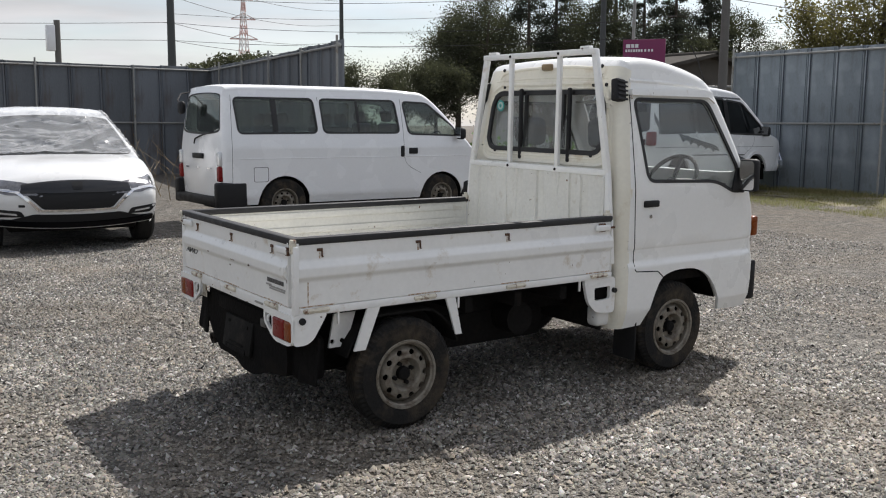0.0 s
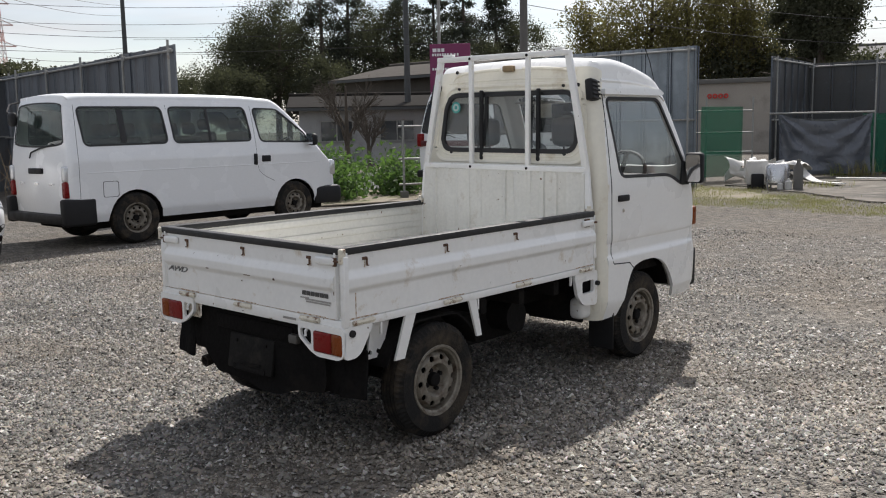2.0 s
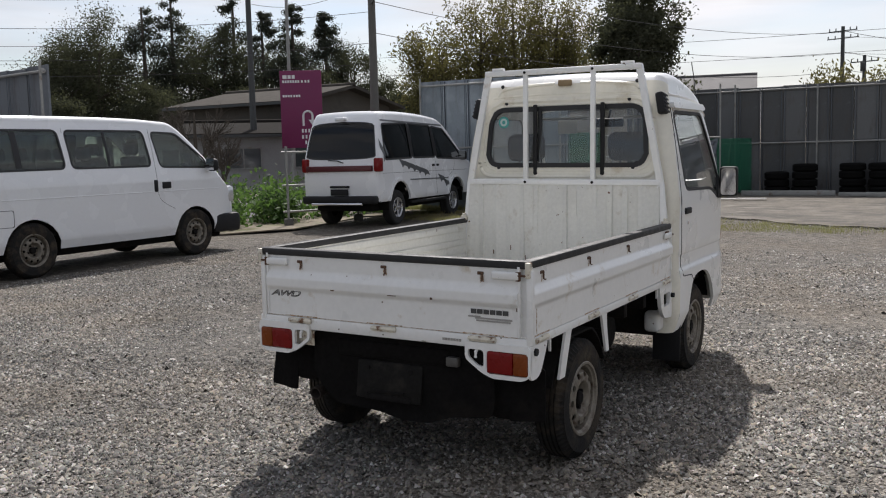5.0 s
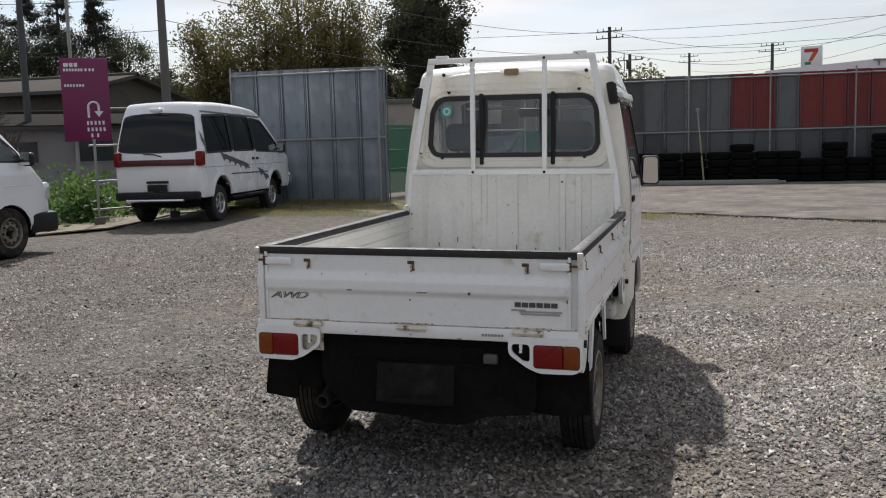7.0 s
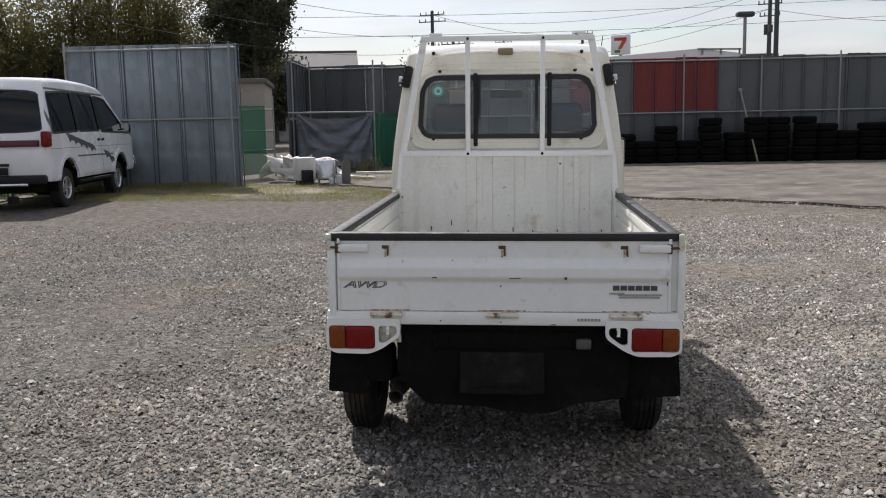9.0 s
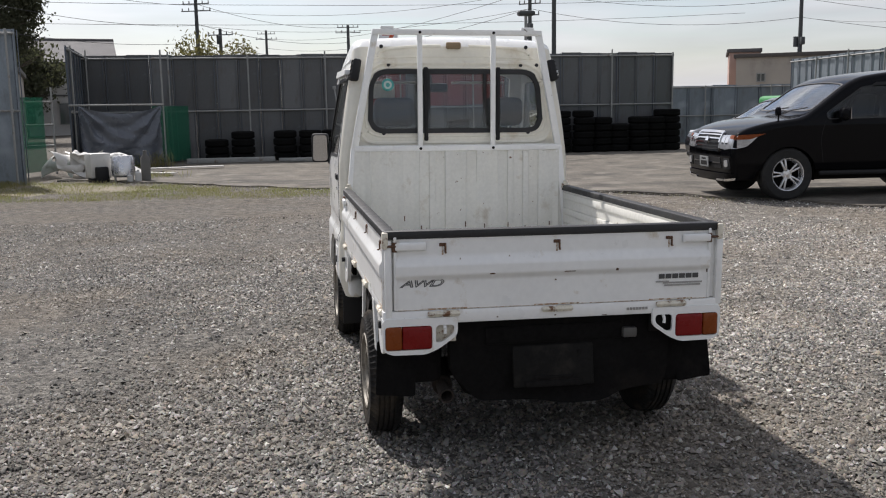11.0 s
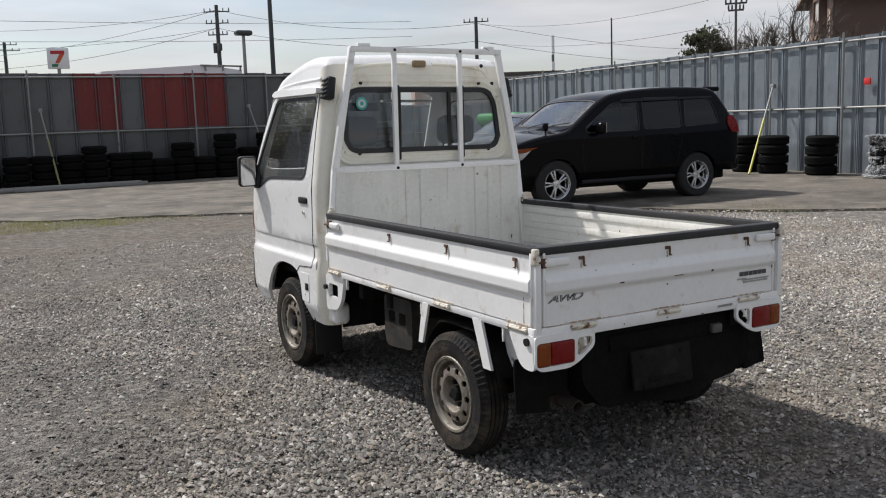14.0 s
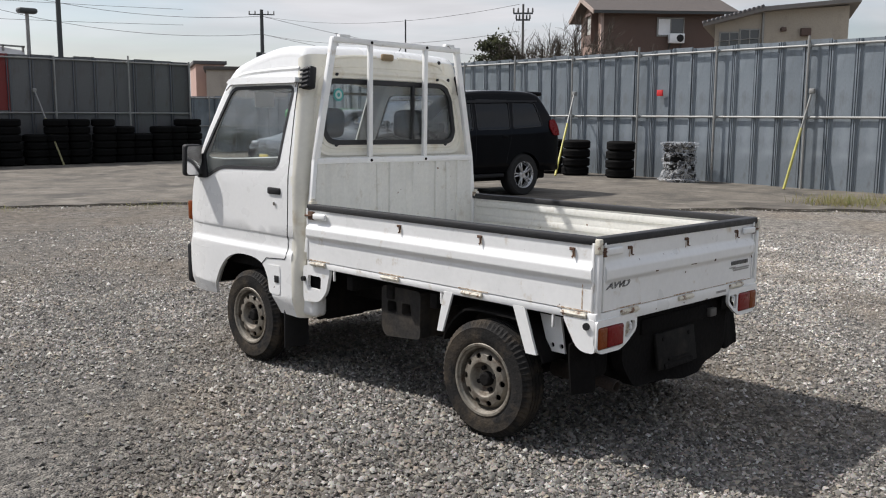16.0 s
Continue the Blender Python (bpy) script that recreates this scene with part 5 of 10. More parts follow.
# fuel-filler flap by the left front wheel
part("filler_flap", CAB.sheet(1, rounded([(2.165, 0.435), (2.27, 0.435), (2.30, 0.60), (2.165, 0.605)], 0.02, 3), (), 0.006, lift=0.003), WHITE_OLD, cab)
bm = bmesh.new()
box(bm, (2.175, cab_hw(2.2, 0.53), 0.505), (2.215, cab_hw(2.2, 0.53) + 0.008, 0.545), 0.003)
part("flap_latch", bm, PLASTIC, cab)
bm = bmesh.new()                                       # side intake frame below the bed's front end, one each side
for s in (-1, 1):
    fn = (lambda q: (lambda u, v, d: Vector((u, q * (0.682 - d), v))))(s)
    b2 = panel(rounded([(1.745, 0.632), (1.985, 0.632), (1.985, 0.425), (1.84, 0.44), (1.78, 0.50)], 0.03, 3), fn, 0.02, [rounded([(1.825, 0.578), (1.945, 0.580), (1.945, 0.508), (1.830, 0.505)], 0.012, 2)])
    part("intake_bracket", b2, WHITE_OLD, truck)
    b2 = bmesh.new()
    box(b2, (1.80, s * 0.64 - 0.012, 0.49), (1.962, s * 0.64 + 0.012, 0.60), 0.004)
    part("intake_backing", b2, TAIL_DARK, truck)
    b2 = bmesh.new()
    rod(b2, (1.972, s * 0.68, 0.555), (1.972, s * 0.70, 0.555), 0.014, seg=10)
    part("rubber_knob", b2, PLASTIC, truck)
    b2 = bmesh.new()
    rod(b2, (0.045, s * 0.678, 0.606), (0.045, s * 0.702, 0.606), 0.016, seg=10)
    part("rubber_knob", b2, PLASTIC, truck)
    b2 = bmesh.new()
    box(b2, (1.905, s * 0.600 - 0.03, 0.335), (2.10, s * 0.600 + 0.065, 0.46), 0.03, seg=3)
    part("cab_corner", b2, WHITE_OLD, truck)
    for x in (0.235, 0.905, 1.72):
        b2 = bmesh.new()
        bar(b2, (x, s * 0.672, 0.57), (x, s * 0.672, 0.632), 0.010, 0.012, 0.002)
        part("tie_peg", b2, WHITE_OLD, truck)
bm.free()
# liners of the front wheel arches
for s in (-1, 1):
    bm = bmesh.new()
    arc = [(2.545 + (x - 2.545) * 1.03, z + 0.012) for x, z in wheel_cut[3:-3]]
    rows = [[bm.verts.new((x, s * y, z)) for x, z in arc] for y in (0.44, 0.668)]
    for k in range(len(arc) - 1):
        bm.faces.new((rows[0][k], rows[0][k + 1], rows[1][k + 1], rows[1][k]))
    bmesh.ops.solidify(bm, geom=bm.faces[:], thickness=0.008)
    part("arch_liner", bm, UNDER, truck)
# dark sheet under the cab's rear wall, bed frame and cross-members under the bed
bm = bmesh.new()
box(bm, (1.952, -0.60, 0.31), (1.972, 0.60, 0.60), 0.006)
part("splash_sheet", bm, UNDER, truck)
for x in (0.98, 1.30, 1.62):
    bm = bmesh.new()
    box(bm, (x, -0.63, 0.525), (x + 0.05, 0.63, 0.60), 0.006)
    part("cross_member", bm, UNDER, truck)
bm = bmesh.new()
box(bm, (0.20, -0.60, 0.60), (1.93, 0.60, 0.632))
part("underbed_sheet", bm, UNDER, truck)
# inside the cab
bm = bmesh.new()
box(bm, (2.03, -0.63, 0.55), (3.18, 0.63, 0.60))
part("cab_floor", bm, UNDER, cab)
bm = bmesh.new()
box(bm, (2.95, -0.60, 0.80), (3.20, 0.60, 1.06), 0.05, seg=3)
box(bm, (2.92, -0.48, 0.98), (3.10, -0.16, 1.12), 0.04, seg=3)
part("dashboard", bm, material("grey_dashboard", (0.10, 0.10, 0.10), 0.7, bump=0.1), cab)
bm = bmesh.new()
box(bm, (2.02, -0.60, 0.60), (2.045, 0.60, 1.28))
for s in (-1, 1):
    box(bm, (2.06, s * 0.635 - 0.01, 0.62), (2.95, s * 0.635 + 0.01, 1.12))
part("cab_lining", bm, material("grey_vinyl", (0.17, 0.17, 0.165), 0.8, bump=0.1), cab)
for y in (-0.335, 0.345):
    seat(cab, 2.50, y, 0.785, True, 0.46, lean=0.06)
steering(cab, 2.83, -0.31, 1.12, 0.95)
bm = bmesh.new()
box(bm, (2.80, -0.10, 1.545), (2.825, 0.12, 1.605), 0.012)
rod(bm, (2.82, 0.01, 1.60), (2.86, 0.01, 1.66), 0.008, seg=8)
part("rear_view_mirror", bm, PLASTIC, cab)
for s in (-1, 1):
    bm = bmesh.new()
    box(bm, (2.72, s * 0.30 - 0.17, 1.60), (2.84, s * 0.30 + 0.17, 1.615), 0.006)
    part("sun_visor", bm, material("visor_vinyl", (0.45, 0.44, 0.42), 0.8), cab)
bm = bmesh.new()
sweep(bm, [(2.78, -0.59, 1.70), (2.68, -0.605, 1.84), (2.60, -0.61, 1.93)], 0.003, 5)
part("aerial", bm, PLASTIC, cab)

# lamps at the tail
for s in (-1, 1):
    lamp = new("tail_lamp_bracket")
    lamp.parent = truck
    pts = rounded([(0.693, 0.634), (0.693, 0.512, 0.03), (0.66, 0.492), (0.525, 0.490), (0.475, 0.510), (0.400, 0.562), (0.400, 0.634)], 0.02, 4)
    slot = rounded([(0.413, 0.572), (0.413, 0.604), (0.486, 0.604), (0.486, 0.535), (0.462, 0.535)], 0.018, 4)
    seat_hole = rounded([(0.683, 0.604), (0.683, 0.510), (0.500, 0.510), (0.500, 0.604)], 0.016, 4)
    part("bracket_plate", panel(pts, (lambda q: lambda u, v, d: Vector((-0.004 + d, q * u, v)))(s), 0.014, [slot, seat_hole]), WHITE_OLD, lamp)
    pts = rounded([(0.004, 0.634), (0.172, 0.634), (0.135, 0.57), (0.10, 0.515), (0.065, 0.496), (0.004, 0.496)], 0.02, 4)
    part("bracket_cheek", panel(pts, (lambda q: lambda u, v, d: Vector((u, q * (0.693 - d), v)))(s), 0.012), WHITE_OLD, lamp)
    bm = bmesh.new()
    box(bm, (-0.010, s * 0.559 - 0.0575, 0.512), (0.02, s * 0.559 + 0.0575, 0.602), 0.008, seg=3)
    part("red_lens", bm, RED_LENS, lamp, "red brake and tail lens")
    bm = bmesh.new()
    box(bm, (-0.0095, s * 0.6495 - 0.032, 0.512), (0.02, s * 0.6495 + 0.032, 0.602), 0.008, seg=3)
    part("amber_lens", bm, AMBER_LENS, lamp, "amber indicator lens")
    bm = bmesh.new()
    sweep(bm, [(0.006, s * 0.450, 0.600), (-0.004, s * 0.450, 0.592), (-0.004, s * 0.450, 0.570)], 0.007, 8)
    part("tie_hook", bm, WHITE_OLD, lamp)
    bm = bmesh.new()
    box(bm, (0.030, s * 0.450 - 0.05, 0.53), (0.034, s * 0.450 + 0.05, 0.61), 0.001)
    part("backing_plate", bm, HINGE if s > 0 else UNDER, lamp)

# rear skirt, number board, mud flaps, exhaust
TAIL_BLACK = material("oily_black_sheet", (0.0085, 0.0080, 0.0078), 0.9, spread_=0.4, scale=10, fine=50, bump=0.4, stain=(0.022, 0.018, 0.015), stain_at=(0.55, 0.85), stain_scale=5, spec=0.06)
skirt = new("rear_skirt")
skirt.parent = truck
bm = bmesh.new()
panel(rounded([(-0.500, 0.600), (0.420, 0.600), (0.420, 0.400), (0.360, 0.325), (0.300, 0.270), (0.060, 0.262), (-0.060, 0.245), (-0.210, 0.250), (-0.300, 0.285), (-0.485, 0.300), (-0.500, 0.360)], 0.03, 4),
      lambda u, v, d: Vector((0.055 + d + 0.012 * math.sin(u * 9) * ease((0.6 - v) / 0.3) - 0.02 * ease((0.30 - v) / 0.1), u, v)), 0.06, (), spread(-0.48, 0.40, 18), spread(0.26, 0.58, 10), into=bm)
box(bm, (0.045, -0.30, 0.50), (0.07, 0.28, 0.575), 0.012)
box(bm, (0.046, -0.06, 0.505), (0.058, 0.05, 0.56), 0.006)
part("engine_cover", bm, TAIL_BLACK, skirt)
bm = bmesh.new()
lean = Matrix.Translation((0.040, 0, 0.408)) @ pose(0, 0, 0, 0, 9, 0)
box(bm, (-0.009, -0.168, -0.083), (0.009, 0.168, 0.083), 0.006, lean)
plate = part("number_board", bm, material("dirty_board", (0.0085, 0.0080, 0.0073), 0.85, spread_=0.5, scale=9, stain=(0.038, 0.033, 0.027), stain_at=(0.48, 0.72), stain_scale=6, spec=0.2), skirt, "bare dirty black board where the plate was")
bm = bmesh.new()
box(bm, (-0.016, -0.085, -0.052), (-0.008, 0.085, -0.040), 0.003, lean)
box(bm, (-0.013, -0.120, -0.085), (-0.008, 0.120, -0.060), 0.004, lean)
part("board_rib", bm, UNDER, plate)
for y, z, r in ((-0.11, -0.070, 0.012), (0.11, -0.070, 0.012), (-0.11, 0.052, 0.009), (0.11, 0.052, 0.009)):
    bm = bmesh.new()
    rod(bm, lean @ Vector((-0.014, y, z)), lean @ Vector((-0.006, y, z)), r, seg=8)
    part("board_bolt", bm, UNDER, plate)
bm = bmesh.new()
box(bm, (0.025, -0.350, 0.508), (0.055, -0.290, 0.550), 0.008)
part("plate_lamp", bm, material("dusty_lamp", (0.075, 0.072, 0.066), 0.5), skirt)
for s in (-1, 1):
    bm = bmesh.new()
    if s < 0:
        box(bm, (0.09, -0.59, 0.29), (0.22, -0.46, 0.50), 0.03)
    else:
        box(bm, (0.10, 0.44, 0.34), (0.22, 0.58, 0.50), 0.03)
    part("skirt_end", bm, TAIL_BLACK, skirt)
    bm = bmesh.new()
    panel(rounded([(0.545, 0.52), (0.700, 0.52), (0.712, 0.305), (0.555, 0.295)], 0.012, 3), (lambda q: lambda u, v, d: Vector((0.115 + d - 0.02 * ease((0.5 - v) / 0.2) + 0.008 * math.sin(u * 30), q * u, v)))(s), 0.008, (), spread(0.56, 0.70, 6), spread(0.31, 0.5, 5), into=bm)
    part("mud_flap", bm, TAIL_BLACK, truck)
    bm = bmesh.new()
    box(bm, (2.16, s * 0.60 - 0.085, 0.12), (2.172, s * 0.60 + 0.085, 0.40), 0.005)
    part("mud_flap", bm, PLASTIC, truck)
    # wheel house and braces of the bed
    for y0, poly, holes in ((0.684, [(0.385, 0.634), (0.452, 0.634), (0.372, 0.432), (0.312, 0.432)], ()), (0.582, [(0.270, 0.634), (0.390, 0.634), (0.325, 0.436), (0.235, 0.436)], [[(0.254 + 0.012 * math.cos(a), 0.465 + 0.012 * math.sin(a)) for a in spread(0, 6.2832, 10)[:-1]], [(0.305 + 0.012 * math.cos(a), 0.465 + 0.012 * math.sin(a)) for a in spread(0, 6.2832, 10)[:-1]]]),
                            (0.684, [(0.822, 0.634), (0.878, 0.634), (0.922, 0.440), (0.886, 0.440)], ())):
        part("bed_brace", panel(poly, (lambda q, k: lambda u, v, d: Vector((u, q * (k - d), v)))(s, y0), 0.012, holes), WHITE_OLD, truck)
    bm = bmesh.new()
    pts = [(0.60 + 0.335 * math.cos(a), 0.275 + 0.335 * math.sin(a)) for a in spread(0.12 * math.pi, 0.88 * math.pi, 14)]
    for (xa, za), (xb, zb) in zip(pts, pts[1:]):
        vs = [bm.verts.new(p) for p in ((xa, s * 0.50, min(za, 0.575)), (xa, s * 0.66, min(za, 0.575)), (xb, s * 0.66, min(zb, 0.575)), (xb, s * 0.50, min(zb, 0.575)))]
        bm.faces.new(vs)
    bmesh.ops.remove_doubles(bm, verts=bm.verts[:], dist=1e-4)
    bmesh.ops.solidify(bm, geom=bm.faces[:], thickness=0.01)
    part("wheel_house", bm, UNDER, truck)
    bm = bmesh.new()
    box(bm, (2.26, s * 0.46 - 0.01, 0.30), (2.90, s * 0.46 + 0.01, 0.66))
    box(bm, (2.26, s * 0.46, 0.645), (2.90, s * 0.64, 0.66))
    part("front_wheel_house", bm, UNDER, truck)
    for x in (0.60, 2.485):
        wheel(truck, x + (0.008 if s > 0 else 0.0), 0.632 if s > 0 else -0.612, 0.272, 0.148, 0.163, "steel", "narrow dusty tyre on a silver steel rim", -s * 0.0075)
    bm = bmesh.new()
    box(bm, (0.10, s * 0.30 - 0.035, 0.42), (2.20, s * 0.30 + 0.035, 0.54), 0.006)
    part("chassis_rail", bm, UNDER, truck)
for x in (0.60, 2.485):
    bm = bmesh.new()
    rod(bm, (x, -0.56, 0.266), (x, 0.56, 0.266), 0.045)
    rod(bm, (x, -0.12, 0.28), (x, 0.12, 0.28), 0.12)
    part("axle", bm, UNDER, truck)
bm = bmesh.new()
box(bm, (0.17, -0.34, 0.24), (0.52, 0.34, 0.56), 0.05)
part("engine", bm, UNDER, truck)
bm = bmesh.new()
rod(bm, (0.42, 0.40, 0.31), (0.17, 0.43, 0.31), 0.042)
lathe(bm, [(0.026, 0.0), (0.030, 0.11), (0.024, 0.11), (0.020, 0.02), (0.0, 0.02)], 16, Matrix.Translation((0.175, 0.43, 0.31)) @ pose(0, 0, 0, 0, -98, 0))
part("exhaust", bm, material("sooty_rust", (0.022, 0.015, 0.011), 0.9, spread_=0.5, scale=30, fine=120, bump=0.5), truck, "grimy rusted exhaust stub")
bm = bmesh.new()
fn = lambda u, v, d: Vector((u, 0.615 - d, v))
panel(rounded([(1.11, 0.345), (1.37, 0.325), (1.40, 0.37), (1.40, 0.59), (1.11, 0.59)], 0.03, 3), fn, 0.28, [rounded([(1.175 + k * 0.11, 0.455), (1.245 + k * 0.11, 0.455), (1.245 + k * 0.11, 0.515), (1.175 + k * 0.11, 0.515)], 0.012, 2) for k in range(2)], into=bm)
box(bm, (1.12, 0.36, 0.36), (1.38, 0.56, 0.56))
part("battery_box", bm, BOX_GRIME, truck, "dark steel box with two square holes")
bm = bmesh.new()
box(bm, (1.0, -0.36, 0.26), (1.75, 0.28, 0.46), 0.05)
rod(bm, (1.45, -0.50, 0.42), (1.45, -0.36, 0.42), 0.09)
part("fuel_tank", bm, UNDER, truck)

# writing on the tailgate
def lettering(parent, text, size, m, mat, extrude=0.0012, name="lettering", label="", outline=False):
    c = bpy.data.curves.new(name, "FONT")
    c.body, c.size, c.extrude, c.align_x, c.align_y = text, size, extrude, "CENTER", "CENTER"
    c.shear = 0.35 if outline else 0.0
    if outline:
        c.fill_mode, c.bevel_depth, c.bevel_resolution, c.extrude, c.space_character = "NONE", 0.0012, 0, 0.0, 0.82
    dep = new(name, c)
    bpy.context.view_layer.update()
    mesh = bpy.data.meshes.new_from_object(dep.evaluated_get(bpy.context.evaluated_depsgraph_get()))
    bpy.data.objects.remove(dep)
    mesh.materials.clear()
    mesh.materials.append(mat)
    ob = new(name, mesh)
    ob.parent, ob.matrix_basis = parent, m
    return tagged(ob, label)


tail = [o for o in truck.children if o.name.startswith("tailgate")][0]
on_tail = Matrix(((0, 0, -1, 0.0055), (-1, 0, 0, 0), (0, 1, 0, 0), (0, 0, 0, 1)))
DARK_DECAL = material("dark_decal", (0.06, 0.06, 0.06), 0.5)
lettering(tail, "AWD", 0.044, on_tail @ pose(-0.540, 0.767, 0) @ Matrix.Diagonal((1.62, 0.90, 1, 1)), DARK_DECAL, outline=True, label="outlined lettering AWD")
for k in range(6):                                     # maker's name, as plain bars
    bm = bmesh.new()
    box(bm, (0.0035, -0.426 - k * 0.0288 - 0.0245, 0.750), (0.0052, -0.426 - k * 0.0288, 0.769))
    part("name_bar", bm, DARK_DECAL, tail)
for y0, y1, z0, z1 in ((-0.470, -0.413, 0.735, 0.741), (-0.612, -0.445, 0.729, 0.736), (-0.605, -0.450, 0.719, 0.726)):
    bm = bmesh.new()
    box(bm, (0.0035, y0, z0), (0.0052, y1, z1))
    part("decal_stripe", bm, BROWN_DECAL, tail)
for k in range(7):
    bm = bmesh.new()
    box(bm, (0.0005, -0.292 - k * 0.013 - 0.010, 0.628), (0.0032, -0.292 - k * 0.013, 0.638))
    part("load_bar", bm, BROWN_DECAL, truck)
for y, z, w, h in ((0.262, 0.799, 0.020, 0.005), (0.005, 0.764, 0.006, 0.006), (-0.245, 0.798, 0.010, 0.010), (-0.05, 0.797, 0.045, 0.003), (-0.632, 0.800, 0.004, 0.060), (0.24, 0.625, 0.006, 0.005), (0.005, 0.622, 0.007, 0.004), (-0.20, 0.613, 0.020, 0.003)):
    bm = bmesh.new()                                   # chips and scrapes down to the rust
    box(bm, (-0.010 if z > 0.79 and w > 0.005 else 0.002, y - w / 2, z - h / 2), (0.0058, y + w / 2, z + h / 2), 0.001)
    part("paint_chip", bm, RUST, tail)
bm = bmesh.new()
box(bm, (0.0062, -0.63, 0.6628), (0.012, 0.63, 0.6652))
part("gate_seam", bm, RUST_PALE, tail)

# ---- the other vehicles ----
def lower_edge(x_front, x_rear, z, wheels, r, cz):
    """The body's lower edge from the front to the rear, with an arch over each wheel."""
    out = [(x_front, z)]
    for cx in sorted(wheels, reverse=True):
        out += arch(cx, cz, r, z)
    return out + [(x_rear, z)]


def side_windows(car, shell, s, polys, mat, seal=0.022):
    for poly in polys:
        part("window_seal", ring(shell, s, poly, seal, 0.003, 0.012), TRIM, car)
        part("window_pane", shell.sheet(s, poly, (), 0.004, lift=-0.008), mat, car).visible_shadow = False


def grooves(car, shell, s, lines):
    """Shut lines of doors and flaps."""
    for pts in lines:
        bm = bmesh.new()
        q = smooth_line([p for p in pts], 0.06)
        sweep(bm, [(p.x, s * (shell.hw(p.x, p.y) - 0.0015), p.y) for p in q], 0.0035, 5)
        part("shut_line", bm, PLASTIC, car)


def handles(car, shell, s, spots, mat=None, size=(0.13, 0.045)):
    for x, z in spots:
        bm = bmesh.new()
        y = s * shell.hw(x, z)
        box(bm, (x - size[0] / 2, y - 0.015, z - size[1] / 2), (x + size[0] / 2, y + 0.018, z + size[1] / 2), 0.012)
        part("door_handle", bm, mat or PLASTIC, car)


def mirrors(car, x, y, z, mat):
    for s in (-1, 1):
        bm = bmesh.new()
        box(bm, (x - 0.06, s * y - 0.02, z - 0.02), (x, s * (y + 0.14) + 0.02, z + 0.01), 0.01)
        box(bm, (x - 0.05, s * (y + 0.13) - 0.09, z - 0.09), (x + 0.07, s * (y + 0.13) + 0.09, z + 0.10), 0.055, seg=4)
        mir = part("wing_mirror", bm, mat, car)
        bm = bmesh.new()
        box(bm, (x - 0.055, s * (y + 0.13) - 0.075, z - 0.07), (x - 0.05, s * (y + 0.13) + 0.075, z + 0.10))
        part("mirror_glass", bm, CHROME, mir)


def windshield(car, shell, a, b, v, mat, name="windscreen"):
    poly = shell.strip_hole(a, b, v)
    n = len(shell.line)
    part(name, panel(poly, lambda s, q, d: shell.over(s, q, d + 0.006), 0.004, (), [float(k) for k in range(1, n)], (-0.6, -0.3, 0, 0.3, 0.6)), mat, car).visible_shadow = False
    i, j = min(p[0] for p in poly), max(p[0] for p in poly)
    grown = [(p[0] + (0.28 if p[0] > (i + j) / 2 else -0.28), p[1] * 1.025) for p in poly]
    part("glass_seal", panel(grown, lambda s, q, d: shell.over(s, q, d - 0.003), 0.012, [poly], [float(k) for k in range(1, n)], (-0.6, -0.3, 0, 0.3, 0.6)), TRIM, car)
    return poly


def undertray(car, x0, x1, y, z0, z1):
    bm = bmesh.new()
    box(bm, (x0, -y, z0), (x1, y, z1), 0.03)
    part("underbody", bm, UNDER, car)


def wheel_wells(car, wheels, r, y0, y1):
    for x in wheels:
        for s in (-1, 1):
            bm = bmesh.new()
            pts = [(x + r * math.cos(a), 0.33 + r * math.sin(a)) for a in spread(-0.1, math.pi + 0.1, 14)]
            for (xa, za), (xb, zb) in zip(pts, pts[1:]):
                bm.faces.new([bm.verts.new(p) for p in ((xa, s * y0, za), (xa, s * y1, za), (xb, s * y1, zb), (xb, s * y0, zb))])
            bmesh.ops.remove_doubles(bm, verts=bm.verts[:], dist=1e-4)
            c = [bm.verts.new((px, s * y0, pz)) for px, pz in pts]
            bm.faces.new(c)
            part("wheel_well", bm, UNDER, car)


# white long van; origin on the ground under its middle at the rear bumper, +x forward
van = thing("van", "white long panel van with sliding side windows", "van", pose(3.13, 8.85, -0.045, 0, 0, 0.4) @ Matrix.Diagonal((1.035, 1, 1.015, 1)))
v_hw = half_width(1.69, 1.12, 0.13, 0, 4.69, rear=(0.25, 0.04), front=(0.7, 0.20), low=0.45, k2=0.12)
VAN = Shell([(0.05, 0.40, 1), (0.03, 0.75), (0.035, 1.10), (0.085, 1.66), (0.135, 1.94), (0.27, 2.022), (1.2, 2.04), (2.4, 2.04), (3.15, 2.01), (3.52, 1.93), (4.02, 1.46), (4.30, 1.18), (4.52, 1.00), (4.63, 0.74), (4.65, 0.42, 1)], v_hw, 0.07, 0.03)
v_wheels = (0.97, 3.685)
v_win = [rounded(p, 0.07, 4) for p in ([(0.28, 1.82), (1.47, 1.825), (1.50, 1.35), (0.31, 1.34)], [(1.60, 1.825), (2.86, 1.825), (2.90, 1.35), (1.62, 1.35)],
                                       [(3.02, 1.815), (3.46, 1.80), (3.93, 1.42), (3.97, 1.31), (3.08, 1.335)])]
v_low = lower_edge(4.55, 0.12, 0.33, v_wheels, 0.40, 0.33)
v_rear = VAN.strip_hole((0.055, 1.30), (0.13, 1.90), 0.86)
v_ws = VAN.strip_hole((3.62, 1.84), (4.27, 1.22), 0.86)
part("body_shell", VAN.strip([v_rear, v_ws]), WHITE_VAN, van)
windshield(van, VAN, (0.055, 1.30), (0.13, 1.90), 0.86, GLASS_MID, "rear_window")
windshield(van, VAN, (3.62, 1.84), (4.27, 1.22), 0.86, GLASS)
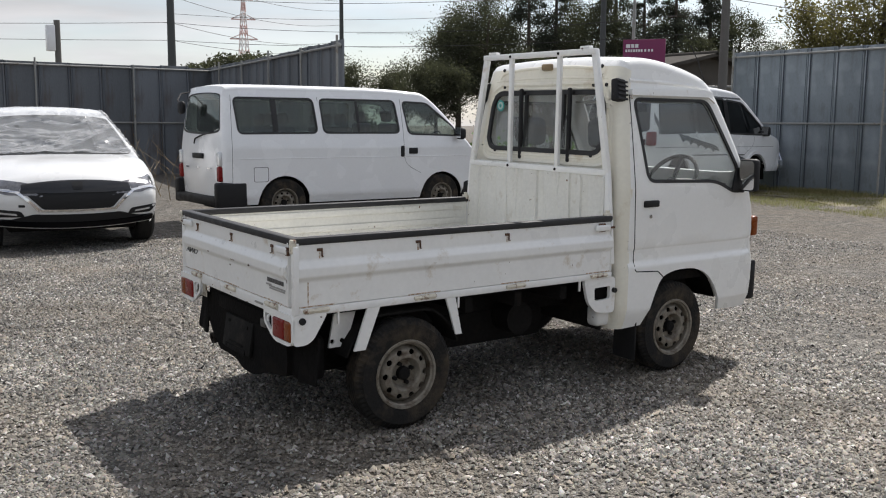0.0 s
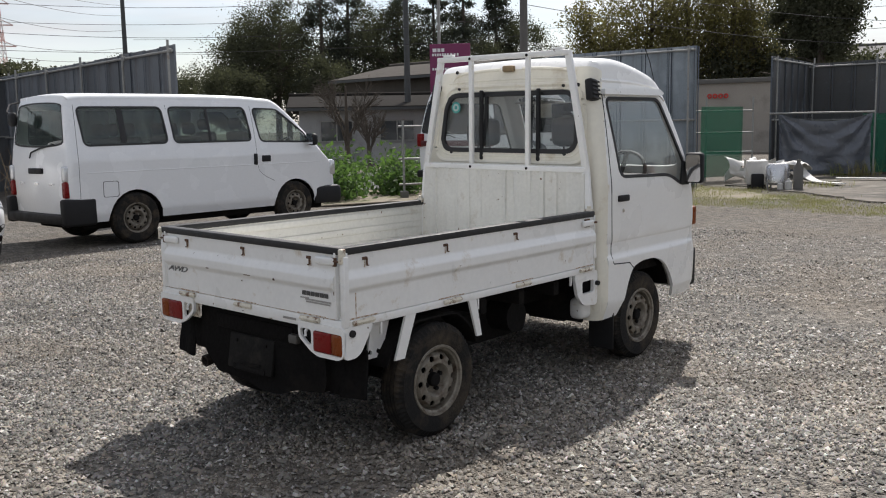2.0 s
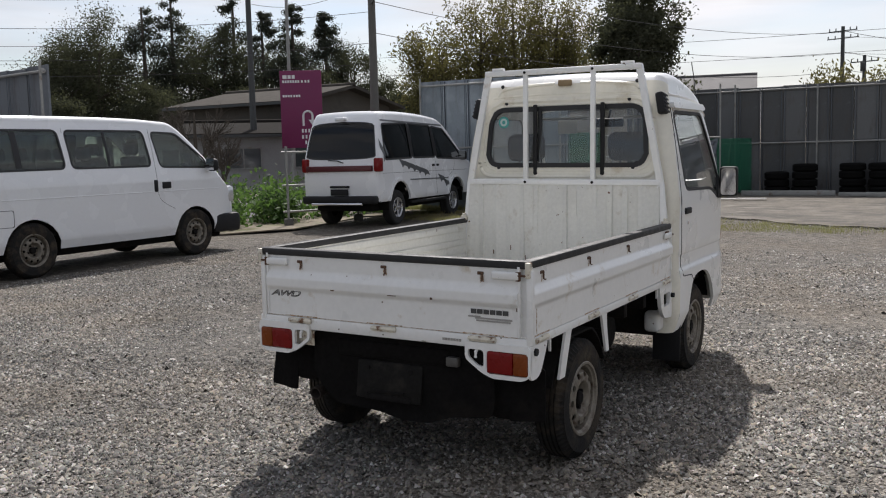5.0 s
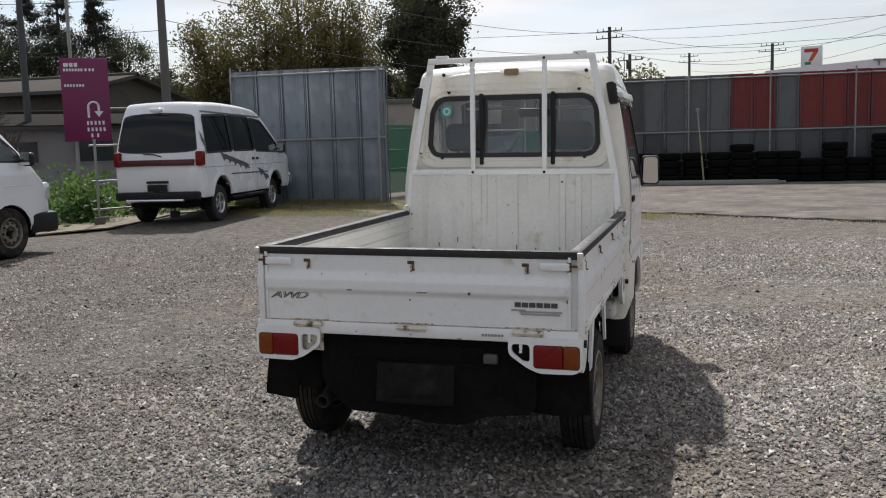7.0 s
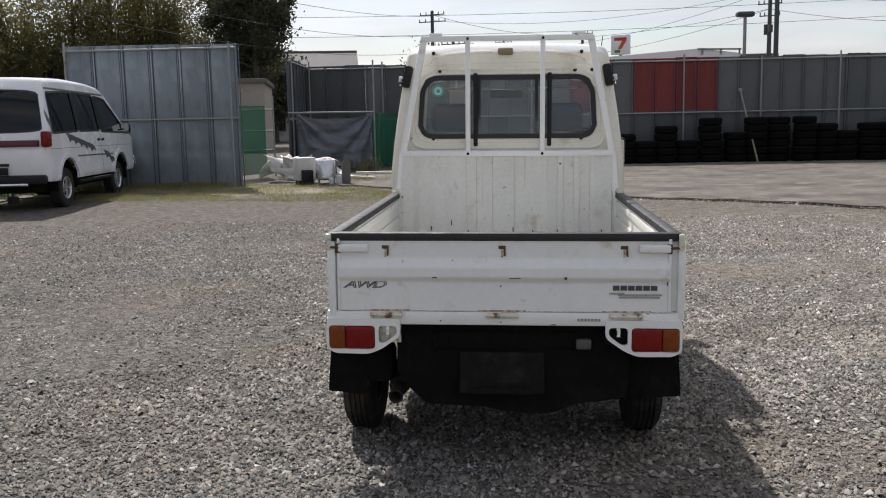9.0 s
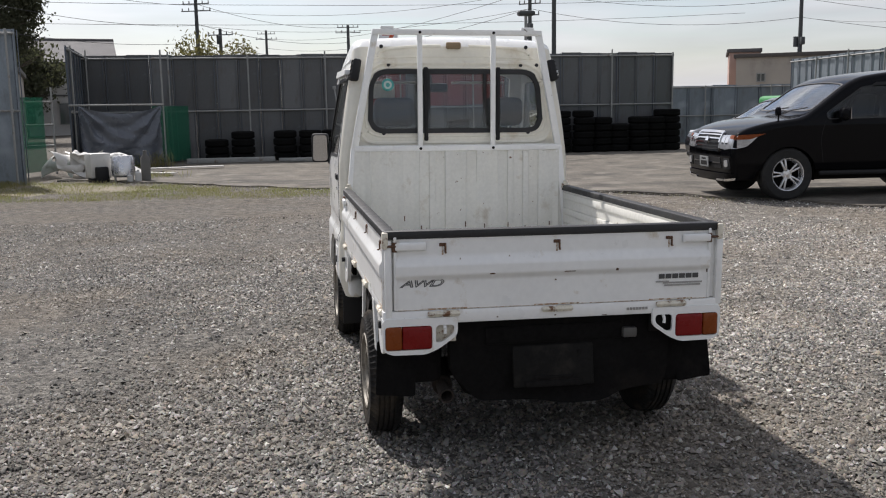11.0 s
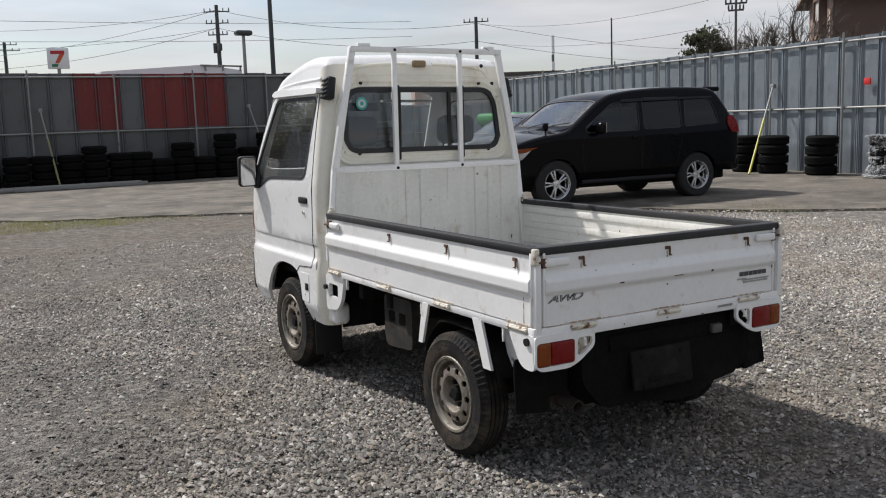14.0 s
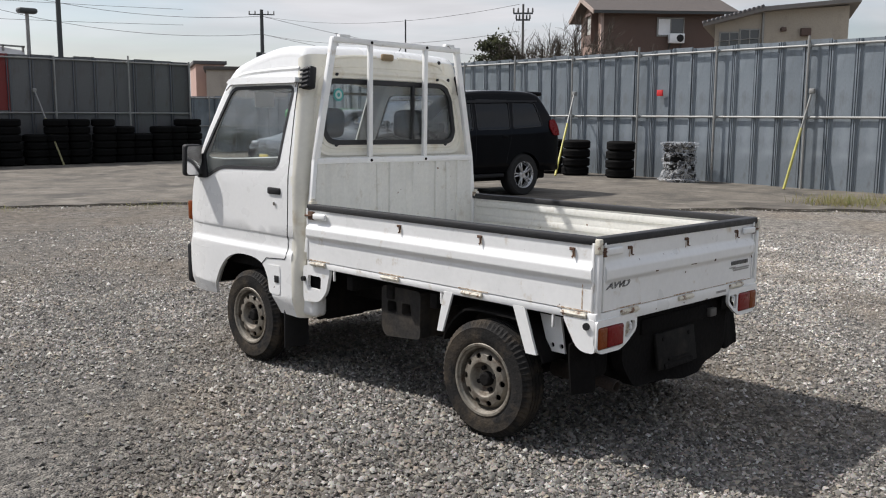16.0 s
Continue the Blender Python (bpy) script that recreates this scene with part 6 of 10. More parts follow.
for s in (-1, 1):
    part("body_side", VAN.side(s, v_low, v_win), WHITE_VAN, van)
    side_windows(van, VAN, s, v_win, GLASS_MID)
    grooves(van, VAN, s, [[(2.98, 1.86), (2.975, 1.30), (2.985, 0.95), (3.08, 0.82), (3.28, 0.72)], [(0.24, 1.86), (0.20, 1.30), (0.19, 0.62)], [(1.56, 1.86, 1), (1.56, 1.80, 1)]])
    bm = bmesh.new()
    for z in (0.98,):
        sweep(bm, [(x, s * (v_hw(x, z) + 0.000), z) for x in spread(0.3, 4.2, 20) if z > 0.7 or not any(abs(x - w) < 0.45 for w in v_wheels)], 0.006, 6)
    part("pressed_line", bm, WHITE_VAN, van)
    handles(van, VAN, s, [(2.945, 1.06)], size=(0.065, 0.17))
    handles(van, VAN, s, [(3.14, 1.065)], size=(0.16, 0.095))
    for x0, x1 in ((0.82, 0.90), (2.18, 2.22)):        # sashes of the sliding windows
        part("window_sash", VAN.sheet(s, [(x0, 1.36), (x1, 1.36), (x1, 1.81), (x0, 1.81)], (), 0.006, lift=-0.002), TRIM, van)
    part("filler_flap", VAN.sheet(s, rounded([(0.50, 0.65), (0.72, 0.65), (0.72, 0.86), (0.50, 0.86)], 0.03, 3), [rounded([(0.506, 0.656), (0.714, 0.656), (0.714, 0.854), (0.506, 0.854)], 0.03, 3)], 0.004, lift=0.002), PLASTIC, van)
    bm = bmesh.new()
    box(bm, (0.012, s * 0.748 - 0.050, 0.665), (0.16, s * 0.748 + 0.050, 0.875), 0.022, seg=3)
    part("tail_lamp", bm, RED_LENS, van, "red lower half of the tail lamp")
    bm = bmesh.new()
    box(bm, (0.014, s * 0.748 - 0.048, 0.878), (0.165, s * 0.748 + 0.048, 1.075), 0.022, seg=3)
    part("reverse_lamp", bm, CLEAR_LENS, van, "clear upper half of the tail lamp")
    bm = bmesh.new()
    box(bm, (4.44, s * 0.62 - 0.13, 0.74), (4.62, s * 0.62 + 0.08, 1.0), 0.05)
    part("headlamp", bm, CLEAR_LENS, van)
    for x in v_wheels:
        wheel(van, x, s * 0.745, 0.345, 0.19, 0.20, "steel", "van wheel with a steel rim")
wheel_wells(van, v_wheels, 0.40, 0.50, 0.80)
for s in (-1, 1):                                      # rear bumper corners
    bm = bmesh.new()
    box(bm, (-0.04, s * 0.785 - 0.07, 0.30), (0.40, s * 0.785 + 0.07, 0.655), 0.035, seg=3)
    part("bumper_corner", bm, PLASTIC, van)
bm = bmesh.new()
box(bm, (-0.05, -0.78, 0.32), (0.14, 0.78, 0.45), 0.03)
part("rear_bumper", bm, PLASTIC, van)
bm = bmesh.new()
box(bm, (4.46, -0.80, 0.28), (4.70, 0.80, 0.58), 0.07, seg=3)
for s in (-1, 1):
    box(bm, (4.08, s * 0.79 - 0.05, 0.30), (4.62, s * 0.79 + 0.045, 0.58), 0.04)
part("front_bumper", bm, PLASTIC, van, "black plastic bumper")
bm = bmesh.new()
box(bm, (0.0, -0.19, 0.97), (0.07, 0.19, 1.045), 0.012)
part("tailgate_handle", bm, PLASTIC, van)
bm = bmesh.new()
sweep(bm, [(0.025, 0.16, 1.18), (0.02, 0.10, 1.25), (0.035, -0.10, 1.30), (0.045, -0.50, 1.355)], 0.011, 6)
part("rear_wiper", bm, PLASTIC, van)
bm = bmesh.new()
box(bm, (-0.12, 0.27, 1.60), (-0.03, 0.44, 1.79), 0.05, seg=3)
sweep(bm, [(0.18, 0.70, 1.93), (0.03, 0.66, 1.90), (-0.08, 0.50, 1.80), (-0.07, 0.38, 1.74)], 0.012, 6)
part("rear_mirror", bm, PLASTIC, van, "black convex mirror over the tailgate")
bm = bmesh.new()
for y in (-0.42, 0.0, 0.42):
    box(bm, (0.012, y - 0.05, 0.83), (0.04, y + 0.05, 0.85))
part("badge_bar", bm, CHROME, van)
lining(van, 0.1, 4.2, 0.78, 0.50, 0.55)
bm = bmesh.new()
box(bm, (3.85, -0.74, 0.70), (4.35, 0.74, 1.08), 0.08, seg=3)
part("dashboard", bm, PLASTIC, van)
for x, ys in ((3.25, (-0.42, 0.42)), (2.45, (-0.40, 0.05, 0.42)), (1.5, (-0.40, 0.05, 0.42))):
    for y in ys:
        seat(van, x, y, 0.98 if x > 3 else 0.92)
steering(van, 3.78, -0.42, 1.22, 0.9)
mirrors(van, 3.98, 0.80, 1.33, PLASTIC)
undertray(van, 0.3, 4.4, 0.62, 0.22, 0.42)

# silver-white older van with tinted glass and side graphics
mpv = thing("minivan", "white four-wheel-drive minivan with black glass and grey side graphics", "minivan", pose(11.66, 8.83, -0.04, 0, 0, 5.6))
m_hw = half_width(1.69, 1.15, 0.14, 0, 5.0, rear=(0.25, 0.05), front=(0.6, 0.18), low=0.5, k2=0.05)
MPV = Shell([(0.08, 0.45, 1), (0.04, 0.80), (0.06, 1.15), (0.20, 1.75), (0.33, 2.00), (0.55, 2.055), (1.5, 2.07), (2.7, 2.02), (3.28, 1.90), (4.02, 1.42), (4.36, 1.20), (4.80, 1.08), (4.96, 0.82), (4.96, 0.45, 1)], m_hw, 0.08, 0.03)
m_wheels = (0.94, 3.74)
m_win = [rounded(p, 0.06, 4) for p in ([(0.42, 1.80), (1.50, 1.83), (1.52, 1.22), (0.34, 1.20)], [(1.54, 1.83), (2.58, 1.80), (2.62, 1.22), (1.56, 1.22)], [(2.66, 1.79), (3.24, 1.74), (3.98, 1.27), (3.94, 1.17), (2.70, 1.20)])]
m_rear = MPV.strip_hole((0.085, 1.25), (0.26, 1.86), 0.90)
m_ws = MPV.strip_hole((3.40, 1.83), (4.26, 1.27), 0.86)
part("body_shell", MPV.strip([m_rear, m_ws]), WHITE_VAN, mpv)
windshield(mpv, MPV, (0.085, 1.25), (0.26, 1.86), 0.90, GLASS_DARK, "rear_window")
windshield(mpv, MPV, (3.40, 1.83), (4.26, 1.27), 0.86, GLASS_MID)
SILVER = material("silver_lower_paint", (0.48, 0.48, 0.47), 0.35, metal=0.4, spread_=0.05, bump=0.01, coat=0.3)
GRAPHIC = material("grey_graphic", (0.10, 0.105, 0.11), 0.4, bump=0.0)
random.seed(12)
for s in (-1, 1):
    part("body_side", MPV.side(s, lower_edge(4.85, 0.15, 0.45, m_wheels, 0.43, 0.36), m_win), WHITE_VAN, mpv)
    side_windows(mpv, MPV, s, m_win, GLASS_DARK, 0.03)
    part("lower_band", MPV.sheet(s, [(0.20, 0.47), (0.50, 0.47), (0.50, 0.62), (0.20, 0.62)], (), 0.01, lift=0.008), WHITE_VAN, mpv)
    for k in range(7):                                 # torn brush-stroke graphic on the flank
        x = 1.05 + k * 0.26
        z = 1.12 - k * 0.045 if k < 5 else 0.80 - (k - 5) * 0.1
        if k >= 5:
            x += 0.55
        part("side_graphic", MPV.sheet(s, [(x - 0.16, z + 0.08), (x + 0.14, z + 0.02), (x + 0.26, z - 0.08), (x + 0.10, z - 0.05), (x + 0.02, z - 0.09), (x - 0.05, z - 0.01)], (), 0.002, lift=0.004), GRAPHIC, mpv)
    part("side_graphic", MPV.sheet(s, [(0.20, 1.55), (0.36, 1.35), (0.34, 1.20), (0.28, 1.14), (0.30, 1.28), (0.20, 1.40)], (), 0.002, lift=0.004), GRAPHIC, mpv)
    grooves(mpv, MPV, s, [[(2.64, 1.86), (2.62, 1.2), (2.66, 0.85), (2.70, 0.50)], [(3.30, 0.80, 1), (3.62, 0.98), (3.64, 1.14, 1)], [(0.22, 0.95, 1), (4.4, 0.93, 1)]])
    handles(mpv, MPV, s, [(2.74, 1.05), (2.52, 1.05)])
    part("gutter_stripe", MPV.sheet(s, [(0.40, 1.895), (3.20, 1.845), (3.22, 1.815), (0.40, 1.865)], (), 0.006, lift=0.006), GRAPHIC, mpv, "dark stripe under the roof gutter")
    part("pillar_band", MPV.sheet(s, [(1.46, 1.82), (1.60, 1.82), (1.60, 1.23), (1.46, 1.23)], (), 0.004, lift=0.005), PLASTIC, mpv)
    part("pillar_band", MPV.sheet(s, [(2.56, 1.80), (2.70, 1.79), (2.74, 1.22), (2.58, 1.23)], (), 0.004, lift=0.005), PLASTIC, mpv)
    part("flank_moulding", MPV.sheet(s, [(1.40, 0.815), (3.28, 0.795), (3.28, 0.775), (1.40, 0.795)], (), 0.008, lift=0.010), GRAPHIC, mpv)
    bm = bmesh.new()
    box(bm, (1.45, s * 0.80 - 0.05, 0.36), (3.20, s * 0.80 + 0.05, 0.41), 0.02)
    part("side_step", bm, PLASTIC, mpv)
    part("wheel_flare", MPV.sheet(s, [(m_wheels[0] + 0.50 * math.cos(a), 0.36 + 0.50 * math.sin(a)) for a in spread(0.2, 2.94, 14)] + [(m_wheels[0] + 0.44 * math.cos(a), 0.36 + 0.44 * math.sin(a)) for a in spread(2.94, 0.2, 14)], (), 0.02, lift=0.022), WHITE_VAN, mpv)
    part("wheel_flare", MPV.sheet(s, [(m_wheels[1] + 0.50 * math.cos(a), 0.36 + 0.50 * math.sin(a)) for a in spread(0.2, 2.94, 14)] + [(m_wheels[1] + 0.44 * math.cos(a), 0.36 + 0.44 * math.sin(a)) for a in spread(2.94, 0.2, 14)], (), 0.02, lift=0.022), WHITE_VAN, mpv)
    bm = bmesh.new()
    box(bm, (0.0, s * 0.79 - 0.10, 0.98), (0.18, s * 0.79 + 0.03, 1.22), 0.03)
    part("tail_lamp", bm, RED_LENS, mpv, "red tail lamp")
    for x in m_wheels:
        wheel(mpv, x, s * 0.74, 0.36, 0.21, 0.20, "spoke", "off-road tyre on an alloy rim")
wheel_wells(mpv, m_wheels, 0.43, 0.50, 0.80)
bm = bmesh.new()
box(bm, (-0.005, -0.72, 0.99), (0.07, 0.72, 1.09), 0.015)
part("tail_garnish", bm, material("dark_red_garnish", (0.085, 0.010, 0.014), 0.35, spread_=0.1, bump=0.0), mpv, "dark red band between the tail lamps")
bm = bmesh.new()
box(bm, (-0.05, -0.80, 0.42), (0.14, 0.80, 0.56), 0.04)
part("rear_bumper", bm, PLASTIC, mpv)
bm = bmesh.new()
rod(bm, (-0.09, -0.55, 0.42), (-0.09, 0.55, 0.42), 0.025)
for y in (-0.45, 0.45):
    rod(bm, (-0.09, y, 0.42), (0.1, y, 0.42), 0.02)
part("nudge_bar", bm, CHROME, mpv, "chrome rear bar")
bm = bmesh.new()
sweep(bm, [(4.80, -0.78, 0.55), (5.02, -0.76, 0.58), (5.06, -0.62, 0.80), (5.06, 0.62, 0.80), (5.02, 0.76, 0.58), (4.80, 0.78, 0.55)], 0.03, 8)
box(bm, (4.75, -0.80, 0.45), (4.99, 0.80, 0.66), 0.05)
part("bull_bar", bm, CHROME, mpv)
bm = bmesh.new()
box(bm, (0.02, -0.21, 0.70), (0.05, 0.21, 0.74), 0.006)
part("plate_trim", bm, PLASTIC, mpv)
bm = bmesh.new()
box(bm, (0.005, -0.19, 0.57), (0.03, 0.19, 0.68), 0.006)
part("plate_recess", bm, PLASTIC, mpv)
bm = bmesh.new()
box(bm, (0.11, -0.11, 1.875), (0.24, 0.11, 1.945), 0.03, seg=3)
part("rear_mirror", bm, WHITE_VAN, mpv)
bm = bmesh.new()
sweep(bm, [(0.03, -0.1, 1.14), (0.055, 0.05, 1.18), (0.06, 0.25, 1.19)], 0.010, 6)
part("rear_wiper", bm, PLASTIC, mpv)
mirrors(mpv, 3.98, 0.78, 1.22, PLASTIC)
lining(mpv, 0.1, 4.2, 0.76, 0.52, 0.58)
undertray(mpv, 0.2, 4.4, 0.60, 0.28, 0.50)
for x in (2.9, 1.9, 1.0):
    for y in (-0.4, 0.4):
        seat(mpv, x, y, 0.98)

for ob in mpv.children:                                # tall body on its wheels
    if not ob.name.startswith("wheel.") and ob.name != "wheel":
        ob.matrix_basis = Matrix.Diagonal((1.03, 1.05, 1.135, 1)) @ ob.matrix_basis

# big black off-roader
GLASS_HALF = glass("half_tinted_glass", (0.5, 0.52, 0.51))
LAMP_LENS = material("bright_lamp_lens", (0.42, 0.43, 0.45), 0.12, metal=0.5, spread_=0.25, scale=9, fine=40, bump=0.1, coat=0.8)
suv = thing("off_road_car", "large glossy black off-road car with alloy wheels", "car", pose(9.50, -10.25, 0.012, 0, 0.0, 85.2))
s_hw = half_width(1.96, 1.10, 0.20, 0, 4.78, rear=(0.35, 0.07), front=(0.7, 0.17), low=0.55, k2=0.10)
SUV = Shell([(0.10, 0.52, 1), (0.05, 0.80), (0.07, 1.12), (0.20, 1.40), (0.44, 1.78), (0.62, 1.875), (0.95, 1.905), (1.7, 1.905), (2.45, 1.85), (2.90, 1.74), (3.46, 1.37), (3.70, 1.235), (4.18, 1.165), (4.54, 1.06), (4.69, 0.92), (4.73, 0.62), (4.69, 0.28, 1)], s_hw, 0.09, 0.03)
s_wheels = (1.03, 3.88)
s_win = [rounded(p, 0.06, 4) for p in ([(0.66, 1.67), (1.22, 1.71), (1.30, 1.22), (0.54, 1.26)], [(1.32, 1.71), (2.12, 1.71), (2.16, 1.20), (1.38, 1.21)], [(2.22, 1.68), (2.74, 1.63), (3.32, 1.26), (3.30, 1.18), (2.26, 1.19)])]
s_rear = SUV.strip_hole((0.17, 1.35), (0.40, 1.72), 0.86)
s_ws = SUV.strip_hole((3.00, 1.68), (3.58, 1.30), 0.86)
part("body_shell", SUV.strip([s_rear, s_ws]), BLACK_PAINT, suv)
windshield(suv, SUV, (0.17, 1.35), (0.40, 1.72), 0.86, GLASS_DARK, "rear_window")
windshield(suv, SUV, (3.00, 1.68), (3.58, 1.30), 0.86, GLASS)
for s in (-1, 1):
    part("body_side", SUV.side(s, [(4.60, 0.30), (4.35, 0.33)] + lower_edge(4.32, 0.14, 0.45, s_wheels, 0.43, 0.36), s_win), BLACK_PAINT, suv)
    side_windows(suv, SUV, s, s_win[:2], GLASS_DARK, 0.010)
    side_windows(suv, SUV, s, s_win[2:], GLASS_HALF, 0.010)
    grooves(suv, SUV, s, [[(1.36, 1.75), (1.34, 1.2), (1.48, 0.62)], [(2.19, 1.75), (2.20, 1.2), (2.22, 0.55)], [(3.34, 1.15, 1), (3.40, 0.9), (3.36, 0.55)]])
    handles(suv, SUV, s, [(1.52, 1.08), (2.36, 1.07)], BLACK_PAINT)
    part("tail_lamp", SUV.patch(rounded([(s * 0.78, 1.36), (s * 0.90, 1.38), (s * 0.95, 1.12), (s * 0.80, 1.13)], 0.03, 3), 0.018, 0.03, True), RED_LENS, suv, "red wrap-round tail lamp")
    part("tail_lamp_side", SUV.sheet(s, rounded([(0.215, 1.385), (0.345, 1.37), (0.375, 1.24), (0.30, 1.09), (0.10, 1.08), (0.13, 1.26)], 0.05, 4), (), 0.04, lift=0.022), RED_LENS, suv, "red wrap-round tail lamp")
    lamp = part("headlamp", SUV.patch(rounded([(s * 0.47, 0.765), (s * 0.47, 0.955), (s * 0.70, 0.97), (s * 0.895, 0.975), (s * 0.895, 0.78), (s * 0.66, 0.75)], 0.03, 3), 0.012, 0.03), LAMP_LENS, suv, "large clear headlamp")
    part("headlamp_side", SUV.sheet(s, rounded([(4.32, 0.975), (4.63, 0.96), (4.63, 0.77), (4.50, 0.80)], 0.03, 3), (), 0.03, lift=0.010), LAMP_LENS, suv, "large clear headlamp")
    for q in (0.56, 0.68):
        part("lamp_reflector", SUV.patch(rounded([(s * q - 0.045, 0.83), (s * q + 0.045, 0.83), (s * q + 0.045, 0.93), (s * q - 0.045, 0.93)], 0.04, 4), 0.016, 0.006), CHROME, lamp)
    part("indicator", SUV.sheet(s, rounded([(4.24, 0.985), (4.62, 0.965), (4.64, 0.90), (4.46, 0.905)], 0.02, 3), (), 0.012, lift=0.018), AMBER_LENS, suv, "amber indicator along the lamp's top")
    part("indicator_front", SUV.patch(rounded([(s * 0.73, 0.965), (s * 0.895, 0.975), (s * 0.895, 0.91), (s * 0.75, 0.92)], 0.015, 2), 0.018, 0.01), AMBER_LENS, suv, "amber indicator along the lamp's top")
    fog = part("fog_recess", SUV.patch(rounded([(s * 0.60, 0.46), (s * 0.60, 0.62), (s * 0.80, 0.63), (s * 0.82, 0.47)], 0.04, 3), 0.006, 0.02), PLASTIC, suv)
    part("fog_lamp", SUV.patch(rounded([(s * 0.65, 0.49), (s * 0.65, 0.60), (s * 0.76, 0.60), (s * 0.77, 0.50)], 0.04, 4), 0.016, 0.012), LAMP_LENS, fog)
    part("bumper_strip", SUV.patch(rounded([(s * 0.40, 0.285), (s * 0.40, 0.315), (s * 0.84, 0.33), (s * 0.86, 0.295)], 0.008, 2), 0.045, 0.012), CHROME, suv, "chrome strip on the bumper lip")
    bm = bmesh.new()
    box(bm, (1.5, s * 0.90 - 0.08, 0.36), (3.4, s * 0.90 + 0.06, 0.43), 0.025)
    part("side_step", bm, PLASTIC, suv)
    part("window_visor", SUV.sheet(s, rounded([(0.60, 1.72), (2.52, 1.70), (2.60, 1.65), (0.60, 1.69)], 0.01, 2), (), 0.01, lift=0.02), PLASTIC, suv)
    for x in s_wheels:
        wheel(suv, x, s * 0.84, 0.385, 0.27, 0.235, "twin", "wide tyre on a twin-spoke alloy rim")
wheel_wells(suv, s_wheels, 0.43, 0.58, 0.92)
grille = part("grille", SUV.patch(rounded([(-0.455, 1.0), (0.455, 1.0), (0.455, 0.725), (-0.455, 0.725)], 0.03, 3), 0.005, 0.02), PLASTIC, suv, "black grille with chrome bars")
part("grille_frame", SUV.patch(rounded([(-0.465, 1.01), (0.465, 1.01), (0.465, 0.715), (-0.465, 0.715)], 0.03, 3), 0.026, 0.024, holes=[rounded([(-0.43, 0.98), (0.43, 0.98), (0.43, 0.745), (-0.43, 0.745)], 0.03, 3)]), CHROME, grille)
for z in (0.785, 0.845, 0.905, 0.955):
    part("grille_bar", SUV.patch([(-0.44, z + 0.009), (0.44, z + 0.009), (0.44, z - 0.009), (-0.44, z - 0.009)], 0.024, 0.02), CHROME, grille)
part("emblem", SUV.patch(rounded([(-0.055, 0.92), (0.055, 0.92), (0.055, 0.81), (-0.055, 0.81)], 0.05, 5), 0.036, 0.014), CHROME, suv)
part("lower_intake", SUV.patch(rounded([(-0.50, 0.63), (0.50, 0.63), (0.54, 0.47), (-0.54, 0.47)], 0.03, 3), 0.006, 0.02), PLASTIC, suv)
part("intake_bar", SUV.patch(rounded([(-0.52, 0.56), (0.52, 0.56), (0.52, 0.54), (-0.52, 0.54)], 0.006, 2), 0.014, 0.012), GREY_PAINT, suv)
part("front_lip", SUV.patch(rounded([(-0.86, 0.40), (0.86, 0.40), (0.88, 0.275), (-0.88, 0.275)], 0.03, 3), 0.03, 0.04), BLACK_PAINT, suv)
plate_mat = material("number_plate", (0.24, 0.25, 0.25), 0.5, bump=0.0)
npl = part("number_plate", SUV.patch(rounded([(-0.165, 0.63), (0.165, 0.63), (0.165, 0.48), (-0.165, 0.48)], 0.006, 2), 0.05, 0.012), plate_mat, suv)
part("plate_bar", SUV.patch([(-0.12, 0.565), (0.12, 0.565), (0.12, 0.505), (-0.12, 0.505)], 0.053, 0.003), PLASTIC, npl)
part("plate_bar", SUV.patch([(-0.08, 0.61), (0.08, 0.61), (0.08, 0.585), (-0.08, 0.585)], 0.053, 0.003), PLASTIC, npl)
bm = bmesh.new()
box(bm, (0.27, -0.66, 1.80), (0.66, 0.66, 1.885), 0.03, seg=3)
part("roof_spoiler", bm, BLACK_PAINT, suv)
bm = bmesh.new()
box(bm, (-0.02, -0.86, 0.42), (0.25, 0.86, 0.66), 0.06, seg=3)
part("rear_bumper", bm, BLACK_PAINT, suv)
for y in (-0.25, 0.35):
    bm = bmesh.new()
    sweep(bm, [(3.68, y, 1.265), (3.62, y + 0.1, 1.305), (3.54, y + 0.45, 1.345)], 0.010, 6)
    part("windscreen_wiper", bm, PLASTIC, suv)
mirrors(suv, 3.10, 0.93, 1.24, BLACK_PAINT)
bm = bmesh.new()
rod(bm, (3.98, 0.80, 1.10), (3.98, 0.80, 1.24), 0.012)
box(bm, (3.95, 0.75, 1.23), (4.02, 0.85, 1.36), 0.03, seg=3)
part("wing_mirror", bm, BLACK_PAINT, suv, "small parking mirror on the wing")
lining(suv, 0.2, 4.2, 0.82, 0.55, 0.60)
undertray(suv, 0.2, 4.4, 0.70, 0.28, 0.55)
for x in (2.75, 1.8):
    for y in (-0.42, 0.42):
        seat(suv, x, y, 1.02)
bm = bmesh.new()
box(bm, (2.95, -0.80, 0.80), (3.4, 0.80, 1.14), 0.06)
part("dashboard", bm, PLASTIC, suv)

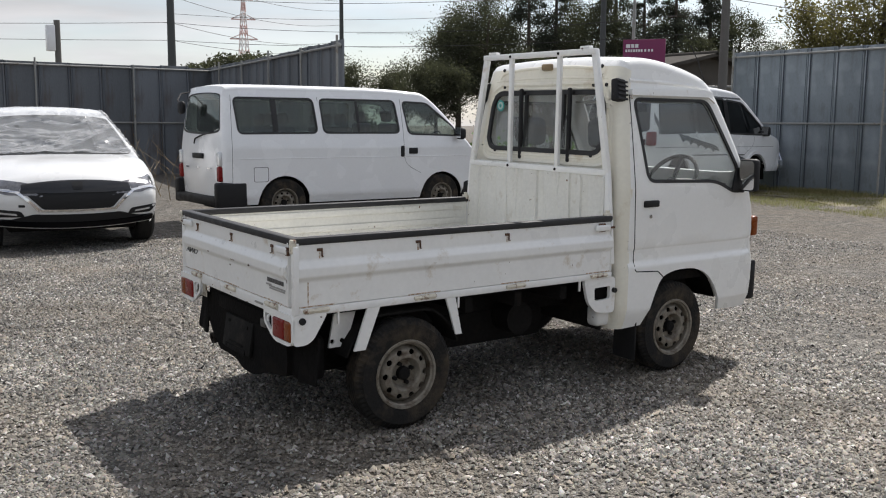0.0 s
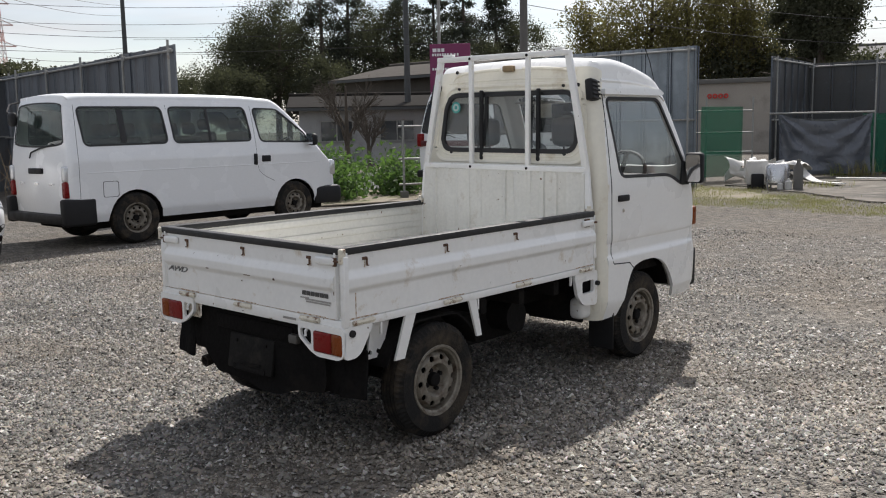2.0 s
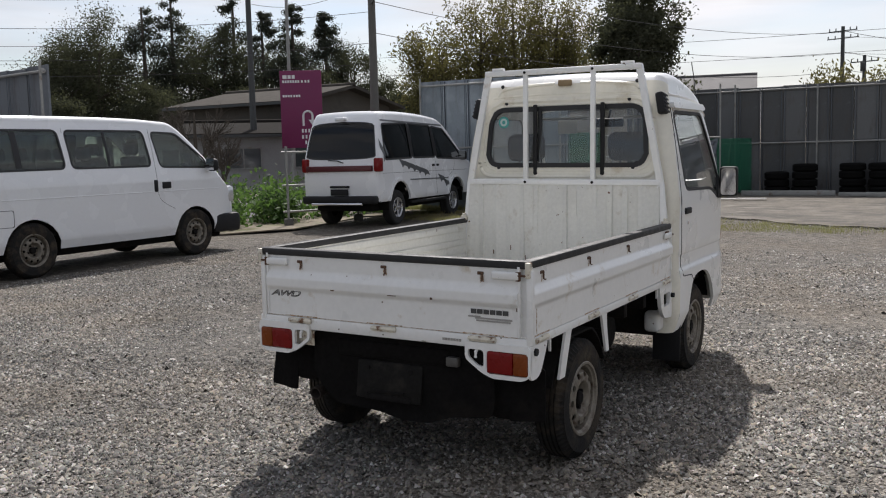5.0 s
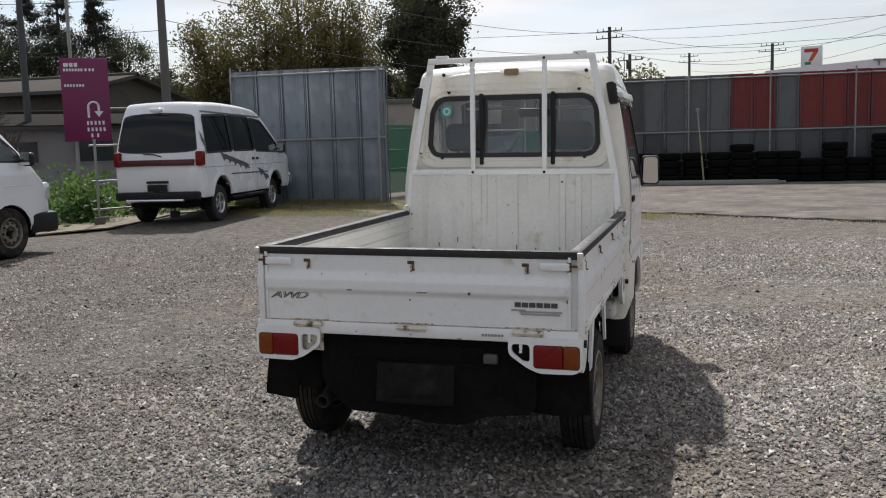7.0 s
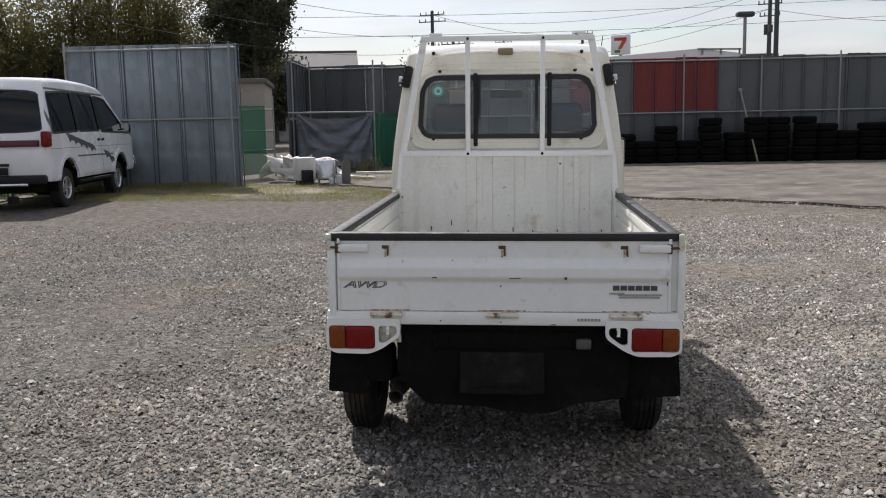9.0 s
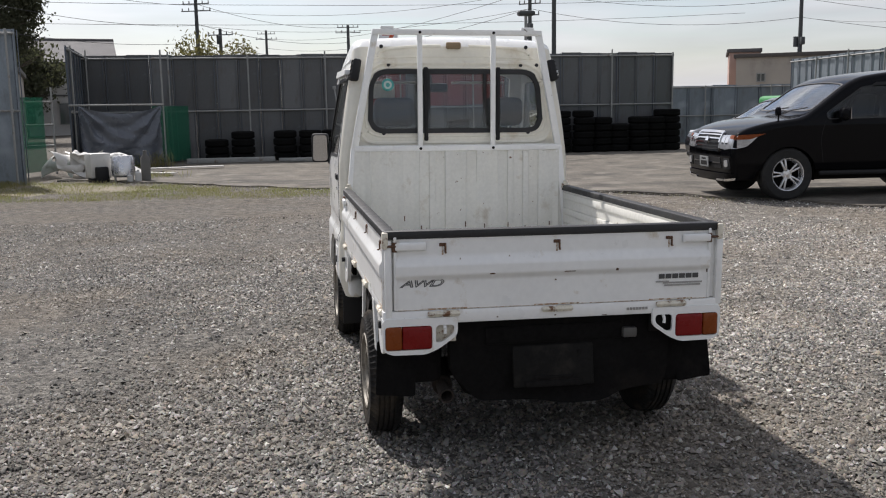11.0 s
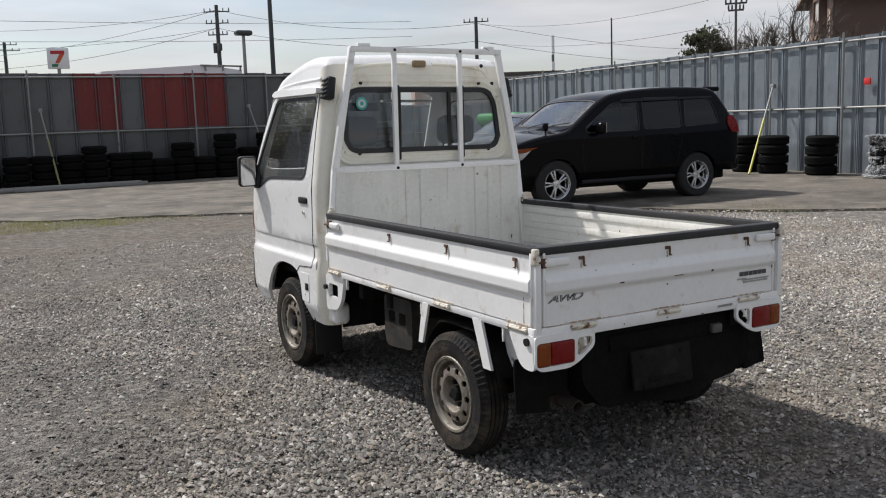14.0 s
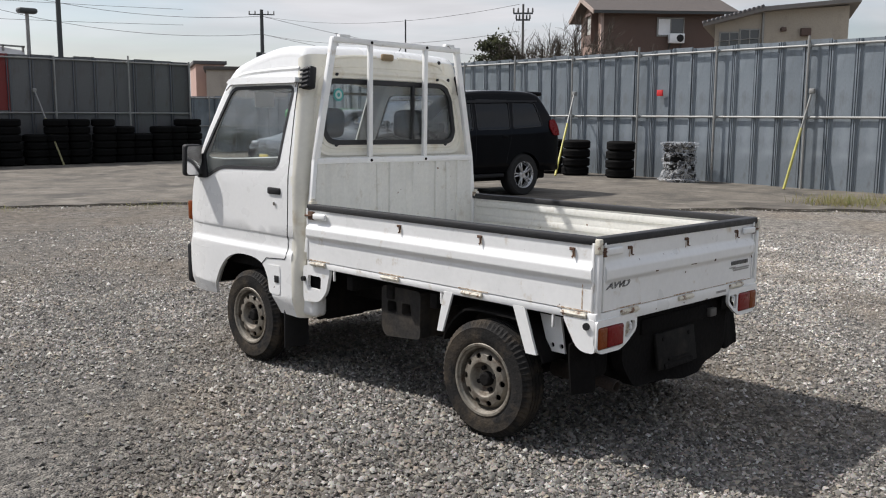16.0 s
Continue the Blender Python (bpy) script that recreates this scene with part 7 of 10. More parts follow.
# dark hatchback parked beyond it
hatch = thing("hatchback", "dark grey hatchback with a yellow plate", "car", pose(14.64, -11.76, 0.04, 0, 0, 88))
h_hw = half_width(1.66, 0.95, 0.22, 0, 4.1, rear=(0.35, 0.08), front=(0.6, 0.18), low=0.4, k2=0.1)
HATCH = Shell([(0.08, 0.40, 1), (0.04, 0.70), (0.15, 1.05), (0.42, 1.45), (0.9, 1.54), (1.7, 1.54), (2.2, 1.47), (2.85, 1.12), (3.2, 0.98), (3.8, 0.86), (4.0, 0.70), (4.02, 0.45), (3.95, 0.26, 1)], h_hw, 0.08, 0.03)
h_win = [rounded(p, 0.06, 4) for p in ([(0.62, 1.36), (1.45, 1.40), (1.48, 1.00), (0.60, 1.04)], [(1.52, 1.40), (2.15, 1.36), (2.72, 1.03), (2.70, 0.97), (1.56, 0.99)])]
h_ws = HATCH.strip_hole((2.28, 1.42), (2.92, 1.08), 0.85)
part("body_shell", HATCH.strip([h_ws]), GREY_PAINT, hatch)
windshield(hatch, HATCH, (2.28, 1.42), (2.92, 1.08), 0.85, GLASS)
for s in (-1, 1):
    part("body_side", HATCH.side(s, lower_edge(3.9, 0.14, 0.30, (0.75, 3.25), 0.36, 0.30), h_win), GREY_PAINT, hatch)
    side_windows(hatch, HATCH, s, h_win, GLASS_DARK)
    bm = bmesh.new()
    box(bm, (3.55, s * 0.60 - 0.12, 0.70), (3.92, s * 0.60 + 0.12, 0.84), 0.05, seg=3)
    part("headlamp", bm, CLEAR_LENS, hatch)
    for x in (0.75, 3.25):
        wheel(hatch, x, s * 0.72, 0.30, 0.18, 0.19, "spoke")
wheel_wells(hatch, (0.75, 3.25), 0.36, 0.5, 0.78)
bm = bmesh.new()
box(bm, (4.02, -0.165, 0.42), (4.04, 0.165, 0.56), 0.004)
part("number_plate", bm, material("yellow_plate", (0.60, 0.45, 0.04), 0.5, bump=0.0), hatch, "yellow number plate")
bm = bmesh.new()
box(bm, (3.85, -0.55, 0.30), (4.03, 0.55, 0.40), 0.03)
box(bm, (3.80, -0.45, 0.60), (4.02, 0.45, 0.70), 0.03)
part("grille", bm, PLASTIC, hatch)
mirrors(hatch, 2.45, 0.76, 1.05, GREY_PAINT)
lining(hatch, 0.2, 3.3, 0.7, 0.4, 0.45)
undertray(hatch, 0.2, 3.8, 0.62, 0.18, 0.40)

# white crossover with its windscreen wrapped in film
cross = thing("crossover_car", "white crossover with plastic film taped over its windscreen", "car", pose(1.356, 11.300, -0.045, 0, 0, -95) @ Matrix.Diagonal((1.04, 1.13, 1.06, 1)))
c_hw = half_width(1.77, 0.92, 0.36, 0, 4.3, rear=(0.35, 0.08), front=(0.65, 0.17), low=0.45, k2=0.12)
CROSS = Shell([(0.10, 0.45, 1), (0.04, 0.75), (0.18, 1.10), (0.48, 1.48), (0.95, 1.59), (1.8, 1.605), (2.25, 1.52), (2.95, 1.095), (3.12, 1.02), (3.7, 0.955), (4.08, 0.86), (4.24, 0.70), (4.27, 0.50), (4.20, 0.25, 1)], c_hw, 0.09, lambda x, z: 0.035 + 0.13 * min(1, max(0, (x - 3.3) / 0.6)))
c_win = [rounded(p, 0.06, 4) for p in ([(0.75, 1.38), (1.55, 1.43), (1.58, 1.05), (0.72, 1.12)], [(1.62, 1.43), (2.15, 1.38), (2.80, 1.08), (2.78, 1.02), (1.66, 1.03)])]
c_ws = CROSS.strip_hole((2.32, 1.47), (3.0, 1.07), 0.88)
part("body_shell", CROSS.strip([c_ws]), WHITE_PEARL, cross)
windshield(cross, CROSS, (2.32, 1.47), (3.0, 1.07), 0.88, GLASS)
for s in (-1, 1):
    part("body_side", CROSS.side(s, lower_edge(4.1, 0.14, 0.28, (0.85, 3.46), 0.39, 0.33), c_win), WHITE_PEARL, cross)
    side_windows(cross, CROSS, s, c_win, GLASS_DARK)
    for x in (0.85, 3.46):
        wheel(cross, x, s * 0.77, 0.335, 0.2, 0.21, "spoke")
    lamp_poly = rounded([(s * 0.33, 0.61), (s * 0.35, 0.74), (s * 0.60, 0.845), (s * 0.80, 0.935), (s * 0.87, 0.83), (s * 0.66, 0.665)], 0.02, 3)
    part("headlamp", CROSS.patch(lamp_poly, 0.006, 0.02), material("smoked_headlamp", (0.16, 0.16, 0.17), 0.12, metal=0.5, spread_=0.5, scale=14, coat=0.6, bump=0.25), cross, "smoked headlamp with a clear projector")
    part("projector", CROSS.patch(rounded([(s * 0.43, 0.675), (s * 0.44, 0.735), (s * 0.52, 0.76), (s * 0.54, 0.70)], 0.02, 3), 0.012, 0.01), CLEAR_LENS, cross)
    part("lamp_strip", CROSS.patch([(s * 0.62, 0.735), (s * 0.80, 0.815), (s * 0.82, 0.80), (s * 0.65, 0.715)], 0.012, 0.006), CLEAR_LENS, cross)
    fog = part("fog_recess", CROSS.patch(rounded([(s * 0.50, 0.375), (s * 0.54, 0.44), (s * 0.80, 0.46), (s * 0.83, 0.43), (s * 0.74, 0.36)], 0.02, 3), 0.005, 0.01), PLASTIC, cross)
    part("fog_lamp", CROSS.patch(rounded([(s * 0.57, 0.39), (s * 0.58, 0.41), (s * 0.74, 0.42), (s * 0.74, 0.40)], 0.006, 2), 0.010, 0.008), CLEAR_LENS, fog)
wheel_wells(cross, (0.85, 3.46), 0.39, 0.5, 0.84)
part("grille", CROSS.patch(rounded([(-0.52, 0.69), (0.52, 0.69), (0.34, 0.47), (-0.34, 0.47)], 0.03, 3), 0.006, 0.02), PLASTIC, cross, "black mesh grille")
part("grille_bar", CROSS.patch(rounded([(-0.52, 0.775), (0.52, 0.775), (0.54, 0.67), (0.24, 0.645), (-0.24, 0.645), (-0.54, 0.67)], 0.02, 3), 0.016, 0.02), GREY_PAINT, cross, "dark chrome grille bar")
part("emblem", CROSS.patch(rounded([(-0.055, 0.755), (0.055, 0.755), (0.045, 0.675), (-0.045, 0.675)], 0.012, 2), 0.022, 0.008), PLASTIC, cross)
for s in (-1, 1):
    part("chrome_edge", CROSS.patch([(s * 0.535, 0.672), (s * 0.575, 0.672), (s * 0.385, 0.452), (s * 0.345, 0.452)], 0.016, 0.010), CHROME, cross, "bright edge of the grille")
    part("chrome_edge", CROSS.patch([(s * 0.535, 0.690), (s * 0.865, 0.815), (s * 0.870, 0.797), (s * 0.555, 0.665)], 0.016, 0.008), CHROME, cross, "bright edge under the headlamp")
part("chrome_edge", CROSS.patch([(-0.385, 0.468), (0.385, 0.468), (0.385, 0.448), (-0.385, 0.448)], 0.016, 0.010), CHROME, cross, "bright edge of the grille")
part("lower_intake", CROSS.patch(rounded([(-0.42, 0.41), (0.42, 0.41), (0.62, 0.34), (0.82, 0.33), (0.82, 0.262), (-0.82, 0.262), (-0.82, 0.33), (-0.62, 0.34)], 0.02, 3), 0.005, 0.02), PLASTIC, cross)
part("front_lip", CROSS.patch(rounded([(-0.78, 0.335), (-0.60, 0.325), (0.60, 0.325), (0.78, 0.335), (0.78, 0.27), (-0.78, 0.27)], 0.02, 3), 0.03, 0.03), BLACK_PAINT, cross)
part("tow_cap", CROSS.patch(rounded([(-0.50, 0.49), (-0.50, 0.52), (-0.56, 0.52), (-0.56, 0.49)], 0.008, 2), 0.003, 0.006), PLASTIC, cross)
lining(cross, 0.2, 3.3, 0.72, 0.40, 0.45)
undertray(cross, 0.2, 3.9, 0.64, 0.2, 0.42)
# the crumpled film
def clear_film(name, lo, hi, scale, distort):
    """Thin clear film with milky creases."""
    m = bpy.data.materials.new(name)
    m.use_nodes = True
    n, l = m.node_tree.nodes, m.node_tree.links
    b = n["Principled BSDF"]
    b.inputs["Base Color"].default_value, b.inputs["Roughness"].default_value = (0.72, 0.73, 0.74, 1), 0.10
    tr, mx, no, mr = n.new("ShaderNodeBsdfTransparent"), n.new("ShaderNodeMixShader"), n.new("ShaderNodeTexNoise"), n.new("ShaderNodeMapRange")
    no.inputs["Scale"].default_value, no.inputs["Detail"].default_value, no.inputs["Distortion"].default_value = scale, 4, distort
    away, size = n.new("ShaderNodeMath"), n.new("ShaderNodeMath")          # creases run where the noise crosses its middle
    away.operation, away.inputs[1].default_value = "SUBTRACT", 0.5
    size.operation = "ABSOLUTE"
    mr.inputs["From Min"].default_value, mr.inputs["From Max"].default_value, mr.inputs["To Min"].default_value, mr.inputs["To Max"].default_value = 0.0, 0.10, hi, lo
    tr.inputs["Color"].default_value = (0.92, 0.93, 0.94, 1)
    l.new(no.outputs["Fac"], away.inputs[0]), l.new(away.outputs[0], size.inputs[0]), l.new(size.outputs[0], mr.inputs["Value"]), l.new(mr.outputs["Result"], mx.inputs[0])
    l.new(tr.outputs[0], mx.inputs[1]), l.new(b.outputs[0], mx.inputs[2]), l.new(mx.outputs[0], n["Material Output"].inputs[0])
    return m


FILM = clear_film("plastic_film", 0.20, 0.40, 1.7, 1.6)
FILM_MILKY = clear_film("milky_film", 0.10, 0.50, 5.0, 1.0)
i, j = CROSS.near(2.2, 1.53), CROSS.near(3.15, 1.02)
bm = panel([(i, -0.97), (j, -0.97), (j, 0.97), (i, 0.97)],
           lambda s, v, d: CROSS.over(s, v, d - 0.03 - 0.022 * noise.noise((s * 0.5, v * 3, 2)) - 0.03 * abs(noise.noise((s * 1.1 + 2.5 * v, v * 6, 8))) - 0.014 * abs(noise.noise((s * 2.1 - 3 * v, v * 13, 5)))), 0.0, (), [k * 0.33 for k in range(int(i * 3), int(j * 3) + 2)], spread(-0.95, 0.95, 60))
film = tagged(part("plastic_film", bm, FILM, None, angle=14), "crumpled clear film taped over a windscreen", "plastic film")
film.matrix_basis = cross.matrix_basis

# ---- trees and weeds ----
LEAF_DARK = material("dark_evergreen_leaf", (0.082, 0.086, 0.060), 0.9, spread_=0.35, scale=0.4, fine=4, bump=0.0, per_island=0.7, spec=0.08)
LEAF_CONIFER = material("conifer_needles", (0.066, 0.074, 0.060), 0.9, spread_=0.35, scale=0.4, fine=4, bump=0.0, per_island=0.7, spec=0.08)
LEAF_BAMBOO = material("pale_bamboo_leaf", (0.145, 0.138, 0.068), 0.9, spread_=0.35, scale=0.5, fine=4, bump=0.0, per_island=0.8, spec=0.08, stain=(0.20, 0.175, 0.045), stain_at=(0.50, 0.72), stain_scale=0.25)
LEAF_GRASS = material("grass_blade", (0.17, 0.20, 0.06), 0.8, spread_=0.4, scale=1.2, fine=6, bump=0.0, per_island=1.2, stain=(0.30, 0.235, 0.12), stain_at=(0.32, 0.50), stain_scale=0.8)
LEAF_WEED = material("weed_leaf", (0.06, 0.115, 0.03), 0.65, spread_=0.4, scale=2, fine=9, bump=0.0, per_island=1.2)
leafy(LEAF_DARK, (0.075, 0.082, 0.042)), leafy(LEAF_CONIFER, (0.060, 0.068, 0.046)), leafy(LEAF_BAMBOO, (0.18, 0.165, 0.06)), leafy(LEAF_GRASS, (0.22, 0.25, 0.08)), leafy(LEAF_WEED, (0.10, 0.18, 0.04))
DRY_STEM = material("dry_stem", (0.24, 0.18, 0.11), 0.9, spread_=0.3, bump=0.0)


def leaf_mesh(name, centres, size, mat, rng, long=1.6, droop=0.0):
    """Many small folded leaves, one at each centre, turned at random."""
    n = len(centres)
    u = rng.normal(size=(n, 3))
    u[:, 2] -= droop
    u /= np.linalg.norm(u, axis=1)[:, None]
    w = np.cross(u, rng.normal(size=(n, 3)))
    w /= np.linalg.norm(w, axis=1)[:, None]
    nn = np.cross(u, w)
    s = size * rng.uniform(0.6, 1.4, size=(n, 1))
    a, b = centres - u * s * long / 2, centres + u * s * long / 2
    c, d = centres + w * s * 0.5 + nn * s * 0.15, centres - w * s * 0.5 + nn * s * 0.15
    verts = np.stack([a, c, b, d], 1).reshape(-1, 3)
    k = np.arange(n)[:, None] * 4
    faces = np.concatenate([k + [0, 1, 2], k + [0, 2, 3]])
    mesh = bpy.data.meshes.new(name)
    mesh.from_pydata(verts.tolist(), [], faces.tolist())
    mesh.materials.append(mat)
    return mesh


def tree(x, y, h, r, style, seed, label, group="", leaf=0.30, count=3200, foot=0.0):
    rng = np.random.default_rng(seed)
    random.seed(seed)
    t = thing("tree", label, "tree", pose(x, y, foot), group)
    bm = bmesh.new()
    bend = [rng.uniform(-0.04, 0.04) * h for _ in range(2)]
    top = 0.97 if style == "conifer" else 0.72
    spine = [(bend[0] * q * q, bend[1] * q * q, h * top * q) for q in spread(0, 1, 8)]
    sweep(bm, spine, h * 0.018 + 0.05, 8, 0.25)
    tips = []
    base = 0.22 if style == "conifer" else 0.30
    if style == "bare":                                # forked limbs, branches and fine twigs, rising steeply
        def grow(p, way, length, thick, level):
            mid = p + way * length * 0.5 + Vector(rng.normal(size=3)) * length * 0.06
            end = p + way * length
            sweep(bm, [p, mid, end], thick, 5 if level < 2 else 4, 0.55)
            for _ in range((5, 5, 5, 0)[level]):
                turn = (way + Vector(rng.normal(size=3)) * 0.42 + Vector((0, 0, 0.18))).normalized()
                grow(p.lerp(end, rng.uniform(0.45, 1.0)), turn, length * rng.uniform(0.45, 0.75), max(0.007, thick * 0.5), level + 1)
        for k in range(5):
            a = k * 1.256 + rng.uniform(-0.4, 0.4)
            grow(Vector(spine[2 + k % 3]), Vector((math.cos(a) * 0.5 * r / 1.2, math.sin(a) * 0.5 * r / 1.2, 1.0)).normalized(), h * 0.30, 0.045, 0)
    for k in range(18 if style != "bare" else 0):
        q = rng.uniform(base, 0.95)
        p = Vector(spine[min(7, int(q * 8))])
        a = k * 2.4 + rng.uniform(-0.4, 0.4)
        reach = r * ((1.02 - q) * 1.25 if style == "conifer" else rng.uniform(0.55, 1.0) * math.sin(math.pi * min(0.95, q * 0.8 + 0.15)))
        lift = -0.12 * reach if style == "conifer" else rng.uniform(0.25, 0.9) * reach
        end = p + Vector((math.cos(a) * reach, math.sin(a) * reach, lift))
        mid = p.lerp(end, 0.5) + Vector((0, 0, 0.08 * reach))
        sweep(bm, [p, mid, end], 0.012 * h * 0.35 + 0.012, 5, 0.3)
        tips.append((p, mid, end))
    part("trunk", bm, BARK, t)
    if style == "bare":
        return t
    cen = []
    if style == "conifer":
        boughs = []
        for k in range(80):                            # drooping boughs, shorter towards the top, some missing
            q = rng.uniform(0.18, 1.0)
            reach = r * (1.03 - q) ** 0.6 * rng.uniform(0.35, 1.0)
            a = rng.uniform(0, 2 * math.pi)
            boughs.append((np.array((math.cos(a) * reach, math.sin(a) * reach, q * h - 0.22 * reach)), r * (1.12 - q) * rng.uniform(0.16, 0.34)))
        for k in range(count):
            c, s = boughs[rng.integers(len(boughs))]
            cen.append(c * (*([rng.uniform(0.5, 1.1)] * 2), 1.0) + rng.normal(size=3) * s * (0.8, 0.8, 0.55))
    elif style == "bamboo":
        # many slim stems that fan out and arch over, feathered with leaves towards their tips
        stems = bmesh.new()
        for k in range(54):
            a, lean, tall = rng.uniform(0, 2 * math.pi), rng.uniform(0.15, 1.0) ** 0.8 * r, h * rng.uniform(0.55, 1.0)
            foot_ = np.array((math.cos(a) * r * 0.18, math.sin(a) * r * 0.18, 0.0)) * rng.uniform(0, 1)
            at = lambda q: foot_ + np.array((math.cos(a) * lean * q ** 2.0, math.sin(a) * lean * q ** 2.0, tall * (q - 0.16 * q ** 4 * lean / r)))
            sweep(stems, [at(q) for q in spread(0, 1, 6)], 0.03, 4, 0.3)
            for q in rng.uniform(0.28, 1.03, count // 54):
                cen.append(at(q) + rng.normal(size=3) * (0.10 + 0.34 * math.sin(min(1.0, q) * 2.6)) * (1, 1, 0.8) - (0, 0, 0.10))
        part("stem", stems, BARK, t)
    else:
        clumps = []
        for k in range(60):
            d = rng.normal(size=3)
            d /= np.linalg.norm(d)
            q = rng.uniform(0.45, 1.0)
            clumps.append((d * (r * 0.82, r * 0.82, h * 0.33) * q + (0, 0, h * 0.60), rng.uniform(0.12, 0.34) * r))
        for k in range(count):
            c, s = clumps[rng.integers(len(clumps))]
            cen.append(c + rng.normal(size=3) * s * (0.62, 0.62, 0.5))
    cen = np.array(cen)
    cen[:, 2] = np.clip(cen[:, 2], h * 0.10, h * 1.02)
    crown = new("crown", leaf_mesh("crown", cen, leaf, LEAF_CONIFER if style == "conifer" else LEAF_BAMBOO if style == "bamboo" else LEAF_DARK, rng, 2.6 if style == "bamboo" else 1.6, 0.5))
    crown.parent = t
    return t


W = "trees of the wood behind the houses"
for k, (x, y, h, r, st) in enumerate([
        (32, 58, 7.0, 3.2, "broad"), (37.4, 56.5, 6.6, 3.4, "broad"), (40.6, 53.6, 11.2, 3.2, "broad"), (42.5, 53.0, 13.0, 4.0, "broad"), (45.0, 50.5, 12.8, 3.0, "conifer"),
        (47.2, 50.0, 13.6, 2.6, "conifer"), (48.8, 47.0, 12.6, 3.4, "broad"), (50.4, 46.8, 14.2, 2.6, "conifer"), (52.6, 45.8, 12.5, 2.8, "conifer"), (54.6, 44.4, 13.4, 2.5, "conifer"),
        (56.6, 42.8, 13.2, 2.6, "conifer"), (58.6, 42.0, 11.4, 3.0, "broad"), (61, 39.4, 8.2, 2.8, "broad"), (46, 56, 12.0, 3.8, "broad"), (51, 52, 12.0, 3.8, "broad"), (57, 48, 11.5, 3.6, "broad"),
        (30, 66, 6.2, 3.4, "broad"), (24, 70, 5.6, 3.2, "broad"), (64, 36, 6.4, 2.6, "broad"), (43.5, 57.5, 10.5, 3.8, "broad"), (53.5, 40.5, 8.5, 2.8, "broad"), (36, 50, 6.5, 2.8, "broad"), (42, 46, 7.0, 2.8, "broad"), (47, 42, 6.8, 2.8, "broad")]):
    tree(x, y, h, r * (1.55 if st == "conifer" else 1.0), st, 40 + k, "tall dark conifer in the wood" if st == "conifer" else "dark evergreen tree in the wood", W, 0.085, 19000)
for k, (x, y, h, r) in enumerate([(53.5, 30.9, 11.0, 3.0), (56.2, 29.0, 14.0, 3.6), (59.0, 27.4, 16.0, 3.8), (61.2, 25.4, 15.5, 3.4), (62.8, 24.0, 13.0, 2.8)]):
    tree(x, y, h, r, "bamboo", 80 + k, "feathery yellow-green tree behind the hoarding", "feathery trees behind the hoarding", 0.10, 12000)
for k, (x, y, h, r) in enumerate([(57, 30, 7.0, 3.2), (60, 27, 7.4, 3.4), (63, 24, 7.4, 3.4), (64, 20.5, 7.0, 3.2), (55, 33.5, 6.4, 3.0), (62, 17, 6.6, 3.0)]):
    tree(x, y, h, r, "broad", 140 + k, "dim bushy tree under the feathery trees", "bushy trees behind the hoarding", 0.16, 7000)
for k, (x, y, h, r) in enumerate([(49.0, 14.6, 12.4, 2.6), (51.5, 16.4, 12.8, 2.6)]):
    tree(x, y, h, r, "broad", 90 + k, "dense dark evergreen tree", "", 0.11, 20000)
for k, (x, y, h, r) in enumerate([(57, 5.3, 6.8, 1.6), (58, 3.0, 6.3, 1.3)]):
    tree(x, y, h, r, "bamboo", 95 + k, "small pale tree far beyond the hoarding", "", 0.11, 5000)
for k, (x, y, h, r) in enumerate([(22.75, -25.2, 5.0, 0.8), (23.2, -26.6, 5.0, 0.9), (21.9, -25.9, 5.7, 1.2), (21.4, -26.25, 5.5, 0.9), (20.65, -26.85, 6.3, 1.1), (20.15, -27.2, 5.4, 1.0), (19.5, -28.4, 5.0, 1.0), (18.7, -29.2, 4.9, 1.0)]):
    tree(x, y, h, r, "bare", 100 + k, "bare leafless tree beside a house", "bare trees by the house")
tree(23.3, -24.9, 5.15, 1.15, "broad", 110, "round evergreen shrub behind the hoarding", "", 0.075, 11000)
tree(20.6, 21.6, 4.2, 1.5, "bare", 111, "bare leafless tree beside the lane")
tree(19.2, 19.0, 2.6, 0.8, "bare", 112, "small bare shrub beside the lane")
# far wooded rise
rng = np.random.default_rng(5)
n = 30000
a = rng.uniform(-11, 26, n)
far = np.stack([58 + a * 0.92 + rng.normal(0, 0.5, n), 134 - a * 0.4 + rng.normal(0, 2, n), rng.uniform(0, 1, n) ** 0.8 * (12.0 - 0.030 * a * a + 0.35 * np.sin(a * 1.3) + 0.25 * np.sin(a * 3.1 + 1) + rng.normal(0, 0.15, n))], 1)
far[:, 2] = np.clip(far[:, 2], 0.0, None)
hill = new("far_woods", leaf_mesh("far_woods", far, 0.34, LEAF_DARK, rng))
tagged(hill, "low wooded rise far beyond the yard", "woods", kind="stuff")


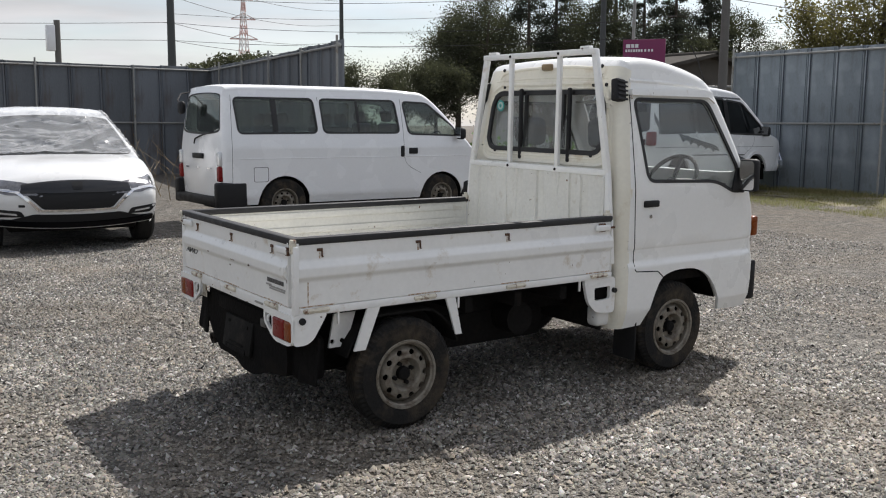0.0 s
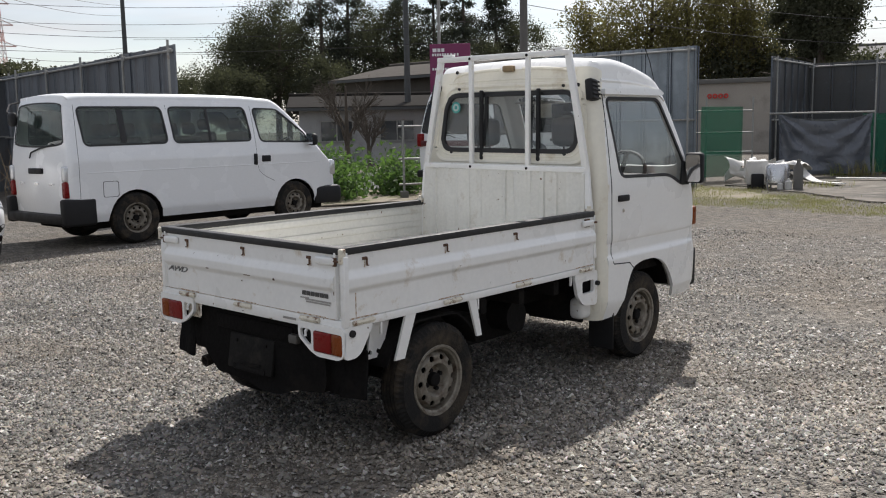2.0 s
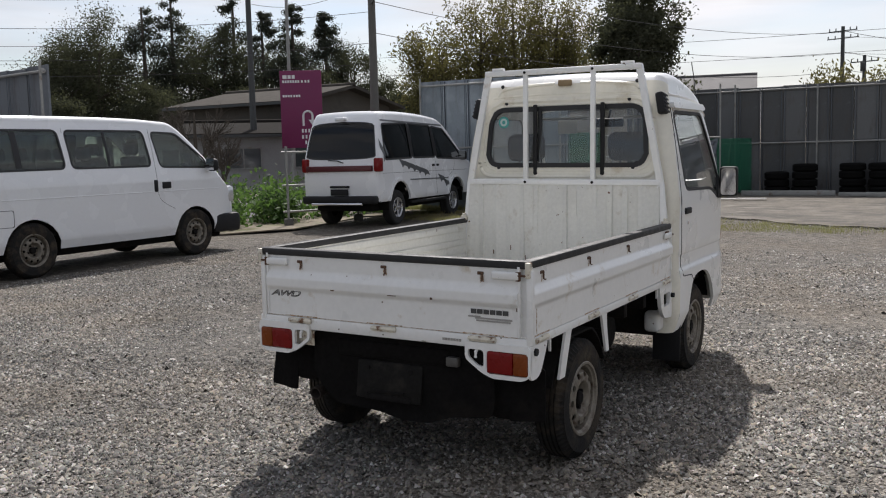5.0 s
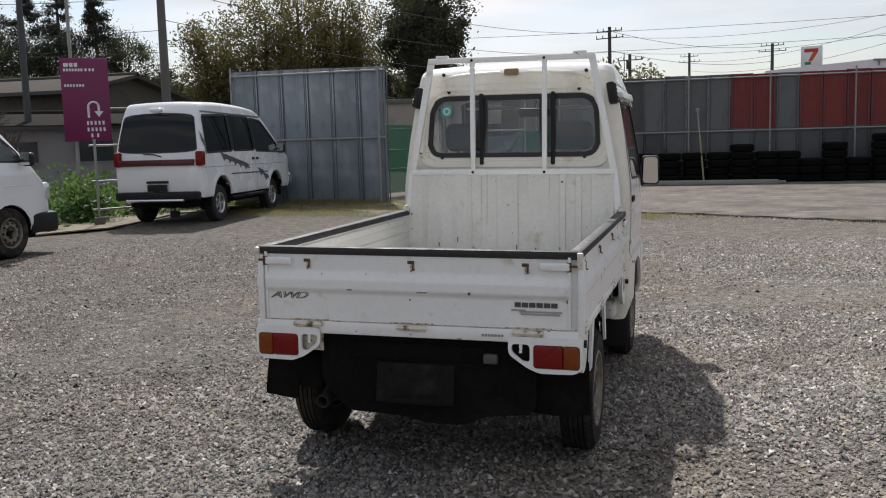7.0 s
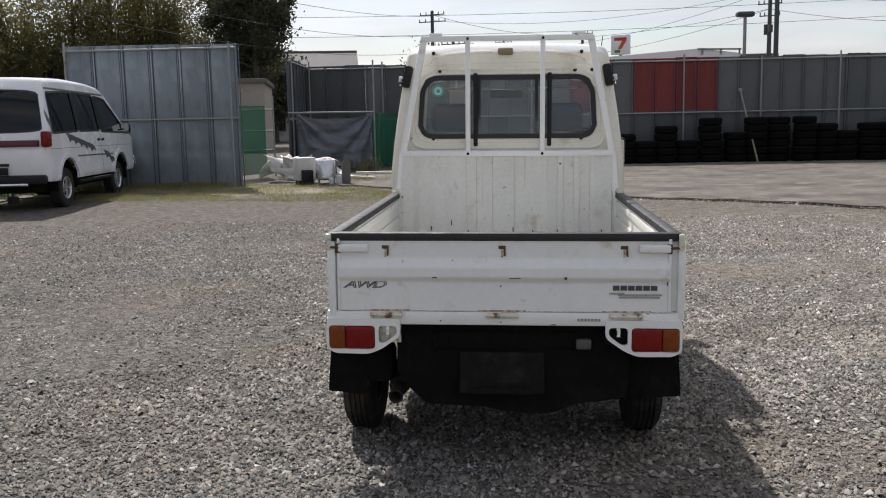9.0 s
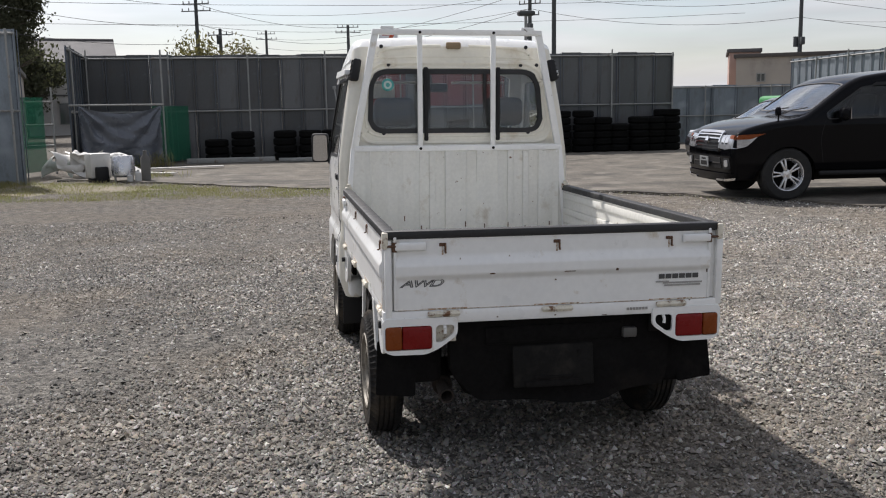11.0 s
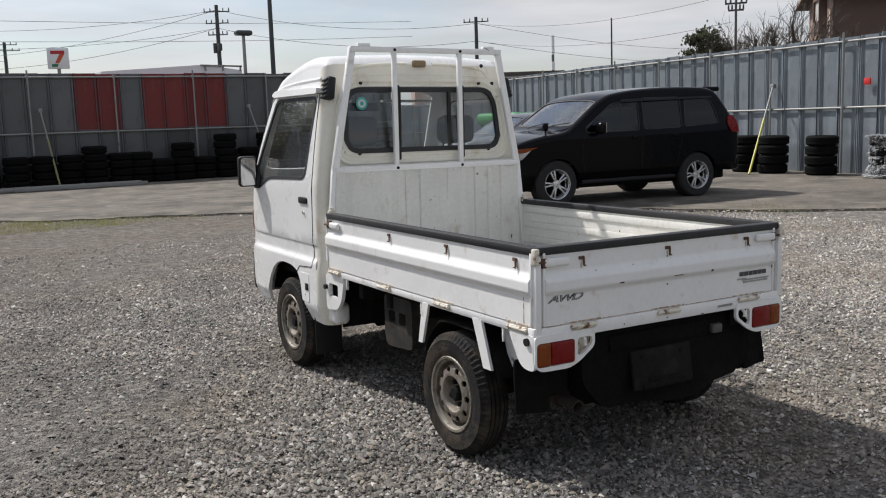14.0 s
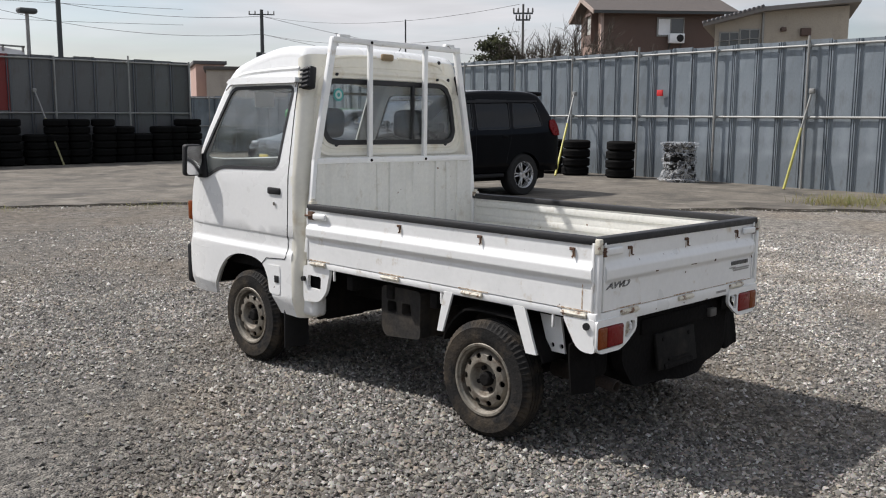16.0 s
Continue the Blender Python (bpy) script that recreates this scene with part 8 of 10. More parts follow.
def blades(spots, rng):
    """Grass: thin bent blades, in tufts round the spots (x, y, reach, count, height)."""
    verts, faces = [], []
    for x, y, reach, count, hh in spots:
        for _ in range(count):
            px, py = x + rng.normal() * reach, y + rng.normal() * reach
            a, h = rng.uniform(0, 6.28), hh * rng.uniform(0.4, 1.2)
            lx, ly, w = math.cos(a) * h * rng.uniform(0.4, 1.3), math.sin(a) * h * rng.uniform(0.4, 1.3), 0.0022 + 0.010 * hh
            sx, sy = -math.sin(a) * w, math.cos(a) * w
            k = len(verts)
            verts += [(px - sx, py - sy, 0.0), (px + sx, py + sy, 0.0), (px + lx * 0.4 + sx * 0.7, py + ly * 0.4 + sy * 0.7, h * 0.65), (px + lx * 0.4 - sx * 0.7, py + ly * 0.4 - sy * 0.7, h * 0.65), (px + lx, py + ly, h)]
            faces += [(k, k + 1, k + 2, k + 3), (k + 3, k + 2, k + 4)]
    return verts, faces


spots = []
for k in range(110):                                    # along the gate wing's foot
    spots.append((16.75 + rng.normal() * 0.18, rng.uniform(6.0, 10.6), 0.12, 60, 0.12))
for k in range(60):
    spots.append((rng.uniform(14.6, 16.8), rng.uniform(4.2, 9.4), 0.2, 26, 0.09))
for k in range(70):                                    # along the paving's edge
    q = rng.integers(len(ragged))
    spots.append((ragged[q][0] - 0.15 + rng.normal() * 0.12, ragged[q][1] + 0.1 + rng.normal() * 0.12, 0.14, 12, 0.035))
for x, y, c, hh in ((12.9, -0.4, 160, 0.08), (11.6, -3.5, 140, 0.07), (6.4, -8.2, 220, 0.08), (3.9, -11.6, 500, 0.22), (3.2, -12.4, 400, 0.2), (15.2, 3.2, 200, 0.08), (13.6, 1.2, 260, 0.06), (14.3, 2.3, 260, 0.06), (12.6, -1.0, 120, 0.07), (17.9, 3.6, 180, 0.2), (22.2, 4.3, 300, 0.45)):
    spots.append((x, y, 0.32, c, hh))
band = [(17.2, 10.2), (13.5, 8.6), (12.9, 5.2), (12.3, 1.3), (12.2, -1.5), (12.9, -1.2), (14.6, 1.6), (16.3, 3.8), (17.2, 6.0)]


def inside(x, y, poly):
    hit = False
    for (xa, ya), (xb, yb) in zip(poly, poly[1:] + poly[:1]):
        if (ya > y) != (yb > y) and x < xa + (xb - xa) * (y - ya) / (yb - ya):
            hit = not hit
    return hit


for k in range(2600):                                  # thin short grass over the strip between fence and stones
    x, y = rng.uniform(12.0, 17.2), rng.uniform(-1.6, 10.3)
    if inside(x, y, band) and noise.noise((x * 0.9, y * 0.9, 4)) > -0.25:
        spots.append((x, y, 0.14, 24, 0.048))
v, f = blades(spots, rng)
mesh = bpy.data.meshes.new("grass")
mesh.from_pydata(v, [], f)
mesh.materials.append(LEAF_GRASS)
tagged(new("grass", mesh), "thin tufts of grass, partly dry, at the yard's edges", "grass", kind="stuff")
# leafy weeds at the gap in the hoarding
cen = []
for x, y, r, h, c in ((10.4, 10.9, 0.5, 0.75, 900), (11.0, 11.7, 0.6, 0.9, 1100), (12.3, 10.9, 0.5, 0.7, 900), (13.0, 11.6, 0.7, 0.9, 1200), (9.6, 11.4, 0.5, 0.6, 700), (11.8, 12.6, 0.7, 1.0, 1100), (14.3, 10.9, 0.5, 0.6, 700), (15.4, 10.6, 0.5, 0.5, 600), (10.7, 12.8, 0.6, 0.9, 800), (22.6, 4.4, 0.3, 0.4, 300)):
    q = rng.normal(size=(c, 3)) * (r * 0.6, r * 0.6, h * 0.30) + (x, y, h * 0.42)
    q[:, 2] = np.clip(np.abs(q[:, 2]), 0.03, None)
    cen.append(q)
tagged(new("weeds", leaf_mesh("weeds", np.concatenate(cen), 0.07, LEAF_WEED, rng, 1.7)), "bank of green leafy weeds at the yard's edge", "weeds", kind="stuff")
bm = bmesh.new()
random.seed(9)
for k in range(60):                                    # dry brush by the corner hoarding
    x, y = random.uniform(2.5, 6.2), random.uniform(12.5, 16)
    p = Vector((x, y, 0))
    sweep(bm, [p, p + Vector((random.uniform(-0.2, 0.2), random.uniform(-0.2, 0.2), 0.5)), p + Vector((random.uniform(-0.5, 0.5), random.uniform(-0.4, 0.4), random.uniform(0.6, 1.3)))], 0.008, 4, 0.4)
tagged(part("dry_brush", bm, DRY_STEM), "dry brown brushwood in front of the hoarding", "brushwood", kind="stuff")

# ---- poles, wires, pylon ----
def utility_pole(x, y, h, r, mat, arms=(), label="concrete utility pole with cross-arms", box_at=None, head=""):
    t = thing("utility_pole", label, "utility pole", pose(x, y, 0))
    bm = bmesh.new()
    rod(bm, (0, 0, 0), (0, 0, h), r, r * 0.65, 12)
    part("shaft", bm, mat, t)
    for z, w, a in arms:
        bm = bmesh.new()
        d = Vector((math.cos(radians(a)), math.sin(radians(a)), 0))
        bar(bm, Vector((0, 0, z)) - d * w, Vector((0, 0, z)) + d * w, 0.065)
        part("cross_arm", bm, POLE_DARK, t)
        for q in (-0.95, -0.5, 0.5, 0.95):
            bm = bmesh.new()
            rod(bm, Vector((0, 0, z + 0.04)) + d * w * q, Vector((0, 0, z + 0.22)) + d * w * q, 0.04, 0.03, 8)
            part("insulator", bm, POLE, t)
    if box_at:
        bm = bmesh.new()
        rod(bm, (0.25, 0.12, box_at - 0.3), (0.25, 0.12, box_at + 0.3), 0.15, seg=12)
        box(bm, (-0.36, -0.12, box_at - 0.2), (-0.12, 0.12, box_at + 0.25), 0.04)
        part("transformer", bm, POLE_DARK, t)
    return t


utility_pole(27.3, 18.5, 10.5, 0.19, POLE, ((7.3, 0.9, 40), (8.6, 1.0, 40)))
utility_pole(13.0, 38.3, 10.5, 0.22, POLE_DARK, ((8.8, 0.9, 20),), "dark utility pole behind the hoarding")
utility_pole(32.3, 57.0, 13.0, 0.20, POLE_DARK, (), "dark utility pole by the wood")
utility_pole(26.6, 24.2, 10.5, 0.15, POLE_DARK, (), "slim dark pole beside the lane")
utility_pole(66.2, 6.0, 9.4, 0.18, POLE_DARK, ((8.6, 1.1, 70), (9.1, 1.0, 70)), "distant utility pole with cross-arms")
utility_pole(62.0, 4.2, 7.0, 0.16, POLE_DARK, ((6.6, 0.9, 70),), "distant utility pole with a switch box", 6.3)
utility_pole(106.5, 1.2, 10.6, 0.2, POLE_DARK, ((9.6, 1.2, 80), (10.2, 1.0, 80)), "distant utility pole with cross-arms")
utility_pole(86.4, -6.5, 9.4, 0.2, POLE_DARK, ((8.7, 1.2, 80), (9.2, 1.0, 80)), "distant utility pole with cross-arms")
utility_pole(54.6, -15.4, 9.0, 0.17, POLE_DARK, ((8.6, 0.8, 60), (7.9, 0.7, 60), (7.2, 0.6, 60)), "distant utility pole with several arms", 6.4)
utility_pole(25.4, -7.9, 9.0, 0.085, POLE_DARK, (), "tall dark pole behind the hoarding")
utility_pole(47.6, -30.0, 7.9, 0.16, POLE_DARK, ((7.6, 0.8, 50),), "utility pole with a transformer", 5.0)
utility_pole(23.72, -26.95, 6.1, 0.07, POLE, ((5.72, 0.42, 40), (5.45, 0.3, 40)), "slim utility pole by the houses")
utility_pole(28.4, -24.5, 5.6, 0.05, POLE_DARK, (), "thin mast beyond the hoarding")
lampt = thing("street_lamp", "tall grey street lamp with a flat round head", "street lamp", pose(25.3, -6.95, 0))
bm = bmesh.new()
rod(bm, (0, 0, 0), (0, 0, 4.3), 0.07, 0.05)
part("post", bm, PIPE, lampt)
bm = bmesh.new()
box(bm, (-0.15, -0.27, 4.26), (0.15, 0.27, 4.42), 0.07, seg=3)
part("lamp_head", bm, POLE_DARK, lampt)
mast = thing("antenna_mast", "slim mast with white aerial drums", "antenna mast", pose(52.8, -40.1, 0))
bm = bmesh.new()
rod(bm, (0, 0, 0), (0, 0, 7.2), 0.10)
part("mast_pole", bm, POLE, mast)
bm = bmesh.new()
rod(bm, (0, 0, 6.0), (0, 0, 7.4), 0.13)
rod(bm, (0, 0, 4.9), (0, 0, 5.5), 0.15)
part("aerial_drum", bm, WHITE_VAN, mast)
boxp = thing("meter_post", "steel post with a white switch box", "post", pose(7.2, 34.7, 0))
bm = bmesh.new()
rod(bm, (0, 0, 0), (0, 0, 5.4), 0.12)
part("post", bm, POLE, boxp)
bm = bmesh.new()
box(bm, (-0.42, -0.15, 4.2), (-0.10, 0.15, 5.2), 0.03)
part("switch_box", bm, WHITE_VAN, boxp)


def wire(p, q, sag, r=0.018):
    p, q, r = Vector(p), Vector(q), r * 0.6
    bm = bmesh.new()
    sweep(bm, [p.lerp(q, t) - Vector((0, 0, sag * 4 * t * (1 - t))) for t in spread(0, 1, 14)], r, 4)
    return tagged(part("overhead_wire", bm, CABLE), "thin black overhead wire between poles", "wire", "overhead wires")


for dz, sag in ((8.9, 0.7), (8.2, 0.8), (7.2, 0.9), (6.0, 0.9), (5.2, 0.6)):
    wire((-40, 50, dz + 0.3), (13.0, 38.3, dz), sag)
    wire((13.0, 38.3, dz), (32.3, 57, dz + 1.5), sag * 0.6, 0.02)
    wire((13.0, 38.3, dz), (27.3, 18.5, dz - 0.2), sag * 0.7, 0.016)
for dz in (8.8, 7.4, 6.2):
    wire((27.3, 18.5, dz), (66.2, 6.0, dz + 0.2), 1.0, 0.022)
    wire((66.2, 6.0, dz + 0.3), (86.4, -6.5, dz + 0.4), 0.6, 0.026)
for dz in (8.7, 7.6):
    wire((66.2, 6.0, dz), (54.6, -15.4, dz), 0.9, 0.02)
    wire((54.6, -15.4, dz), (47.6, -30, dz - 1.2), 0.7, 0.02)
    wire((54.6, -15.4, dz), (106.5, 1.2, dz + 1), 1.2, 0.026)
    wire((47.6, -30, dz - 1.2), (23.9, -26.9, dz - 2.6), 0.6, 0.014)
    wire((47.6, -30, dz - 1.2), (60, -80, dz - 0.5), 1.2, 0.02)
for dz in (13.0, 15.0):
    wire((70, 120, dz), (110, -60, dz), 3.0, 0.035)
wire((26.6, 24.2, 7.8), (27.3, 18.5, 8.2), 0.5, 0.014)
wire((13.0, 38.3, 6.4), (26.6, 24.2, 6.4), 0.4, 0.014)
pylon = thing("pylon", "distant red and white lattice power pylon", "pylon", pose(156, 363, 0) @ Matrix.Diagonal((0.62, 0.62, 1, 1)))
# distance haze is mixed into the red paint's colour, leaving it pale pink
PY_RED_HAZED, PY_WHITE = material("hazed_pylon_red", (0.62, 0.44, 0.41), 0.8), material("pylon_white", (0.78, 0.76, 0.75), 0.8)
levels = [0, 8, 15, 21, 27, 32, 37, 42, 47, 51, 55]
for k, (a, b) in enumerate(zip(levels, levels[1:])):
    wa, wb = 5.0 * (1 - a / 62), 5.0 * (1 - b / 62)
    bm = bmesh.new()
    for sx, sy in ((1, 1), (1, -1), (-1, 1), (-1, -1)):
        bar(bm, (sx * wa, sy * wa, a), (sx * wb, sy * wb, b), 0.45)
    for sx in (1, -1):
        bar(bm, (sx * wa, -wa, a), (sx * wb, wb, b), 0.28)
        bar(bm, (sx * wa, wa, a), (sx * wb, -wb, b), 0.28)
        bar(bm, (-wa, sx * wa, a), (wb, sx * wb, b), 0.28)
        bar(bm, (wa, sx * wa, a), (-wb, sx * wb, b), 0.28)
    part("lattice", bm, PY_RED_HAZED if k % 2 == 0 else PY_WHITE, pylon)
for z, w in ((36, 8.5), (44, 7.5), (52, 6.0)):
    bm = bmesh.new()
    bar(bm, (-w, w * 0.4, z), (w, -w * 0.4, z), 0.5)
    bar(bm, (-w, w * 0.4, z), (0, 0, z + 2.5), 0.3)
    bar(bm, (w, -w * 0.4, z), (0, 0, z + 2.5), 0.3)
    part("cross_arm", bm, PY_RED_HAZED, pylon)

# ---- houses ----
def wallpaint(name, c):
    return material(name, c, 0.85, spread_=0.15, scale=1.0, fine=20, bump=0.1, stain=tuple(q * 0.6 for q in c), stain_at=(0.55, 0.75), stain_scale=0.7)


ROOF_GREY = material("grey_tile_roof", (0.11, 0.105, 0.105), 0.8, spread_=0.3, scale=2, fine=12, bump=0.3, stretch=(1, 6, 6))
ROOF_BROWN = material("brown_sheet_roof", (0.085, 0.075, 0.068), 0.8, spread_=0.3, scale=2, fine=12, bump=0.3)
ROOF_DARK = material("dark_barn_roof", (0.022, 0.02, 0.018), 1.0, spread_=0.3, scale=2, bump=0.3, spec=0.05)
DARK_PANE = material("dark_window_pane", (0.03, 0.035, 0.04), 0.1, spread_=0.1, bump=0.0, coat=0.6)


def house(label, m, L, D, wall_h, ridge, wall_mat, roof_mat, windows, over=0.5, flat=False, storeys=()):
    """A house with its long side along local x, front at y = 0; windows: (x, z, w, h)."""
    t = thing("house", label, "house", m)
    bm = bmesh.new()
    prof = [(0, 0), (D, 0), (D, wall_h), (D / 2, wall_h + (0 if flat else ridge - 0.15)), (0, wall_h)] if not flat else [(0, 0), (D, 0), (D, wall_h), (0, wall_h)]
    loops = [[bm.verts.new((x, y, z)) for y, z in prof] for x in (0, L)]
    bm.faces.new(loops[0])
    bm.faces.new(loops[1][::-1])
    n = len(prof)
    for k in range(n):
        bm.faces.new((loops[0][k], loops[0][(k + 1) % n], loops[1][(k + 1) % n], loops[1][k]))
    part("wall", bm, wall_mat, t)
    bm = bmesh.new()
    if flat:
        box(bm, (-0.15, -0.15, wall_h), (L + 0.15, D + 0.15, wall_h + 0.22), 0.02)
    else:
        eave = wall_h - over * ridge / (D / 2)
        prof = [(-over, eave), (D / 2, wall_h + ridge), (D + over, eave), (D + over, eave - 0.16), (D / 2, wall_h + ridge - 0.16), (-over, eave - 0.16)]
        ends = [[bm.verts.new((x, y, z)) for y, z in prof] for x in (-over, L + over)]
        for e in ends:
            bm.faces.new((e[0], e[1], e[4], e[5]))
            bm.faces.new((e[1], e[2], e[3], e[4]))
        for k in range(6):
            bm.faces.new((ends[0][k], ends[0][(k + 1) % 6], ends[1][(k + 1) % 6], ends[1][k]))
    roof = part("roof", bm, roof_mat, t)
    if not flat:
        bm = bmesh.new()
        rod(bm, (-over, D / 2, wall_h + ridge), (L + over, D / 2, wall_h + ridge), 0.12, seg=8)
        part("ridge", bm, roof_mat, roof)
        for s in (-over - 0.04, D + over + 0.04):
            bm = bmesh.new()
            bar(bm, (-over, s, eave - 0.10), (L + over, s, eave - 0.10), 0.12)
            part("gutter", bm, POLE_DARK, roof)
        for k in range(int((L + 2 * over) / 0.45) if roof_mat in (ROOF_GREY, ROOF_BROWN) and L < 9.5 else 0):    # raised seams down the near slope
            x = -over + 0.2 + k * 0.45
            bm = bmesh.new()
            bar(bm, (x, -over, eave + 0.02), (x, D / 2, wall_h + ridge + 0.02), 0.06)
            part("roof_seam", bm, roof_mat, roof)
    for x, z, w, h in windows:
        win = new("window")
        win.parent = t
        bm = bmesh.new()
        for q in ((x, z - 0.06, x + w, z), (x, z + h, x + w, z + h + 0.06), (x - 0.06, z - 0.06, x, z + h + 0.06), (x + w, z - 0.06, x + w + 0.06, z + h + 0.06), (x + w / 2 - 0.025, z, x + w / 2 + 0.025, z + h)):
            box(bm, (q[0], -0.07, q[1]), (q[2], 0.02, q[3]))
        part("frame", bm, PIPE, win)
        bm = bmesh.new()
        box(bm, (x, -0.03, z), (x + w, -0.005, z + h))
        part("pane", bm, DARK_PANE, win)
    for z in storeys:
        bm = bmesh.new()
        box(bm, (-0.05, -0.05, z), (L + 0.05, 0.0, z + 0.12))
        part("storey_band", bm, roof_mat, t)
    return t


def face_to(x, y, x2, y2, z=0):
    """A pose with local x from (x, y) to (x2, y2)."""
    return pose(x, y, z, 0, 0, math.degrees(math.atan2(y2 - y, x2 - x)))


BROWN_WALL = wallpaint("brown_house_wall", (0.115, 0.078, 0.064))
BEIGE_WALL = wallpaint("beige_house_wall", (0.42, 0.37, 0.30))
WHITE_WALL = wallpaint("white_house_wall", (0.50, 0.49, 0.47))
h1 = house("brown two-storey house with a tiled roof", face_to(26.85, -37.1, 22.14, -42.5), 6.5, 5, 7.05, 0.80, BROWN_WALL, material("worn_brown_tiles", (0.085, 0.072, 0.064), 0.85, spread_=0.3, scale=2, bump=0.3), ((2.95, 5.65, 1.35, 0.85),), 0.6)
bm = bmesh.new()
box(bm, (2.98, -0.040, 5.67), (3.60, -0.031, 6.48))
part("curtain", bm, WHITE_VAN, h1, "pale curtain behind one pane")
bm = bmesh.new()
box(bm, (3.45, -0.55, 5.22), (4.25, -0.15, 5.72), 0.04)
ac = part("air_conditioner", bm, WHITE_VAN, h1, "white air-conditioning unit")
bm = bmesh.new()
lathe(bm, [(0.0, 0.0), (0.19, 0.0), (0.19, 0.012), (0.0, 0.02)], 20, pose(4.0, -0.55, 5.47, 90, 0, 0))
part("fan_grille", bm, PLASTIC, ac)
bm = bmesh.new()
for x in (3.55, 4.15):
    bar(bm, (x, -0.35, 5.22), (x, 0.0, 4.95), 0.05)
part("unit_bracket", bm, POLE_DARK, h1)
# its gable end in paler boards, with a corner post, a bay window and a barge board
GABLE = wallpaint("faded_gable_boards", (0.25, 0.175, 0.14))
part("gable_cladding", panel([(0.0, 0.0), (5.0, 0.0), (5.0, 7.05), (2.5, 7.65), (0.0, 7.05)], lambda u, v, d: Vector((-0.03 + d, u, v)), 0.03), GABLE, h1, "faded boards on the gable end")
bm = bmesh.new()
box(bm, (-0.09, -0.09, 0.0), (0.05, 0.05, 6.95), 0.01)
part("corner_post", bm, wallpaint("pale_post", (0.42, 0.32, 0.28)), h1, "pale corner post")
bay = part("bay_window", panel([(0.9, 5.2), (2.3, 5.2), (2.3, 6.9), (0.9, 6.9)], lambda u, v, d: Vector((-0.40 + d, u, v)), 0.40, [[(1.0, 5.75), (2.2, 5.75), (2.2, 6.75), (1.0, 6.75)]]), BROWN_WALL, h1, "brown bay window")
part("pane", panel([(1.0, 5.75), (2.2, 5.75), (2.2, 6.75), (1.0, 6.75)], lambda u, v, d: Vector((-0.30 + d, u, v)), 0.02), wallpaint("pale_blind", (0.40, 0.40, 0.37)), bay)
bm = bmesh.new()
for q in (0, 1):
    bar(bm, (-0.63, 2.5, 7.70), (-0.63, -0.62 if q else 5.62, 6.76), 0.05, 0.22)
part("barge_board", bm, wallpaint("pale_barge", (0.34, 0.27, 0.23)), h1)
# beige house with one low roof slope that rises along its front
h2 = thing("house", "beige house with a low sloping roof", "house", face_to(15.63, -26.46, 11.15, -30.08))
part("wall", panel([(1.0, 0), (5.60, 0), (5.60, 5.34), (2.60, 5.14), (1.0, 4.72)], lambda u, v, d: Vector((u + 0.25 * d, d, v)), 5.0), BEIGE_WALL, h2)
part("roof", panel([(0.50, 4.60), (2.6, 5.13), (5.85, 5.42), (5.85, 5.56), (2.6, 5.28), (0.50, 4.72)], lambda u, v, d: Vector((u + 0.25 * d, -0.45 + d, v)), 6.0), material("pale_roof_edge", (0.20, 0.185, 0.17), 0.7, spread_=0.2, scale=3, bump=0.1), h2, "pale grey roof edge")
for k in range(14):                                    # tile ends along the lower part of the roof
    bm = bmesh.new()
    rod(bm, (0.55 + k * 0.152, -0.50, 4.76 + k * 0.0405), (0.55 + k * 0.152, -0.20, 4.76 + k * 0.0405), 0.055, seg=8)
    part("tile_end", bm, ROOF_GREY, h2)
bm = bmesh.new()
box(bm, (2.62, -0.10, 0), (2.69, -0.02, 5.10))
part("downpipe", bm, PIPE, h2)
for x, z, w, h in ((1.20, 3.85, 0.62, 0.55), (1.90, 3.85, 0.62, 0.65)):
    win = new("window")
    win.parent = h2
    part("frame", panel([(x - 0.05, z - 0.05), (x + w + 0.05, z - 0.05), (x + w + 0.05, z + h + 0.05), (x - 0.05, z + h + 0.05)], lambda u, v, d: Vector((u, -0.05 + d, v)), 0.048, [[(x, z), (x + w / 2 - 0.02, z), (x + w / 2 - 0.02, z + h), (x, z + h)], [(x + w / 2 + 0.02, z), (x + w, z), (x + w, z + h), (x + w / 2 + 0.02, z + h)]]), PIPE, win)
    bm = bmesh.new()
    box(bm, (x, -0.02, z), (x + w, -0.006, z + h))
    part("pane", bm, DARK_PANE, win)
bm = bmesh.new()
rod(bm, (1.05, -0.14, 4.10), (2.58, -0.14, 4.22), 0.016, seg=8)
part("window_rail", bm, PIPE, h2)
for x, z, q in ((3.35, 4.52, 0.09), (4.12, 4.42, 0.17)):
    bm = bmesh.new()
    box(bm, (x - q, -0.22, z - q * 0.8), (x + q, -0.002, z + q * 0.8), 0.03)
    part("vent_hood", bm, BROWN_WALL, h2)
house("white two-storey house behind the gap in the hoarding", face_to(64.0, 22.0, 66.0, 12.0), 10, 7, 5.3, 1.5, WHITE_WALL, ROOF_GREY, ((2.0, 3.4, 1.8, 1.2), (5.0, 3.4, 1.8, 1.2), (7.6, 3.4, 1.4, 1.2), (3.0, 0.8, 2.0, 1.6), (6.6, 0.8, 1.8, 1.4)), 0.6, storeys=(2.7,))
house("low white house with dark windows beside the lane", face_to(22.7, 26.8, 29.0, 21.2), 9, 6, 2.5, 0.5, wallpaint("grey_plaster_wall", (0.34, 0.34, 0.335)), ROOF_DARK, ((0.9, 1.0, 1.3, 0.8), (3.4, 1.0, 1.4, 0.8), (6.2, 1.0, 1.4, 0.8)), 0.5)
